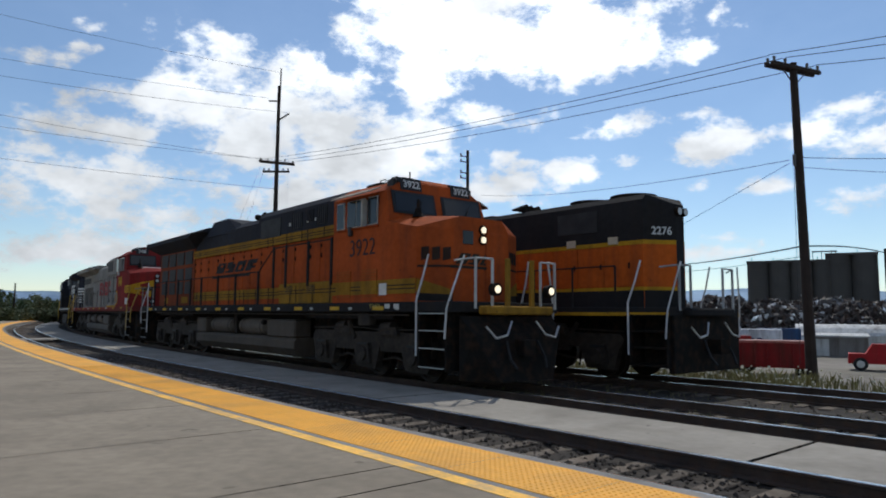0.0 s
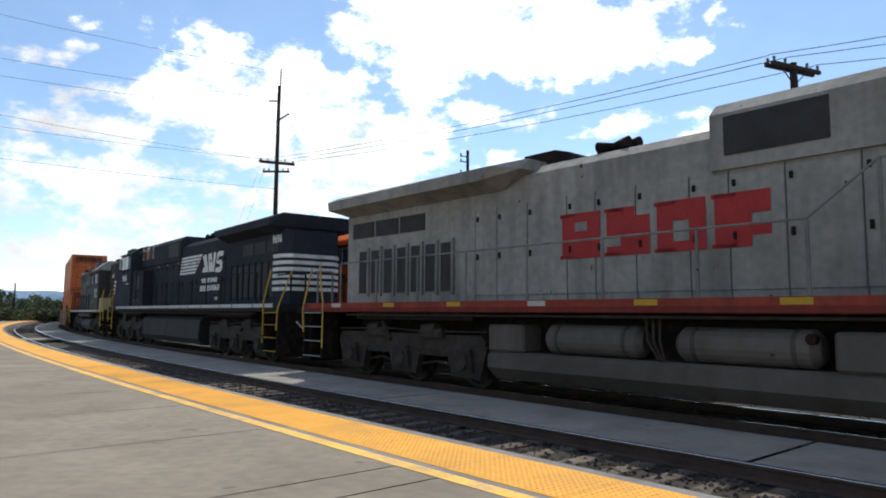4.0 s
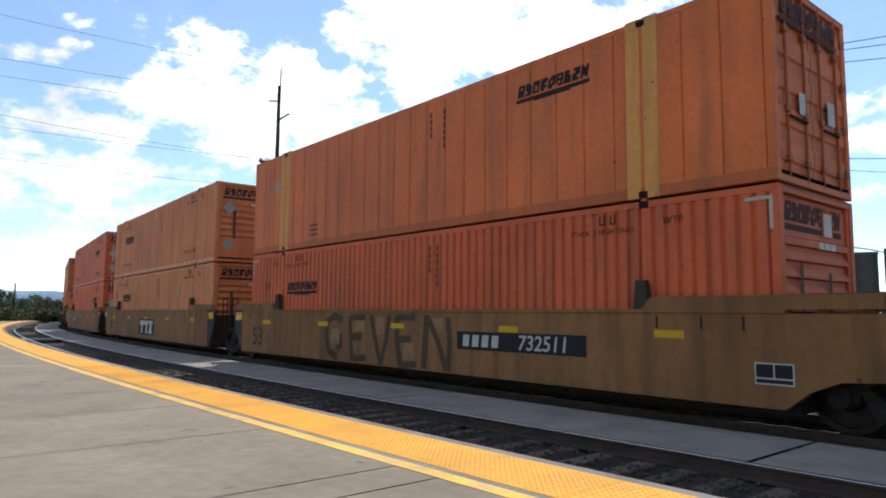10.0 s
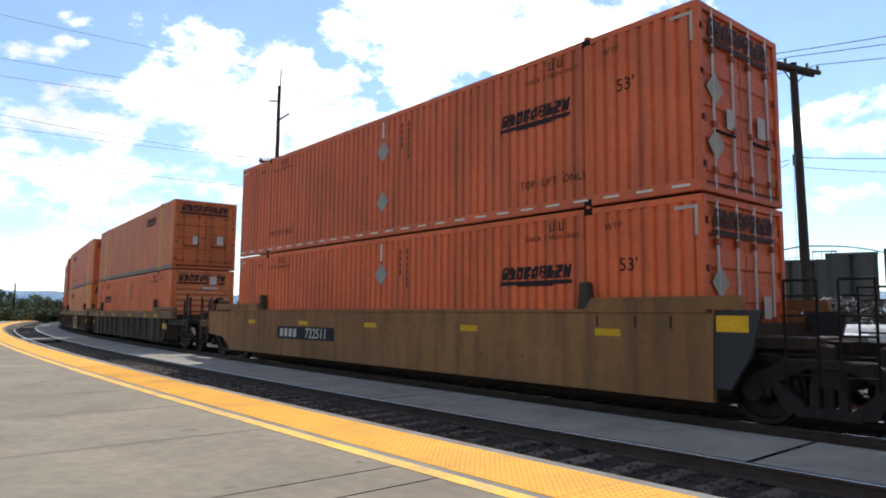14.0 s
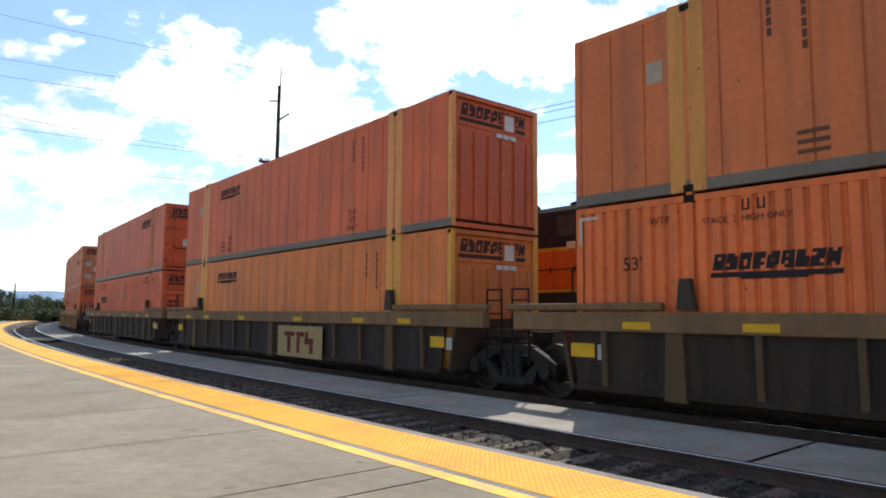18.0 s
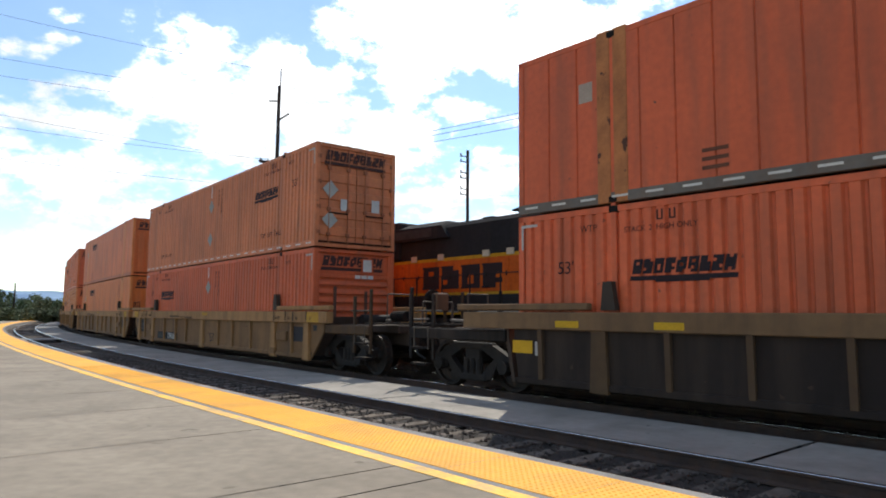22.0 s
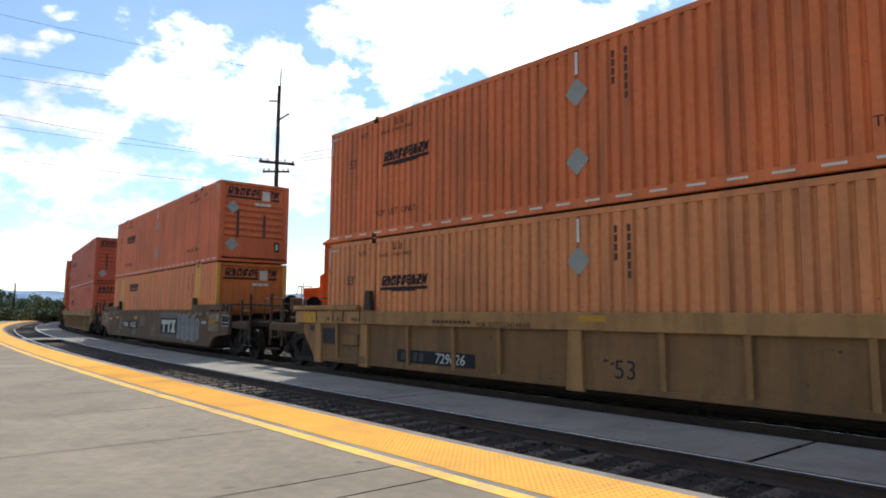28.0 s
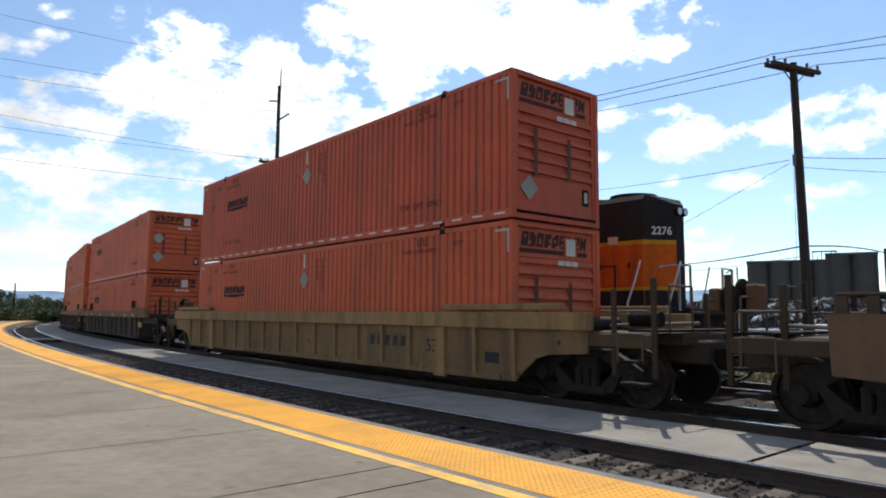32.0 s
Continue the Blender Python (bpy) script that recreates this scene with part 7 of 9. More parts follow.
        for s in (-1, 1):
            part("yellow_band", box(2.4, cb + 0.1, s * 1.331, s * 1.337, 1.75, 1.83), M_LOCO, L, color=LY)
            part("red_band", box(-10.6, cb, s * 1.531, s * 1.536, 1.62, 1.74), M_LOCO, L, color=(0.24, 0.05, 0.035))
            for rr, y, col in ((0.36, 1.503, LY), (0.29, 1.509, LSILV)):
                tip = [(6.28 + rr * math.cos(math.pi * (k / 12 - 0.5)), 2.2 + rr * math.sin(math.pi * (k / 12 - 0.5))) for k in range(13)]
                lo, hi = sorted((s * y, s * (y + 0.005)))
                part("silver_tab", prism([(cb, 2.2 - rr)] + tip + [(cb, 2.2 + rr)], lo, hi), M_LOCO, L, "rounded end of the silver field", color=col)
            part("rust_stain", hull([(6.2 + 0.13 * math.cos(a), s * yy, 2.2 + 0.2 * math.sin(a)) for a in (0, 1, 2, 3, 4, 5) for yy in (1.515, 1.518)]), M_LOCO, L, color=(0.42, 0.24, 0.06))
            rim = [(8.62 + 0.2 * math.cos(math.pi * (0.5 + k / 8)), 2.585 + 0.185 * math.sin(math.pi * (0.5 + k / 8))) for k in range(9)]
            for grow, y, col, nm in ((0.02, 1.502, BLACK, "band_outline"), (0.0, 1.507, LY, "yellow_nose_band")):
                lo, hi = sorted((s * y, s * (y + 0.004)))
                part(nm, prism([(x - grow, 2.585 + (z - 2.585) * (1 + grow * 5)) for x, z in rim] + [(bev, 2.40 - grow), (bev, 2.77 + grow)], lo, hi), M_LOCO, L, "yellow band across the nose" if nm[0] == "y" else "", color=col)
            for z in (2.53, 2.63):
                part("band_line", box(8.5, bev, s * 1.512, s * 1.515, z, z + 0.018), M_LOCO, L, color=BLACK)
            part("step_face", hull([(9.40, s * 1.555, 0.36), (9.5, s * 1.555, 0.36), (9.34, s * 1.555, 1.5), (9.52, s * 1.555, 1.5), (9.40, s * 1.545, 0.36), (9.52, s * 1.545, 1.5)]), M_LOCO, L, "pale painted stile of the steps", color=(0.42, 0.4, 0.36))
            part("step_backing", box(9.53, 10.37, s * 1.062, s * 1.07, 0.4, 1.5), M_LOCO, L, "grey painted step backing", color=(0.2, 0.19, 0.17))
            part("cab_seam", box(6.25, 8.35, s * 1.501, s * 1.506, 2.60, 2.62), M_LOCO, L, color=(0.1, 0.012, 0.01))
        bevel_plate("nose_band", 0.0, 0.55, (2.40, 2.77), (2.30, 2.92), LY, "yellow band widening round the nose")
        bevel_plate("nose_band", 0.55, 1.0, (2.30, 2.92), (2.18, 3.0), LY)
        bevel_plate("nose_field", 0.45, 0.8, (2.68, 2.8), (2.68, 2.92), LR, out=0.011)
        bevel_plate("nose_field", 0.45, 0.8, (2.36, 2.48), (2.26, 2.48), LR, out=0.011)
        bevel_plate("nose_letter_bar", 0.5, 0.95, (2.5, 2.66), (2.5, 2.66), (0.06, 0.035, 0.02), "dark lettering-like bar", out=0.012)
        mark("road_number", text_mesh(number, 0.60, bold=0.012), 7.13, yc, 3.0, (0.55, 0.33, 0.02), "yellow road number on the cab side")
        for bm in letter_blocks(4, 0.95, 0.80, 0.0, serif=True):
            mark("railway_mark", bm, -0.83, yh, 2.87, (0.30, 0.035, 0.035), "red block shapes")
        for x in (8.82, 9.22):
            mark("placard", bars([(-0.19, 0.19, -0.15, 0.15)], 1.0), x, side * 1.51, 2.0, (0.55, 0.55, 0.53), "white panel")
        for x, z in ((4.85, 3.72), (4.8, 3.5), (5.5, 3.55)):
            mark("sticker", bars([(-0.07, 0.07, -0.06, 0.06)], 1.0), x, side * 1.024, z, (0.5, 0.5, 0.48))
        for i in range(9):
            mark("sill_reflector", bars([(-0.2, 0.2, -0.045, 0.045)], 1.0), -9.3 + i * 2.15, side * 1.54, 1.68, (0.42, 0.25, 0.03) if i % 3 else (0.42, 0.40, 0.36))
        # pale red panel painting in the sunlit nose top
        part("nose_top_panel", hull([(x, sd * y, z + e) for sd in (-1, 1) for x, y, z in ((cw + 0.35, 0.9, 3.722), (bev - 0.05, 0.86, zt + 0.02)) for e in (0.006, 0.02)]), M_LOCO, L, "pale panel standing for sun glare on the nose top", color=(0.5, 0.36, 0.34))
    else:
        for s in (-1, 1):
            x = -10.5
            for ln in (1.5, 1.7, 1.15, 1.9, 1.45, 0.9, 1.7, 2.3, 2.1, 2.5, 1.25, 0.9):
                if x + ln < 10.3:
                    part("sill_stripe", box(x, x + ln - 0.07, s * 1.531, s * 1.536, 1.64, 1.75), M_MARK, L, "white stripe along the sill", color=(0.45, 0.45, 0.43))
                x += ln
        mark("road_number", text_mesh(number, 0.42, bold=0.012), 7.36, yc, 3.11, WHITE, "white road number on the cab side")
        mark("model_mark", text_mesh("D9-40CW", 0.12), 6.77, yc, 2.84, WHITE, "small white model lettering")
        # striped flag, horse-head-like block and two plain blocks of the railway's mark; then two rows of notched blocks
        X0 = 0.21
        for i in range(6):
            z = 3.01 + i * 0.125
            k = z - 3.01
            bm = bmesh.new()
            hull([(x, zz, t) for t in (-0.002, 0.002) for x, zz in ((0.3 * k, 0.0), (1.93 + 1.2 * k, 0.0), (1.93 + 1.2 * (k + 0.085), 0.085), (0.3 * (k + 0.085), 0.085))], bm)
            mark("flag_stripe", bm, X0, yh, z, WHITE, "white flag stripe")
        for poly in (((2.78, 3.0), (2.86, 3.14), (3.02, 3.22), (3.1, 3.12), (3.3, 3.0)), ((2.8, 3.62), (3.1, 3.68), (3.2, 3.30), (3.3, 3.0), (3.12, 3.12), (2.98, 3.34)), ((3.1, 3.68), (3.22, 3.66), (3.46, 3.0), (3.3, 3.0), (3.2, 3.3))):
            bm = bmesh.new()
            f = bm.faces.new([bm.verts.new((x, z - 3.3, 0.0)) for x, z in poly])
            mark("railway_mark", bm, X0, yh + side * 0.001, 3.3, WHITE, "white leaning shape")
        for poly in (((3.52, 3.0), (3.42, 3.66), (3.78, 3.7), (3.92, 3.24), (3.76, 3.0)), ((3.78, 3.0), (3.96, 3.3), (4.02, 3.70), (4.28, 3.68), (4.1, 2.98)),
                     ((4.3, 3.3), (4.38, 3.62), (4.55, 3.71), (5.04, 3.69), (4.98, 3.52), (4.6, 3.52), (4.56, 3.4)), ((4.3, 3.3), (4.56, 3.4), (4.86, 3.38), (4.96, 3.24), (4.72, 3.22)), ((4.72, 3.22), (4.96, 3.24), (4.92, 3.04), (4.72, 2.94), (4.22, 2.95), (4.26, 3.12), (4.66, 3.12))):
            bm = bmesh.new()
            bm.faces.new([bm.verts.new((x, z - 3.3, 0.0)) for x, z in poly])
            mark("railway_mark", bm, X0, yh + side * 0.001, 3.3, WHITE, "white curved block")
        for row, (x0, x1, n) in enumerate(((2.70, 4.52, 7), (2.60, 4.72, 8))):
            w = (x1 - x0) / n
            for bm in letter_blocks(n, w, 0.205, 0.25):
                mark("name_block", bm, X0 - (x0 + x1) / 2, yh, 2.70 - row * 0.305, WHITE)
        mark("placard", bars([(-0.15, 0.15, -0.055, 0.055)], 1.0), -4.22, yh, 2.0, (0.42, 0.42, 0.4), "small white placard")
        for i in range(6):
            z = 2.15 + i * 0.2
            part("end_stripe", hull([(-9.15, s * 0.97, z + e) for s in (-1, 1) for e in (0, 0.11)] + [(hr, s * 0.97, z + e) for s in (-1, 1) for e in (0, 0.11)] + [(hr - 0.265, s * 0.71, z + e) for s in (-1, 1) for e in (0, 0.11)]), M_LOCO, L, "white stripe round the hood end", color=WHITE)
        for i in range(5):
            z = 2.16 + i * 0.2
            x0 = 9.5 - 0.085 * i
            for s in (-1, 1):
                lo, hi = sorted((s * 1.502, s * 1.508))
                if x0 < bev:
                    part("nose_stripe", prism([(x0, z), (bev + 0.02, z), (bev + 0.02, z + 0.12), (x0 - 0.045, z + 0.12)], lo, hi), M_LOCO, L, "white stripe round the nose", color=WHITE)
            bevel_plate("nose_stripe", 0.0, 1.0, (z, z + 0.12), (z, z + 0.12), WHITE)
        mark("hood_number", text_mesh(number, 0.34, bold=0.012), -9.42, side * 0.975, 3.72, WHITE, "white road number on the hood end")
    return L


def switcher_base(L, he, front, sz, zs, zr, hoodc, topc, side, rc, grab, tread, material):
    """What both road switchers share: frame, trucks, end gear, fans, headlights."""
    part("frame_sill", box(-8.6, 8.6, -1.5, 1.5, sz - 0.2, sz, bevel=0.015), M_LOCO, L, color=BLACK)
    part("underframe", box(-7.5, 7.5, -0.65, 0.65, 1.0, sz - 0.2), M_UNDER, L)
    part("lower_hood", section([(-0.88, sz), (-0.88, zs), (0.88, zs), (0.88, sz)], he, front), material, L, color=hoodc)
    for s in (-1, 1):
        walkway_rails(L, [-7.2 + i * 1.26 for i in range(8)], s, 1.46, sz, sz + 0.95, BLACK)
        step_well(L, 8.1, 1, s, grab, tread)
        step_well(L, -8.1, -1, s, grab, tread)
    for x in (-5.15, 5.15):
        loco_truck(L, x, 2, 2.74, 0.51, 4.2)
    for x in (he + 0.85, he + 2.15):
        f = part("radiator_fan", cyl((x, 0, zr - 0.06), (x, 0, zr + 0.14), 0.58, 22), M_UNDER, L, "round roof fan housing")
        part("fan_grille", cyl((x, 0, zr + 0.14), (x, 0, zr + 0.15), 0.52, 22), M_GRILLE, f)
    end_gear(L, 8.85, 1, rc, False)
    end_gear(L, 8.85, -1, rc, False)


def headlight_pair(L, x, z, sgn):
    for y in (-0.13, 0.13):
        h = part("headlight", cyl((x, y, z), (x + sgn * 0.09, y, z), 0.1, 14), M_UNDER, L, "round headlight")
        part("lens", cyl((x + sgn * 0.09, y, z), (x + sgn * 0.1, y, z), 0.085, 14), M_LENS, h)


def horn_cluster(L, x, y, z):
    hn = part("horn", cyl((x, y, z), (x, y, z + 0.12), 0.05, 8), M_UNDER, L, "cluster of air horns")
    for k in (-0.25, 0.0, 0.25):
        part("bell", cyl((x + 0.2, y + k, z + 0.17), (x - 0.3 - 0.2 * abs(k), y + k, z + 0.17), 0.035, 10, r2=0.11), M_UNDER, hn)


def black_switcher(label, number):
    """A worn four-axle road switcher with a high short hood; its cab towards +x, the seen side at -y."""
    L = thing("locomotive", label, "locomotive", "locomotives of the train")
    he, sz, c0, c1, zs = -8.0, 1.60, 3.73, 5.76, 3.30
    cabc, topc, blue = (0.058, 0.054, 0.05), (0.036, 0.034, 0.034), (0.034, 0.040, 0.062)
    gold = (0.5, 0.36, 0.05)
    switcher_base(L, he, c0, sz, zs, 4.40, GPB, topc, -1, BLACK, gold, (0.36, 0.24, 0.04), M_GP)
    part("upper_hood", section([(-0.88, zs), (-0.88, 4.2), (-0.62, 4.40), (0.62, 4.40), (0.88, 4.2), (0.88, zs)], he, c0), M_GP, L, color=GPB)
    part("hood_end", hull([(he + 0.01, s * y, z) for s in (-1, 1) for y, z in ((0.88, sz), (0.88, 4.2), (0.62, 4.40))] + [(he - 0.2, s * 0.6, z) for s in (-1, 1) for z in (sz, 4.1)]), M_GP, L, color=topc)
    part("filter_housing", hull([(x, s * y, z) for s in (-1, 1) for x, y, z in ((-3.4, 0.9, 3.9), (-0.2, 0.9, 3.9), (-3.4, 1.0, 4.1), (0.1, 1.0, 4.05), (-3.3, 0.94, 4.42), (0.1, 0.94, 4.36), (-3.2, 0.6, 4.52), (0.1, 0.6, 4.48))]), M_GP, L, "raised air filter housing", color=topc)
    part("blower_box", box(0.46, 1.66, -1.0, 1.0, 3.3, 4.72, bevel=0.04), M_GP, L, "square blower housing", color=(0.05, 0.05, 0.053))
    part("intake_box", box(1.66, c0, -0.99, 0.99, 3.2, 4.52, bevel=0.03), M_GP, L, color=topc)
    for s in (-1, 1):
        y = s * 0.885
        part("radiator_grille", box(-7.88, -5.05, y, y + s * 0.02, 3.60, 4.14), M_GRILLE, L, "dark radiator screen")
        for k in range(9):
            part("grille_bar", box(-7.7 + k * 0.3, -7.66 + k * 0.3, y + s * 0.02, y + s * 0.03, 3.60, 4.14), M_GP, L, color=topc)
        part("filter_grille", box(-2.9, -0.4, s * 1.0, s * 1.012, 4.06, 4.34), M_GRILLE, L, "dark filter screen")
        part("blower_grille", box(1.75, 3.55, s * 0.99, s * 1.005, 3.62, 4.45), M_GRILLE, L, "dark intake screen")
        part("fan_duct", box(1.7, 2.9, s * 0.88, s * 1.02, 1.62, 2.6, bevel=0.06), M_GP, L, color=GPB)
        for i in range(12):
            x = -7.75 + i * 0.77
            d = part("hood_door", box(x + 0.008, x + 0.762, y, y + s * 0.016, 1.76, 3.36, bevel=0.005), M_GP, L, color=(0.045, 0.047, 0.058) if i in (4, 5, 6, 9) else (0.072, 0.068, 0.064) if i in (2, 8, 11) else GPB)
            part("latch", box(x + 0.06, x + 0.1, y + s * 0.016, y + s * 0.04, 2.5, 2.64), M_UNDER, d)
            part("latch", box(x + 0.6, x + 0.64, y + s * 0.016, y + s * 0.04, 3.1, 3.22), M_UNDER, d)
        for x0, x1 in ((4.27, 4.73), (4.77, 5.22)):
            cab_window(L, x0, x1, s * 1.5, 3.14, 3.70, (0.03, 0.03, 0.03), edge=0.03)
        part("window_bar", box(4.735, 4.765, s * 1.53, s * 1.55, 3.12, 3.72), M_CHROME, L, "pale window bar")
        for x in (4.08, 5.25):
            part("wind_deflector", box(x, x + 0.14, s * 1.5, s * 1.6, 3.14, 3.70, bevel=0.01), M_CHROME if x > 5 else M_GLASS, L, "upright wind deflector")
            part("deflector_clip", box(x, x + 0.14, s * 1.6, s * 1.606, 3.14, 3.24), M_MARK, L, color=(0.5, 0.5, 0.5))
        part("window_awning", box(4.0, 5.5, s * 1.5, s * 1.6, 3.76, 3.80), M_LOCO, L, color=cabc)
        part("air_pipe", cyl((-3.7, s * 1.28, 1.29), (1.7, s * 1.28, 1.29), 0.13, 14), M_CAR, L, "long grey air reservoir under the sill", color=(0.075, 0.068, 0.062))
    part("cab", section([(-1.5, sz), (-1.5, 3.96), (1.5, 3.96), (1.5, sz)], c0, c1), M_GP, L, "square cab", color=cabc)
    part("cab_roof", section([(-1.6, 3.90), (-1.58, 3.99), (-1.0, 4.46), (1.0, 4.46), (1.58, 3.99), (1.6, 3.90)], c0 - 0.06, c1 + 0.08), M_LOCO, L, "pale eaved cab roof", color=(0.34, 0.32, 0.28))
    part("roof_hatch", box(4.7, 5.7, -0.5, 0.3, 4.46, 4.62, bevel=0.02), M_UNDER, L, "dark roof hatch")
    part("short_hood", section([(-0.9, sz), (-0.9, 4.22), (-0.62, 4.42), (0.62, 4.42), (0.9, 4.22), (0.9, sz)], c1, 7.3), M_GP, L, "high short hood", color=cabc)
    part("nose_end", hull([(7.29, s * y, z) for s in (-1, 1) for y, z in ((0.9, sz), (0.9, 4.22), (0.62, 4.42))] + [(7.52, s * 0.6, z) for s in (-1, 1) for z in (sz, 4.2)]), M_GP, L, color=cabc)
    part("roof_grab", tube([(6.2, -0.4, 4.42), (6.2, -0.4, 4.52), (6.9, -0.4, 4.52), (6.9, -0.4, 4.42)], 0.014), M_UNDER, L)
    tb = part("toolbox", box(5.78, 7.15, -1.42, -0.92, sz, 2.26, bevel=0.02), M_CAR, L, "cream toolbox with rust runs", color=(0.45, 0.38, 0.22))
    for x, w, h in ((6.55, 0.1, 0.42), (6.72, 0.13, 0.5), (6.1, 0.06, 0.2)):
        part("rust_run", hull([(x + dx, y, z) for dx, z in ((0, 2.2), (w, 2.2), (w * 0.3, 2.2 - h), (w * 0.8, 2.2 - h)) for y in (-1.426, -1.421)]), M_CAR, tb, "brown rust run", color=(0.10, 0.045, 0.015))
    for z in (2.1, 2.16):
        part("vent_slot", box(5.95, 6.12, -1.426, -1.421, z, z + 0.02), M_MARK, tb, color=(0.06, 0.045, 0.03))
    part("battery_box", hull([(x, y, z) for x in (3.12, c0) for y, z in ((-0.9, sz), (-1.38, sz), (-1.38, 2.24), (-1.3, 2.34), (-0.9, 2.34))]), M_GP, L, "rounded battery box", color=(0.05, 0.05, 0.05))
    part("fuel_tank", section([(-1.1, 1.0), (-1.32, 0.84), (-1.34, 0.62), (-1.15, 0.36), (-0.8, 0.30), (0.8, 0.30), (1.15, 0.36), (1.34, 0.62), (1.32, 0.84), (1.1, 1.0)], -2.82, 1.5), M_CAR, L, "rounded fuel tank", color=(0.075, 0.068, 0.06))
    part("tank_hanger", box(-2.6, 1.3, -0.7, 0.7, 1.0, 1.4), M_UNDER, L)
    part("exhaust_pipe", box(-0.1, 0.4, -0.3, 0.3, 4.38, 4.54, bevel=0.03), M_UNDER, L)
    horn_cluster(L, -7.6, -0.3, 4.40)
    headlight_pair(L, he - 0.2, 3.9, -1)
    headlight_pair(L, 7.52, 4.0, 1)

    def mark(name, me, x, y, z, col, lab=""):
        return part(name, me, M_MARK, L, lab, col, side_pose(x, y, z, -1))
    x = -8.3
    for ln in (1.9, 0.9, 1.25, 1.3, 1.45, 1.5, 1.6, 1.3, 2.6, 1.7, 0.9):
        if x + ln < 8.4:
            part("sill_stripe", box(x, x + ln - 0.08, -1.507, -1.501, 1.48, 1.59), M_MARK, L, "white stripe along the sill", color=(0.45, 0.45, 0.43) if x < 5 else (0.4, 0.27, 0.12))
        x += ln
    mark("road_number", text_mesh(number, 0.44, bold=0.012, narrow=1.08), 4.77, -1.507, 2.65, WHITE, "white road number on the cab side")
    mark("model_mark", text_mesh("GP38-2", 0.12), 5.38, -1.507, 2.39, WHITE, "small white model lettering")
    for k, (w, x, z) in enumerate((("V", 4.53, 2.39), ("R", 4.75, 2.41), ("L", 4.98, 2.38))):
        mark("painted_letter", text_mesh(w, 0.25, shear=(0.1, -0.1, 0.15)[k], narrow=1.15), x, -1.507, z, WHITE, "white hand-painted letter")
    mark("emblem", bars([(-0.1, 0.1, -0.1, 0.1)], 1.0), 5.54, -1.507, 2.66, (0.012, 0.012, 0.012), "black square emblem")
    mark("emblem_ring", lathe([(-0.002, 0.05), (-0.002, 0.07), (0.002, 0.07), (0.002, 0.05)], 14), 5.54, -1.511, 2.67, (0.3, 0.3, 0.29))
    mark("warning_sign", bars([(-0.2, 0.2, -0.1, 0.1)], 1.0), 2.97, -1.022, 3.22, (0.4, 0.03, 0.03), "red warning sign")
    for dz in (-0.04, 0.03):
        mark("writing_bar", bars([(-0.14, 0.14, -0.015, 0.015)], 1.0), 2.97, -1.026, 3.22 + dz, (0.5, 0.4, 0.38))
    mark("sticker", bars([(-0.05, 0.05, -0.06, 0.06)], 1.0), 2.97, -1.022, 3.02, (0.5, 0.35, 0.04))
    part("brace", tube([(3.3, -1.05, 3.3), (2.85, -1.12, 2.5)], 0.012), M_UNDER, L)
    nb = part("number_board", box(6.6, 7.25, -0.93, -0.72, 3.42, 3.66, bevel=0.03), M_MARK, L, "pale number board", color=(0.6, 0.6, 0.58))
    part("digits", text_mesh(number, 0.23, bold=0.006), M_MARK, nb, color=(0.02, 0.02, 0.02), at=side_pose(6.92, -0.934, 3.54, -1))
    nb = part("number_board", box(7.5, 7.54, -0.56, 0.0, 3.42, 3.66, bevel=0.01), M_MARK, L, "pale number board", color=(0.6, 0.6, 0.58))
    part("digits", text_mesh(number, 0.2, bold=0.006), M_MARK, nb, color=(0.02, 0.02, 0.02), at=pose(7.545, -0.28, 3.54, 90, 0, 90))
    part("chevron", slant(-0.26, -0.14, -0.16, 0.16, -0.6, slant(-0.06, 0.06, -0.16, 0.16, 0.6)), M_MARK, L, "white painted chevron", WHITE, pose(7.53, -0.1, 3.1, 90, 0, 90))
    for k, (x0, x1, z0, z1, y, col) in enumerate(((-3.2, 0.44, 3.03, 3.86, 0.905, blue), (0.48, 1.5, 2.5, 3.5, 1.002, blue), (-3.1, -0.7, 2.55, 3.0, 0.905, (0.05, 0.052, 0.06)), (-5.9, -5.2, 1.9, 2.3, 0.905, (0.11, 0.105, 0.10)), (-1.0, -0.4, 1.9, 2.4, 0.905, (0.12, 0.115, 0.11)), (-4.5, -3.8, 2.0, 2.5, 0.905, (0.02, 0.022, 0.03)), (0.6, 1.5, 1.75, 2.4, 0.905, (0.016, 0.016, 0.018)), (1.75, 2.7, 2.7, 3.3, 1.003, (0.09, 0.086, 0.08)))):
        part("paint_patch", box(x0, x1, -y - 0.002 - 0.0005 * k, -y, z0, z1), M_GP, L, "overpainted panel", color=col)
    for k, (z0, z1, w) in enumerate(((3.4, 4.1, 0.22), (2.6, 3.2, 0.16), (2.9, 3.7, 0.3))):
        part("paint_patch", hull([(6.0 + 0.35 * k + dx, y, z) for dx, z in ((0, z0), (w, z0 + 0.1), (w * 1.5, (z0 + z1) / 2), (0.05, z1), (w, z1 - 0.1)) for y in (-0.904 - 0.001 * k, -0.9)]), M_GP, L, "dark overpainted blotch", color=(0.02, 0.019, 0.018))
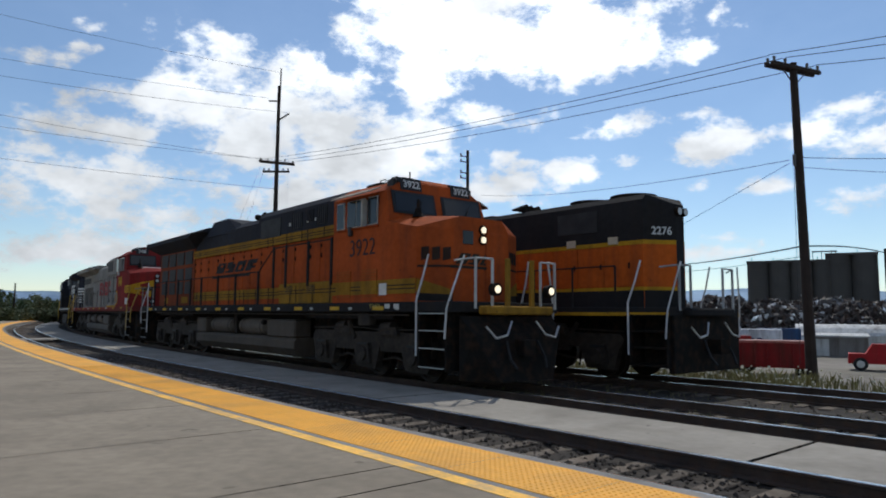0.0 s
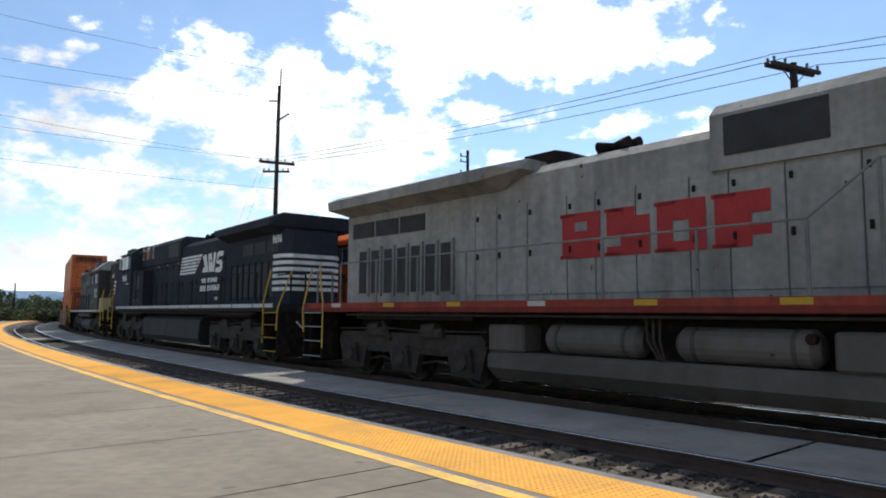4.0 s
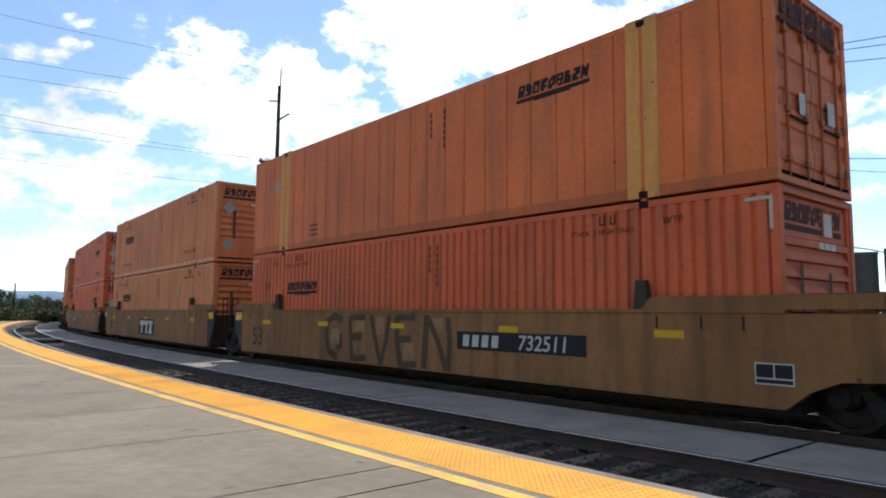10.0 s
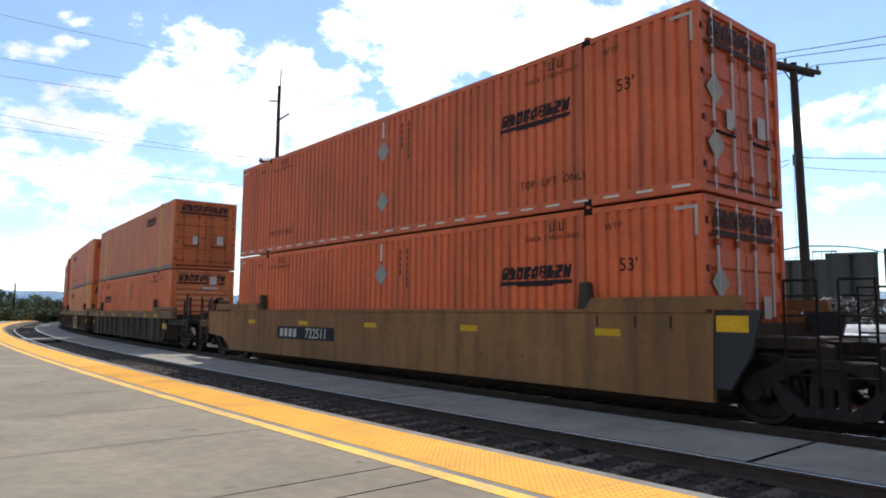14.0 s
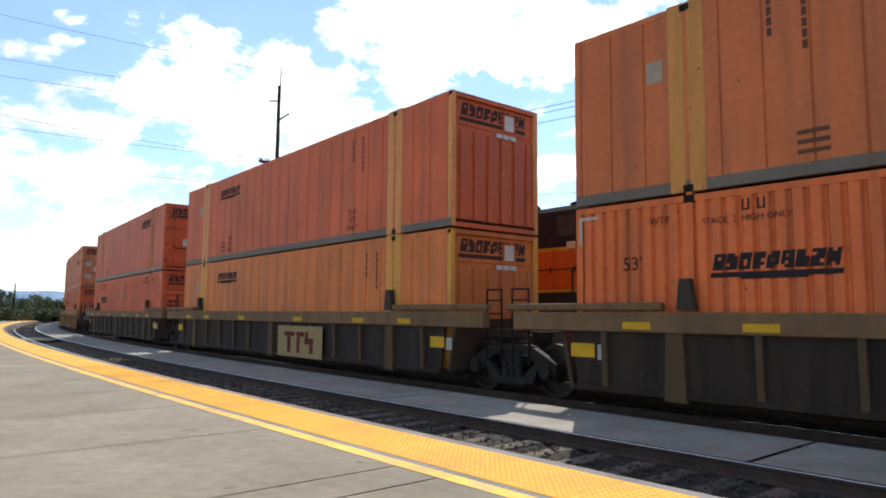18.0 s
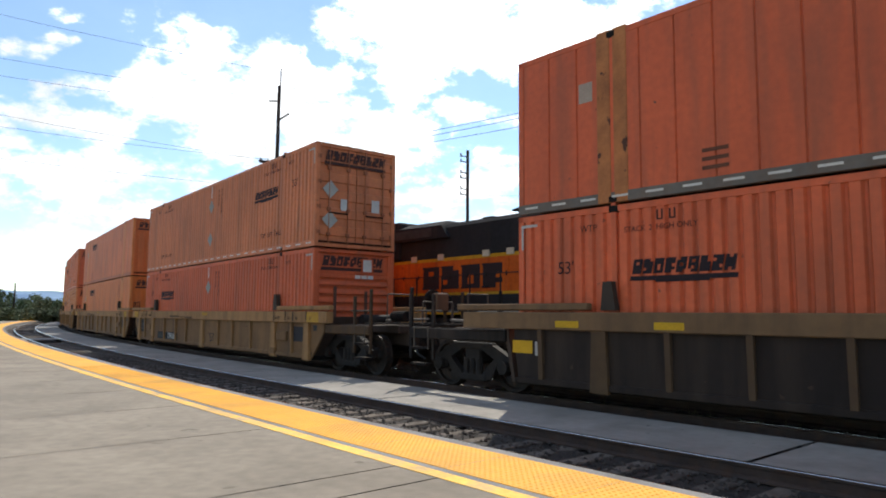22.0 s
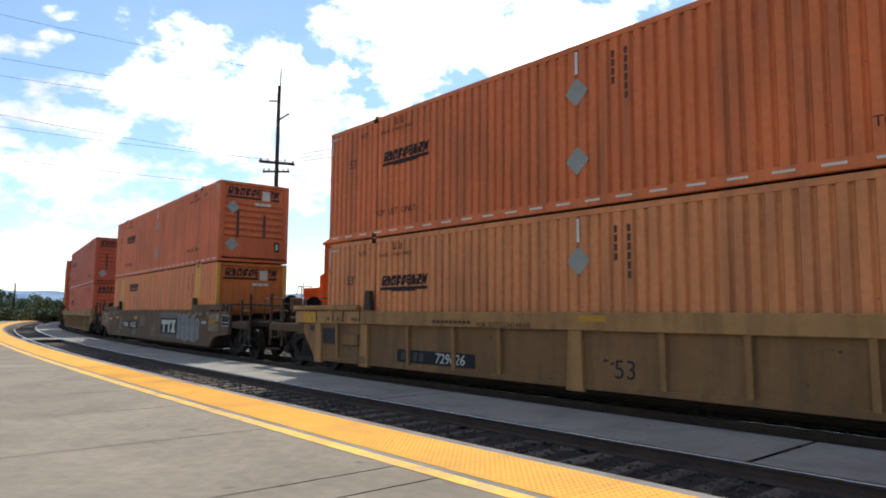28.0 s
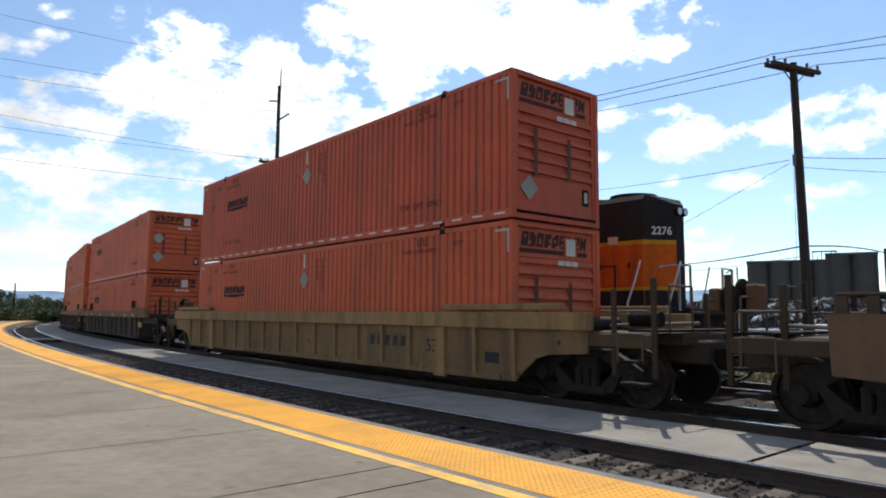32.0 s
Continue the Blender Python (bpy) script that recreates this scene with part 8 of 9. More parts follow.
    for x, z, w, h, col in ((-7.1, 2.95, 0.12, 0.2, gold), (-5.5, 3.18, 0.2, 0.11, gold), (-3.75, 3.4, 0.22, 0.11, gold), (-4.75, 3.52, 0.16, 0.09, WHITE), (-4.25, 3.52, 0.14, 0.09, WHITE), (-4.3, 2.1, 0.16, 0.07, WHITE), (-3.75, 2.62, 0.16, 0.07, WHITE), (-3.7, 2.08, 0.14, 0.07, WHITE), (-1.1, 2.15, 0.18, 0.07, WHITE), (-2.9, 4.0, 0.16, 0.12, (0.45, 0.2, 0.16)), (1.1, 3.86, 0.16, 0.1, (0.4, 0.1, 0.09)), (1.2, 2.75, 0.2, 0.14, (0.42, 0.3, 0.3))):
        mark("sticker", bars([(-w / 2, w / 2, -h / 2, h / 2)], 1.0), x, -1.008 if x > 0.4 or z > 3.95 else -0.912, z, col)
    return L


def orange_switcher(label, number, side):
    """The parked four-axle road switcher, its low nose and cab towards +x."""
    L = thing("locomotive", label, "locomotive")
    he, sz, zs, zc, zr, yr, ed, ey = -7.58, 1.68, 3.2, 4.22, 4.36, 0.74, 0.42, 0.17
    cabc = (0.56, 0.10, 0.015)
    switcher_base(L, he, 3.5, sz, zs, 4.34, LO, BLACK, side, (0.35, 0.35, 0.35), (0.6, 0.6, 0.6), None, M_LOCO)
    part("upper_hood", section([(-0.88, zs), (-0.88, zc), (-yr, zr), (yr, zr), (0.88, zc), (0.88, zs)], he, 3.5), M_LOCO, L, color=BLACK)
    part("hood_end", hull([(he + 0.01, s * y, z) for s in (-1, 1) for y, z in ((0.88, sz), (0.88, zc), (yr, zr))] + [(he - ed, s * ey, z) for s in (-1, 1) for z in (sz, zc - 0.1)]), M_LOCO, L, color=BLACK)
    part("filter_housing", hull([(x, s * y, z) for s in (-1, 1) for x, y, z in ((-0.6, 1.02, 3.9), (2.9, 1.02, 3.9), (-0.3, 1.02, 4.3), (2.9, 1.02, 4.36), (-0.1, 0.6, 4.5), (2.9, 0.6, 4.54))]), M_LOCO, L, "raised air filter housing", color=BLACK)
    part("blower_box", box(2.0, 3.5, -1.0, 1.0, 3.3, 4.62, bevel=0.06), M_LOCO, L, color=BLACK)
    for s in (-1, 1):
        y = s * 0.885
        part("radiator_grille", box(he + 1.3, -5.0, y, y + s * 0.02, 3.55, 4.08), M_GRILLE, L, "dark radiator screen")
        part("filter_grille", box(0.2, 2.3, s * 1.02, s * 1.035, 3.98, 4.26), M_GRILLE, L)
        part("blower_grille", box(2.2, 3.4, s * 1.0, s * 1.02, 3.6, 4.4), M_GRILLE, L)
        for i in range(13):
            x = he + 0.3 + i * 0.82
            d = part("hood_door", box(x, x + 0.8, y, y + s * 0.016, 2.18, 3.14, bevel=0.005), M_LOCO, L, color=LO)
            part("latch", box(x + 0.06, x + 0.1, y + s * 0.016, y + s * 0.04, 2.6, 2.74), M_UNDER, d)
        cab_window(L, 4.2, 4.8, s * 1.5, 3.3, 3.86, (0.2, 0.2, 0.2))
        cab_window(L, 4.88, 5.5, s * 1.5, 3.3, 3.86, (0.2, 0.2, 0.2))
        part("sun_shade", box(3.9, 5.8, s * 1.5, s * 1.72, 3.98, 4.0), M_LOCO, L, color=cabc)
        part("yellow_stripe", box(he, 3.5, s * 0.881, s * 0.893, 3.16, 3.26), M_LOCO, L, "yellow stripe along the hood", color=LY)
        part("yellow_stripe", box(he, 3.5, s * 0.881, s * 0.893, 2.08, 2.16), M_LOCO, L, "yellow stripe along the hood", color=LY)
        part("black_band", box(he, 3.5, s * 0.881, s * 0.89, sz, 2.08), M_LOCO, L, color=BLACK)
        part("yellow_stripe", box(-8.6, 8.6, s * 1.501, s * 1.507, 1.48, 1.56), M_LOCO, L, color=LY)
    part("cab", section([(-1.5, sz), (-1.5, 4.15), (1.5, 4.15), (1.5, sz)], 3.5, 6.2), M_LOCO, L, "square cab", color=cabc)
    part("cab_roof", section([(-1.56, 4.12), (-1.54, 4.2), (-1.0, 4.55), (1.0, 4.55), (1.54, 4.2), (1.56, 4.12)], 3.42, 6.28), M_LOCO, L, "eaved cab roof", color=cabc)
    part("short_hood", section([(-0.9, sz), (-0.9, 3.0), (-0.62, 3.2), (0.62, 3.2), (0.9, 3.0), (0.9, sz)], 6.2, 7.6), M_LOCO, L, "low nose", color=cabc)
    part("nose_end", hull([(7.59, s * y, z) for s in (-1, 1) for y, z in ((0.9, sz), (0.9, 3.0), (0.62, 3.2))] + [(7.8, s * 0.6, z) for s in (-1, 1) for z in (sz, 2.95)]), M_LOCO, L, color=LO)
    for y in (-0.9, 0.9):
        w = part("window_frame", box(6.2, 6.22, y - 0.45, y + 0.45, 3.3, 4.05), M_BLACK, L)
        part("pane", box(6.22, 6.228, y - 0.4, y + 0.4, 3.35, 4.0), M_GLASS, w)
    part("toolbox", box(6.15, 8.0, side * 0.92, side * 1.42, sz, 2.5, bevel=0.02), M_CAR, L, color=LO)
    part("battery_box", box(2.3, 3.5, side * 0.9, side * 1.35, sz, 2.45, bevel=0.05), M_LOCO, L, color=LO)
    part("fuel_tank", section([(-1.25, 1.1), (-1.35, 0.75), (-1.15, 0.42), (-0.8, 0.34), (0.8, 0.34), (1.15, 0.42), (1.35, 0.75), (1.25, 1.1), (0.8, 1.3), (-0.8, 1.3)], -2.7, 1.6), M_CAR, L, "rounded fuel tank", color=(0.075, 0.068, 0.06))
    part("air_reservoir", cyl((-3.6, side * 1.2, 1.3), (1.6, side * 1.2, 1.3), 0.16, 14), M_TRUCK, L)
    part("exhaust_pipe", box(-1.9, -1.4, -0.3, 0.3, 4.3, 4.5, bevel=0.03), M_UNDER, L)
    part("roof_hatch", box(4.6, 5.4, -0.4, 0.4, 4.55, 4.68, bevel=0.02), M_UNDER, L)
    horn_cluster(L, -3.2, 0.3, 4.34)
    headlight_pair(L, he - ed, 3.95, -1)
    headlight_pair(L, 7.8, 2.85, 1)
    for z0, z1, col, nm in ((2.16, 3.16, LO, "end_orange"), (3.16, 3.26, LY, "end_stripe"), (2.08, 2.16, LY, "end_stripe")):
        for sd in (-1, 1):
            part(nm, hull([(he + 0.005, sd * 0.893, z) for z in (z0, z1)] + [(he - ed - 0.008, sd * (ey + 0.008), z) for z in (z0, z1)] + [(he + 0.02, sd * 0.86, z) for z in (z0, z1)] + [(he - ed + 0.02, sd * (ey - 0.04), z) for z in (z0, z1)]), M_LOCO, L, color=col)
    for bm in letter_blocks(4, 0.95, 0.72, 0.0, serif=True):
        part("railway_mark", bm, M_MARK, L, "dark block shapes", (0.03, 0.02, 0.02), side_pose(-1.17, side * 0.91, 2.63, side))
    nx, ny = ed / math.hypot(ed, 0.88 - ey), (0.88 - ey) / math.hypot(ed, 0.88 - ey)
    part("hood_number", text_mesh(number, 0.26, bold=0.005), M_MARK, L, "white road number on the angled hood end", WHITE, pose(he - ed * 0.56 - ny * 0.012, side * (0.88 - (0.88 - ey) * 0.56 + nx * 0.012), 3.47, 90, 0, 180 + side * math.degrees(math.atan2(ny, nx))))
    part("road_number", text_mesh(number, 0.5, bold=0.008), M_MARK, L, "dark road number on the cab side", (0.05, 0.02, 0.02), side_pose(5.0, side * 1.507, 2.75, side))
    for x in (-6.9, -5.6, -3.4, -2.4, -0.3, 1.1):
        part("lifting_lug", box(x, x + 0.28, side * 0.9, side * 0.93, 3.2, 3.38), M_MARK, L, color=(0.5, 0.42, 0.3))
    return L


ROLLING.append((ge_loco("orange and black freight locomotive with yellow bands and lit headlights", "3922", "pumpkin", -1), 15.47, 6.7, False, 0.0))
ROLLING.append((ge_loco("silver and red freight locomotive with a yellow nose band", "748", "silver", -1), 38.68, 6.7, False, 0.0))
ROLLING.append((ge_loco("black freight locomotive with white stripes, running hood first", "9696", "black", 1), 61.85, 6.7, True, 0.0))
ROLLING.append((black_switcher("worn black road-switcher locomotive with a high short hood", "5119"), 82.28, 5.15, False, 0.0))
PARKED = orange_switcher("parked orange and black road-switcher locomotive on the siding", "2276", 1)
PARKED.matrix_basis = on_track(11.5, 5.15, True, TRACKS["track_3"])

# ---------------------------------------------------------------- poles and wires
M_POLE = mat("weathered_pole", (0.036, 0.025, 0.020), rough=0.9, var=0.25, scale=2.0, dirt=(0.03, 0.025, 0.02), dirty=0.5, streak=True, bump=0.5, bscale=30.0)
M_WIRE = mat("wire", (0.03, 0.03, 0.032), rough=0.7, var=0.1, bump=0.0)
M_INSUL = mat("insulator", (0.10, 0.09, 0.085), rough=0.3, var=0.2)


def pole_shaft(x, y, z0, z1, r0, r1, dx=0.0):
    bm = bmesh.new()
    n = 7
    rings = []
    for i in range(n):
        t = i / (n - 1)
        r = r0 + (r1 - r0) * t
        rings.append([bm.verts.new((dx * t + r * math.cos(k * math.pi / 5) * (1 + 0.04 * noise.noise((k, i, x))), r * math.sin(k * math.pi / 5), z0 + (z1 - z0) * t)) for k in range(10)])
    for a, c in zip(rings, rings[1:]):
        for k in range(10):
            bm.faces.new((a[k], a[(k + 1) % 10], c[(k + 1) % 10], c[k]))
    bm.faces.new(rings[-1])
    return bm


def crossarm(parent, z, ln, ang, pins=(), off=(0, 0), tilt=0.0):
    a = part("crossarm", box(-ln / 2, ln / 2, -0.06, 0.06, -0.07, 0.07, bevel=0.01), M_POLE, parent, at=pose(off[0], off[1], z, 0, tilt, ang))
    for q in pins:
        part("insulator", cyl((q, 0, 0.06), (q, 0, 0.24), 0.035, 8, r2=0.055), M_INSUL, a)
    return a


def wire(a, b, sag=0.5, r=0.014, name="overhead_wire", parent=None):
    pts = []
    for i in range(13):
        t = i / 12
        p = Vector(a).lerp(Vector(b), t)
        p.z -= sag * 4 * t * (1 - t)
        pts.append(p)
    cu = bmesh.new()
    rings = [[cu.verts.new(p + Vector((0, r * math.cos(k * 2.0944), r * math.sin(k * 2.0944)))) for k in range(3)] for p in pts]
    for q0, q1 in zip(rings, rings[1:]):
        for k in range(3):
            cu.faces.new((q0[k], q0[(k + 1) % 3], q1[(k + 1) % 3], q1[k]))
    ob = part(name, cu, M_WIRE)
    return tagged(ob, "thin dark overhead wire strung between poles", "wire", "overhead wires")


near = thing("utility_pole", "leaning brown wooden pole with a double crossarm", "utility pole", "utility poles", pose(12.66, 23.4, -0.42))
part("shaft", pole_shaft(0, 0, -0.3, 10.95, 0.19, 0.125, -0.2), M_POLE, near)
for _k in (-0.13, 0.13):
    crossarm(near, 10.74 + (0.0 if _k < 0 else 0.0), 2.45, 24, (-1.1, -0.55, 0.55, 1.1) if _k < 0 else (-1.1, 1.1), (-0.2 - 0.42 * _k, 0.9 * _k))
for _s in (-1, 1):
    part("arm_brace", cyl((-0.2, -0.05, 10.1), (-0.2 + _s * 0.55, -0.05 + _s * 0.24, 10.68), 0.02, 6), M_POLE, near)
part("hardware", cyl((-0.35, -0.1, 7.2), (-0.35, -0.1, 7.6), 0.06, 8), M_INSUL, near)
part("ground_wire", tube([(-0.42, -0.2, 7.5), (-0.5, -0.2, 0.3)], 0.009), M_WIRE, near)

tall = thing("utility_pole", "tall dark wooden pole with side arms and two crossarms", "utility pole", "utility poles", pose(-12.18, 48.49, -0.42))
part("shaft", pole_shaft(0, 0, -0.3, 18.6, 0.21, 0.12), M_POLE, tall)
part("top_pin", cyl((0.08, 0, 17.5), (0.1, 0, 19.95), 0.05, 8), M_POLE, tall)
part("side_arm", cyl((0, 0, 17.45), (-0.75, 0.1, 17.5), 0.06, 8), M_POLE, tall)
part("side_arm", cyl((0, 0, 16.0), (0.75, 0.1, 16.55), 0.06, 8), M_POLE, tall)
crossarm(tall, 12.83, 2.5, 14, (-1.15, -0.6, 0.6, 1.15), (0, -0.15), 2.0)
crossarm(tall, 12.83, 2.5, 14, (-1.15, 1.15), (0, 0.15), 2.0)
crossarm(tall, 12.15, 1.9, 14, (-0.85, -0.5, 0.5, 0.85), (0, -0.15), -3.0)
for _x in (-1.15, -0.8, 0.9):
    wire((-12.18 + _x, 48.4, 12.2), (-12.18 + _x * 2.4 - 1.2, 47.4, 3.0), 0.0, 0.016)

slim = thing("utility_pole", "slim dark pole with short brackets and insulators", "utility pole", "utility poles", pose(2.17, 59.96, -0.42))
part("shaft", pole_shaft(0, 0, -0.3, 16.7, 0.19, 0.13), M_POLE, slim)
for _z in (16.1, 15.6, 14.6, 14.1, 13.1, 12.6):
    part("bracket", cyl((0, 0, _z), (-0.65, 0, _z + 0.12), 0.05, 7), M_POLE, slim)
    part("insulator", cyl((-0.62, 0, _z + 0.02), (-0.62, 0, _z + 0.34), 0.06, 8), M_INSUL, slim)
far_pole = thing("utility_pole", "thin distant pole above the trees", "utility pole", "utility poles", pose(-67.0, 106.0, -0.42))
part("shaft", pole_shaft(0, 0, -0.3, 6.3, 0.14, 0.1), M_POLE, far_pole)

for _a, _b in (((-13.2, 48.2, 12.6), (11.3, 22.75, 10.55)), ((-12.0, 48.5, 12.6), (11.9, 23.0, 10.55)), ((-11.1, 48.76, 12.55), (13.4, 23.7, 10.55))):
    wire(_a, _b, 0.35, 0.016)
for _a, _b in (((11.3, 22.75, 10.58), (29.0, 18.5, 13.2)), ((12.0, 23.0, 10.58), (30.0, 19.0, 12.9)), ((13.4, 23.7, 10.58), (31.0, 19.6, 12.3))):
    wire(_a, _b, 0.3, 0.016)
for _a, _b, _sg in (((-12.1, 48.5, 19.2), (-27.3, 39.85, 19.86), 0.3), ((-12.8, 48.35, 17.2), (-27.16, 39.94, 17.13), 0.3), ((-11.6, 48.6, 16.2), (-27.11, 39.97, 16.08), 0.35), ((-13.2, 48.2, 12.6), (-26.99, 40.06, 13.63), 0.3), ((-11.1, 48.7, 12.55), (-26.95, 40.08, 12.94), 0.35), ((-12.1, 48.5, 10.47), (-26.85, 40.15, 10.86), 0.2)):
    _d = Vector(_b) - Vector(_a)
    wire(_a, tuple(Vector(_a) + _d * 1.6), _sg, 0.013)
wire((12.2, 23.4, 7.0), (3.3, 59.9, 12.2), 0.5, 0.013)
wire((12.3, 23.4, 7.1), (24.0, 28.0, 8.4), 0.1, 0.013)
wire((12.5, 23.4, 6.75), (24.0, 28.0, 7.6), 0.1, 0.011)
wire((12.2, 23.4, 6.9), (9.6, 30.5, 4.9), 0.0, 0.011)
wire((12.5, 23.45, 3.95), (14.0, 50.0, 5.2), 0.25, 0.03)
wire((12.6, 23.45, 3.95), (22.0, 33.0, 4.6), -0.15, 0.03)
wire((12.5, 23.45, 3.6), (13.5, 50.0, 4.6), 0.2, 0.012)

# ---------------------------------------------------------------- verge, yard and what stands there
M_GRASS = mat("dry_weeds", (0.21, 0.19, 0.075), rough=0.9, var=0.35, scale=0.6, fine=0.3, fscale=4.0, bump=0.0)
M_FLOWER = mat("pale_flowers", (0.55, 0.54, 0.42), rough=0.8, var=0.1, bump=0.0)


def verge():
    """Weeds with pale flower heads along the far side of the siding."""
    rng = random.Random(21)
    vs, fs, fv, ff = [], [], [], []
    for _ in range(15000):
        s, o = rng.uniform(-26, 30), -7.0 - 7.5 * rng.random() ** 1.2
        x, y, _a = on_line(s, o)
        dens = noise.noise((x * 0.35, y * 0.35, 1.0))
        if dens < -0.25:
            continue
        h = rng.uniform(0.12, 0.42) * (1.0 + 0.9 * max(0, dens))
        a, ln, w = rng.uniform(0, 6.28), rng.uniform(0.0, 0.3) * h, rng.uniform(0.01, 0.022)
        z0 = -0.42 - 0.11 * max(0.0, -9.0 - o)
        b = len(vs)
        c, q = math.cos(a), math.sin(a)
        vs += [(x - q * w, y + c * w, z0), (x + q * w, y - c * w, z0), (x + c * ln + q * w * 0.6, y + q * ln - c * w * 0.6, z0 + h * 0.7), (x + c * ln * 2, y + q * ln * 2, z0 + h)]
        fs += [(b, b + 1, b + 2), (b, b + 2, b + 3)]
        if rng.random() < 0.13:
            k = len(fv)
            X, Y, Z, r = x + c * ln * 2, y + q * ln * 2, z0 + h + 0.02, rng.uniform(0.025, 0.05)
            fv += [(X + r, Y, Z), (X, Y + r, Z), (X - r, Y, Z), (X, Y - r, Z), (X, Y, Z + r * 0.7), (X, Y, Z - r * 0.7)]
            for m, n_ in ((0, 1), (1, 2), (2, 3), (3, 0)):
                ff += [(k + m, k + n_, k + 4), (k + n_, k + m, k + 5)]
    for nm, v, f, m, lab in (("weeds", vs, fs, M_GRASS, "dry yellow-green weeds on the verge"), ("flower_heads", fv, ff, M_FLOWER, "pale flower heads among the weeds")):
        me = bpy.data.meshes.new(nm)
        me.from_pydata(v, [], f)
        me.materials.append(m)
        tagged(new(nm, me), lab, "weeds", kind="stuff")
    # spindly weeds between the rails
    vs, fs = [], []
    for _ in range(900):
        s, o = rng.uniform(-6, 14), rng.choice((rng.uniform(-0.6, 0.6), rng.uniform(-3.4, -1.0)))
        x, y, _a = on_line(s, o)
        b, h = len(vs), rng.uniform(0.04, 0.15)
        vs += [(x - 0.006, y, -0.19), (x + 0.006, y, -0.19), (x + rng.uniform(-0.05, 0.05), y, -0.19 + h)]
        fs.append((b, b + 1, b + 2))
    me = bpy.data.meshes.new("rail_weeds")
    me.from_pydata(vs, [], fs)
    me.materials.append(M_GRASS)
    tagged(new("rail_weeds", me), "sparse dry weeds between the rails", "weeds", kind="stuff")


verge()
M_SILO = mat("silo_concrete", (0.070, 0.066, 0.062), rough=0.9, var=0.12, scale=0.08, dirt=(0.045, 0.042, 0.04), dirty=0.6, streak=False, bump=0.1)


def silo_block(x, y, n, h, r, ang, label):
    t = thing("grain_silo", label, "silo", "grain elevator", pose(x, y, -1.3, 0, 0, ang))
    for i in range(n):
        part("silo", cyl((i * r * 1.9, 0, 0), (i * r * 1.9, 0, h), r, 24), M_SILO, t, "grey concrete cylinder")
    part("roof_slab", box(-r, (n - 1) * r * 1.9 + r, -r * 0.9, r * 0.9, h, h + 0.7), M_SILO, t)
    for i in range(n):
        part("roof_post", cyl((i * r * 1.9 - r * 0.5, -r * 0.7, h + 0.7), (i * r * 1.9 - r * 0.5, -r * 0.7, h + 1.6), 0.12, 6), M_SILO, t)
    return t


silo_block(97.5, 208.5, 4, 19.3, 3.1, -27, "row of dark grey concrete grain silos")
silo_block(116.6, 198.5, 2, 21.0, 3.4, -30, "taller pair of dark grey concrete silos")
silo_block(129.5, 191.0, 5, 21.8, 3.6, -33, "tall row of dark grey concrete silos")
_sh = thing("conveyor_bridge", "thin steel conveyor frame on the silo roof", "conveyor", "", pose(114.0, 199.5, 19.0, 0, 0, -27))
part("deck", box(-4, 2.5, -0.8, 0.8, 2.0, 2.3), M_SILO, _sh)
for _x in (-3.8, -1.5, 2.2):
    part("leg", box(_x - 0.1, _x + 0.1, -0.1, 0.1, -0.8, 2.0), M_SILO, _sh)

M_SCRAP = bpy.data.materials.new("scrap_metal")
M_SCRAP.use_nodes = True
_n, _l = M_SCRAP.node_tree.nodes, M_SCRAP.node_tree.links
_g, _r = _n.new("ShaderNodeNewGeometry"), _n.new("ShaderNodeValToRGB")
for _p, _c in ((0.0, (0.05, 0.035, 0.03)), (0.35, (0.075, 0.046, 0.034)), (0.6, (0.06, 0.056, 0.055)), (0.88, (0.10, 0.085, 0.078)), (1.0, (0.36, 0.36, 0.37))):
    _e = _r.color_ramp.elements.new(_p)
    _e.color = (*_c, 1)
_l.new(_g.outputs["Random Per Island"], _r.inputs["Fac"])
_l.new(_r.outputs["Color"], _n["Principled BSDF"].inputs["Base Color"])
_n["Principled BSDF"].inputs["Roughness"].default_value = 0.75
_n["Principled BSDF"].inputs["Metallic"].default_value = 0.1


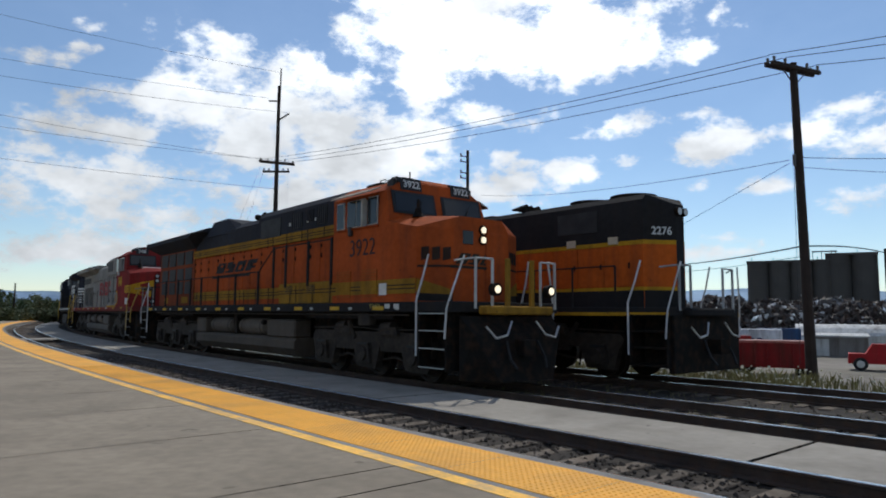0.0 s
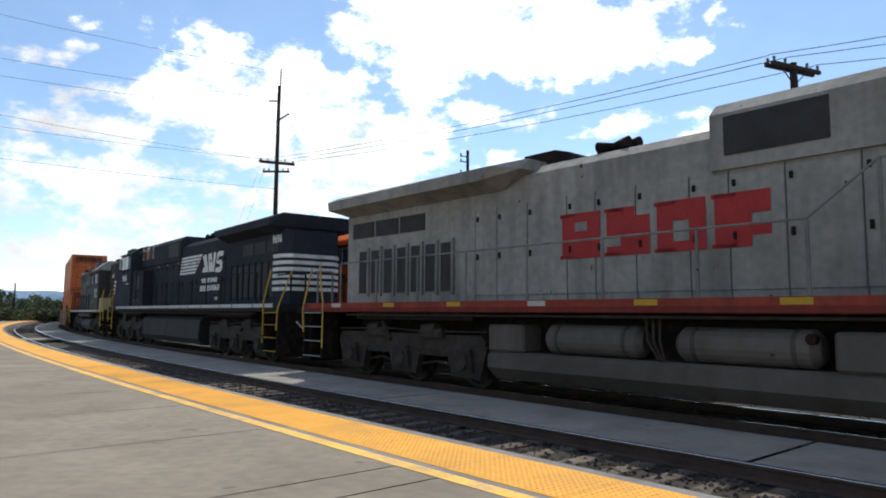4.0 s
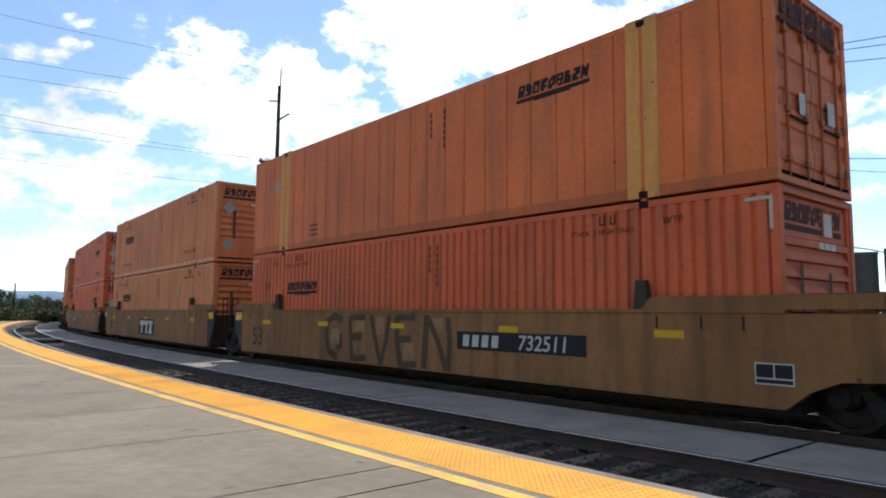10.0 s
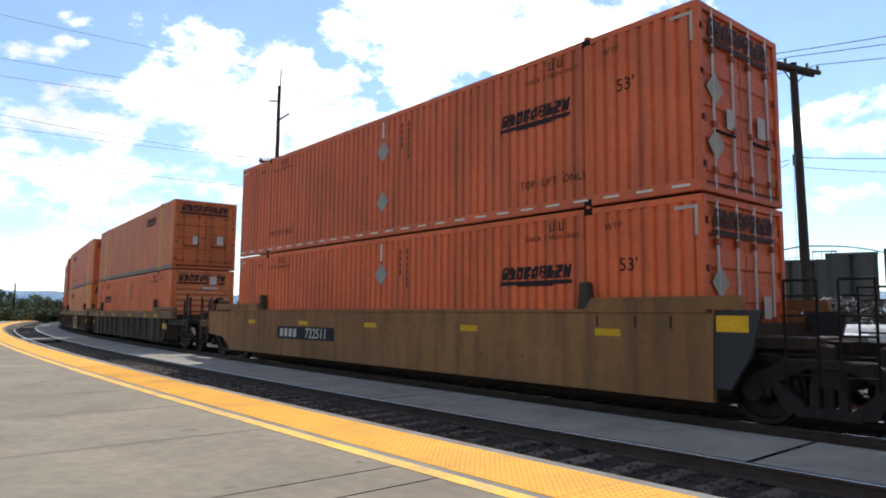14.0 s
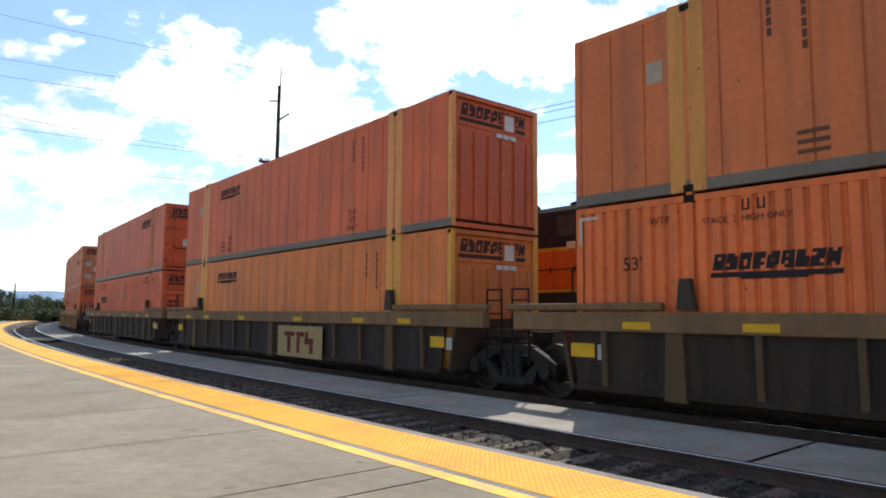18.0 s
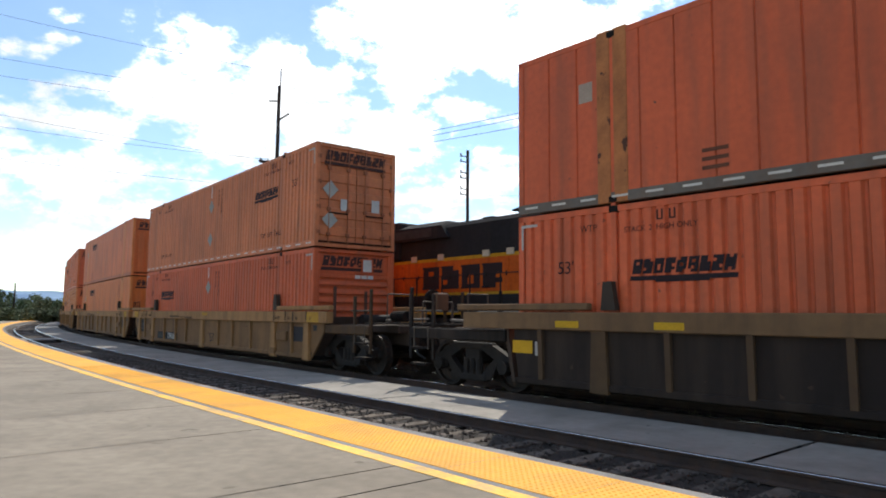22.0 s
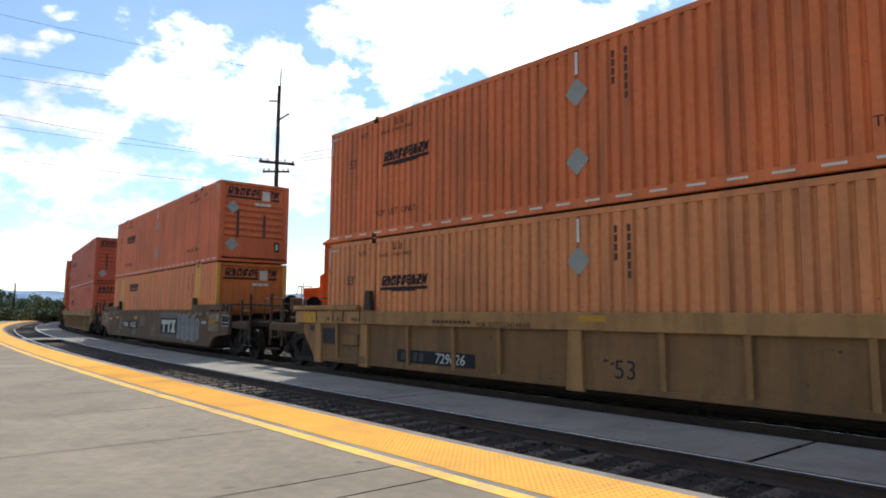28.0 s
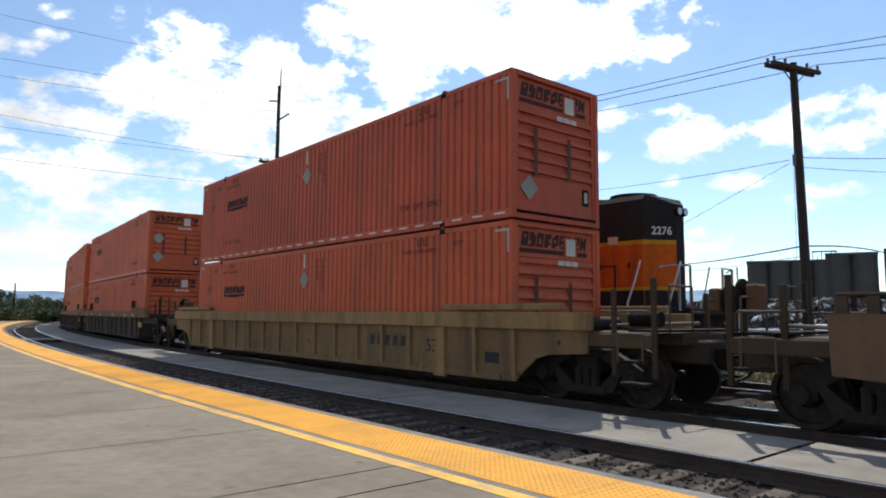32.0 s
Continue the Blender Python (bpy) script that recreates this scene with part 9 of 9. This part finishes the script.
def scrap_heap():
    rng = random.Random(33)
    vs, fs = [], []
    for k in range(9000):
        u, v = rng.random(), rng.random()
        x, y = 30 + 62 * u, 112 - 22 * u - 14 * v
        top = 7.4 * (0.72 + 0.4 * noise.noise((x * 0.09, 0, 7)) + 0.12 * noise.noise((x * 0.4, y * 0.4, 2))) * math.sin(math.pi * min(1, 0.12 + v)) ** 0.6
        if u < 0.1:
            top *= 0.45 + 5.5 * u
        z = -1.2 + top * rng.uniform(0.75, 1.0)
        c, b = Vector((x, y, z)), len(vs)
        a, d = Vector((rng.gauss(0, 1), rng.gauss(0, 1), rng.gauss(0, 1))).normalized() * rng.uniform(0.2, 0.85), Vector((rng.gauss(0, 1), rng.gauss(0, 1), rng.gauss(0, 1))).normalized() * rng.uniform(0.1, 0.45)
        e = a.cross(d).normalized() * rng.uniform(0.02, 0.2)
        vs += [tuple(c + q) for q in (-a - d, a - d, a + d, -a + d, e * 2, -e * 2)]
        for i, j in ((0, 1), (1, 2), (2, 3), (3, 0)):
            fs += [(b + i, b + j, b + 4), (b + j, b + i, b + 5)]
    me = bpy.data.meshes.new("scrap")
    me.from_pydata(vs, [], fs)
    me.materials.append(M_SCRAP)
    tagged(new("scrap_heap", me), "long heap of rusty and shiny scrap metal", "scrap heap", kind="stuff")
    core = bmesh.new()
    for i in range(9):
        u = i / 8
        bmesh.ops.create_icosphere(core, subdivisions=2, radius=1.0, matrix=Matrix.Translation((36 + 54 * u, 104 - 21 * u, -1.4)) @ Matrix.Diagonal((6.0, 5.2, 4.5 if i else 2.4, 1)))
    ob = part("heap_core", core, M_TRUCK)
    tagged(ob, "rusty inside of the scrap heap", "scrap heap", kind="stuff")


scrap_heap()


def yard_thing(name, label, cat, x, y, z, ang):
    return thing(name, label, cat, "", pose(x, y, z, 0, 0, ang))


YZ = -1.17
_t = yard_thing("roll_off_bin", "dark red steel roll-off bin standing in the yard", "skip", 15.7, 32.4, YZ + 0.32, -24)
part("bin_body", hull([(x, y, z) for x in (-1.45, 1.45) for y, z in ((-0.75, 0), (0.75, 0), (-0.85, 1.2), (0.85, 1.2))]), M_CAR, _t, color=(0.22, 0.012, 0.012))
part("rim", box(-1.5, 1.5, -0.9, -0.82, 1.14, 1.24), M_CAR, _t, color=(0.4, 0.12, 0.1))
part("cover", box(-1.45, 1.45, -0.82, 0.82, 1.2, 1.25), M_CAR, _t, color=(0.36, 0.2, 0.18))
for _i in range(6):
    part("stiffener", box(-1.35 + _i * 0.54, -1.29 + _i * 0.54, -0.9, -0.78, 0.05, 1.15), M_CAR, _t, color=(0.2, 0.012, 0.012))
for _x in (-1.1, 1.1):
    part("skid", box(_x - 0.15, _x + 0.15, -0.7, 0.7, -0.32, 0.0), M_UNDER, _t)
_t = yard_thing("tractor", "red farm tractor cab standing beside the bin", "tractor", 14.0, 33.6, YZ, 10)
part("hood", box(-0.6, 0.5, -0.3, 0.3, 0.6, 1.2, bevel=0.06), M_CAR, _t, color=(0.36, 0.015, 0.015))
part("cab", hull([(x, y, z) for x, z in ((0.3, 0.7), (1.2, 0.7), (0.4, 1.75), (1.1, 1.75)) for y in (-0.4, 0.4)]), M_CAR, _t, color=(0.3, 0.012, 0.012))
for _x, _r2 in ((-0.4, 0.35), (0.8, 0.5)):
    for _y in (-0.45, 0.45):
        part("wheel", cyl((_x, _y - 0.1, _r2), (_x, _y + 0.1, _r2), _r2, 18), M_BLACK, _t)
_t = yard_thing("box_trailer", "white box trailer with faded writing parked in the yard", "trailer", 18.6, 41.2, YZ, -24)
part("box_body", box(-1.75, 1.75, -0.8, 0.8, 0.62, 1.95, bevel=0.04), M_CAR, _t, color=(0.62, 0.63, 0.66))
for _i in range(5):
    part("lettering_bar", box(-1.2 + _i * 0.4, -0.95 + _i * 0.4, -0.806, -0.801, 1.2, 1.45), M_MARK, _t, color=(0.05, 0.06, 0.12))
for _x in (-1.1, 1.1):
    part("wheel", cyl((_x, -0.75, 0.32), (_x, -0.55, 0.32), 0.32, 16), M_BLACK, _t)
    part("wheel", cyl((_x, 0.55, 0.32), (_x, 0.75, 0.32), 0.32, 16), M_BLACK, _t)
part("chassis", box(-1.7, 1.7, -0.6, 0.6, 0.4, 0.62), M_UNDER, _t)
_t = yard_thing("blue_container", "small blue steel container behind the trailers", "container", 23.5, 47.5, YZ, -20)
part("box_body", box(-1.3, 1.3, -0.7, 0.7, 0.0, 1.9, bevel=0.03), M_CAR, _t, color=(0.03, 0.07, 0.16))
_t = yard_thing("storage_shed", "low grey shed with a pale roof", "shed", 27.4, 47.5, YZ, -28)
part("walls", box(-1.9, 1.9, -1.1, 1.1, 0.0, 1.35), M_CAR, _t, color=(0.16, 0.15, 0.14))
part("roof", hull([(x, y, z) for x in (-2.05, 2.05) for y, z in ((-1.25, 1.35), (1.25, 1.35), (-1.25, 1.45), (1.25, 1.6))]), M_CAR, _t, color=(0.5, 0.5, 0.5))
part("door", box(-1.2, -0.4, -1.12, -1.101, 0.05, 1.2), M_CAR, _t, color=(0.5, 0.5, 0.48))
_t = yard_thing("quonset_hut", "long white round-roofed storage hut", "hut", 34.0, 53.5, YZ, -30)
part("arched_roof", section([(2.0 * math.cos(a * math.pi / 12), 2.15 * math.sin(a * math.pi / 12)) for a in range(13)], -5.5, 5.5), M_CAR, _t, color=(0.55, 0.55, 0.54))
part("door", box(-0.8, 0.8, -2.02, -1.96, 0.0, 1.3), M_CAR, _t, color=(0.42, 0.42, 0.4))
_t = yard_thing("pickup_truck", "red pickup truck parked on the gravel", "truck", 22.3, 34.6, YZ, 150)
part("body", hull([(x, y, z) for x, z in ((-1.5, 0.35), (1.5, 0.35), (-1.5, 0.85), (1.45, 0.85)) for y in (-0.62, 0.62)]), M_CAR, _t, color=(0.36, 0.015, 0.018))
part("cab", hull([(x, y, z) for x, z in ((-0.5, 0.85), (0.7, 0.85), (-0.35, 1.35), (0.4, 1.35)) for y in (-0.58, 0.58)]), M_CAR, _t, color=(0.36, 0.015, 0.018))
part("window", box(-0.3, 0.35, -0.6, -0.585, 0.92, 1.25), M_GLASS, _t)
for _x in (-0.95, 0.95):
    for _y in (-0.6, 0.6):
        _w = part("wheel", cyl((_x, _y - 0.08, 0.33), (_x, _y + 0.08, 0.33), 0.33, 18), M_BLACK, _t)
        part("rim", cyl((_x, _y * 1.15 - 0.02, 0.33), (_x, _y * 1.15 + 0.02, 0.33), 0.18, 14), M_CHROME, _w)
_t = yard_thing("light_boom", "thin pale leaning boom pole in the weeds", "pole", 11.9, 27.5, -0.8, 0)
part("boom", cyl((0, 0, 0.0), (-1.0, 0.5, 1.6), 0.03, 7), M_CHROME, _t)

# ---------------------------------------------------------------- trees and hills
M_LEAF = mat("leaves", (0.07, 0.10, 0.038), rough=0.7, var=0.35, scale=0.5, fine=0.3, fscale=3.0, bump=0.0)
M_LEAF2 = mat("pale_leaves", (0.11, 0.13, 0.06), rough=0.7, var=0.35, scale=0.5, fine=0.3, fscale=3.0, bump=0.0)
M_BARK = mat("bark", (0.07, 0.055, 0.042), rough=0.95, var=0.3, scale=3.0, bump=0.6)
# distance haze is put into the pale blue base and a faint glow
M_HILL = mat("far_hill_painted_haze", (0.20, 0.27, 0.36), rough=1.0, var=0.2, scale=0.004, fine=0.1, fscale=0.03, bump=0.0, spec=0.0, emit=0.55)


def tree(x, y, h, r, seed, leaf, label, cat="tree"):
    rng = random.Random(seed)
    t = thing("tree" if cat == "tree" else "bush", label, cat, "distant trees", pose(x, y, -0.45))
    bm = bmesh.new()
    cyl((0, 0, -0.2), (0.1, 0, h * 0.55), 0.05 * r + 0.06, 8, bm, r2=0.04)
    for i in range(6):
        a = i * 1.05 + rng.random()
        z = h * rng.uniform(0.2, 0.5)
        cyl((0, 0, z), (math.cos(a) * r * 0.6, math.sin(a) * r * 0.6, z + h * 0.25), 0.05, 5, bm, r2=0.015)
    part("trunk", bm, M_BARK, t)
    vs, fs = [], []
    clumps = [(rng.gauss(0, 0.42) * r, rng.gauss(0, 0.42) * r, h * rng.uniform(0.28, 0.9), rng.uniform(0.25, 0.5) * r) for _ in range(18)]
    for cx, cy, cz, cr in clumps:
        cr *= 1.15 - 0.5 * cz / h
        for _ in range(75):
            d = Vector((rng.gauss(0, 1), rng.gauss(0, 1), rng.gauss(0, 1))).normalized() * cr * rng.uniform(0.5, 1.05)
            c = Vector((cx, cy, cz)) + d * (1 if rng.random() < 0.9 else 1.3)
            u = Vector((rng.gauss(0, 1), rng.gauss(0, 1), rng.gauss(0, 0.6))).normalized() * rng.uniform(0.12, 0.26)
            v = u.orthogonal().normalized() * rng.uniform(0.08, 0.16)
            b = len(vs)
            vs += [tuple(c - u), tuple(c + v), tuple(c + u), tuple(c - v)]
            fs.append((b, b + 1, b + 2, b + 3))
    me = bpy.data.meshes.new("crown")
    me.from_pydata(vs, [], fs)
    part("crown", me, leaf, t)
    return t


_rng2 = random.Random(5)
for _i in range(30):
    _az = radians(-42.0 + _i * 0.55 + _rng2.uniform(-0.3, 0.3))
    _d = _rng2.uniform(112, 150) - max(0, _i - 14) * -1.5
    _h = _rng2.uniform(5.0, 8.0) if _i < 18 else _rng2.uniform(3.8, 5.8)
    tree(math.sin(_az) * _d, math.cos(_az) * _d, _h, _rng2.uniform(1.8, 3.0), 100 + _i, M_LEAF if _i % 3 else M_LEAF2, "leafy dark green tree beyond the bend" if _i % 3 else "pale green leafy tree beyond the bend")
for _i in range(16):
    _az = radians(-38.0 + _i * 0.75)
    _d = _rng2.uniform(98, 108) + _i * 1.2
    tree(math.sin(_az) * _d, math.cos(_az) * _d, _rng2.uniform(1.4, 2.6), _rng2.uniform(1.2, 1.9), 300 + _i, M_LEAF2, "low pale green bush by the tracks", "bush")


def hills():
    vs, fs = [], []
    n = 200
    for i in range(n):
        a = radians(-75 + 150 * i / (n - 1))
        h = 40 + 26 * noise.noise((i * 0.05, 0, 4)) + 8 * noise.noise((i * 0.25, 0, 9)) + (18 if i > 120 else 0) * min(1, (i - 120) / 15)
        for d, z in ((1650, -6), (1800, h * 0.6), (2000, h + 14), (2300, -6)):
            vs.append((math.sin(a) * d, math.cos(a) * d, z))
    for i in range(n - 1):
        for j in range(3):
            b = i * 4 + j
            fs.append((b, b + 4, b + 5, b + 1))
    me = bpy.data.meshes.new("hills")
    me.from_pydata(vs, [], fs)
    me.shade_smooth()
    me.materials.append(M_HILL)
    tagged(new("backdrop_hills", me), "wooded hills on the horizon, haze painted in as glowing pale blue", "hills", kind="structure")


hills()

# ---------------------------------------------------------------- ties, piece by piece
_rng = random.Random(11)
for _n, (_a, _b) in {"track_1": (-14.0, 92.0), "track_2": (-14.0, 60.0), "track_3": (-14.0, 12.0)}.items():
    _s = _a
    while _s < _b:
        _x, _y, _t = on_line(_s, TRACKS[_n])
        part("tie", TIE, M_TIE, TRACK_OBS[_n], at=Matrix.Translation((_x, _y, -0.168 + _rng.uniform(-0.006, 0.004))) @ Matrix.Rotation(_t + _rng.uniform(-0.02, 0.02), 4, "Z"))
        _s += 0.52 + _rng.uniform(-0.03, 0.03)
motions()
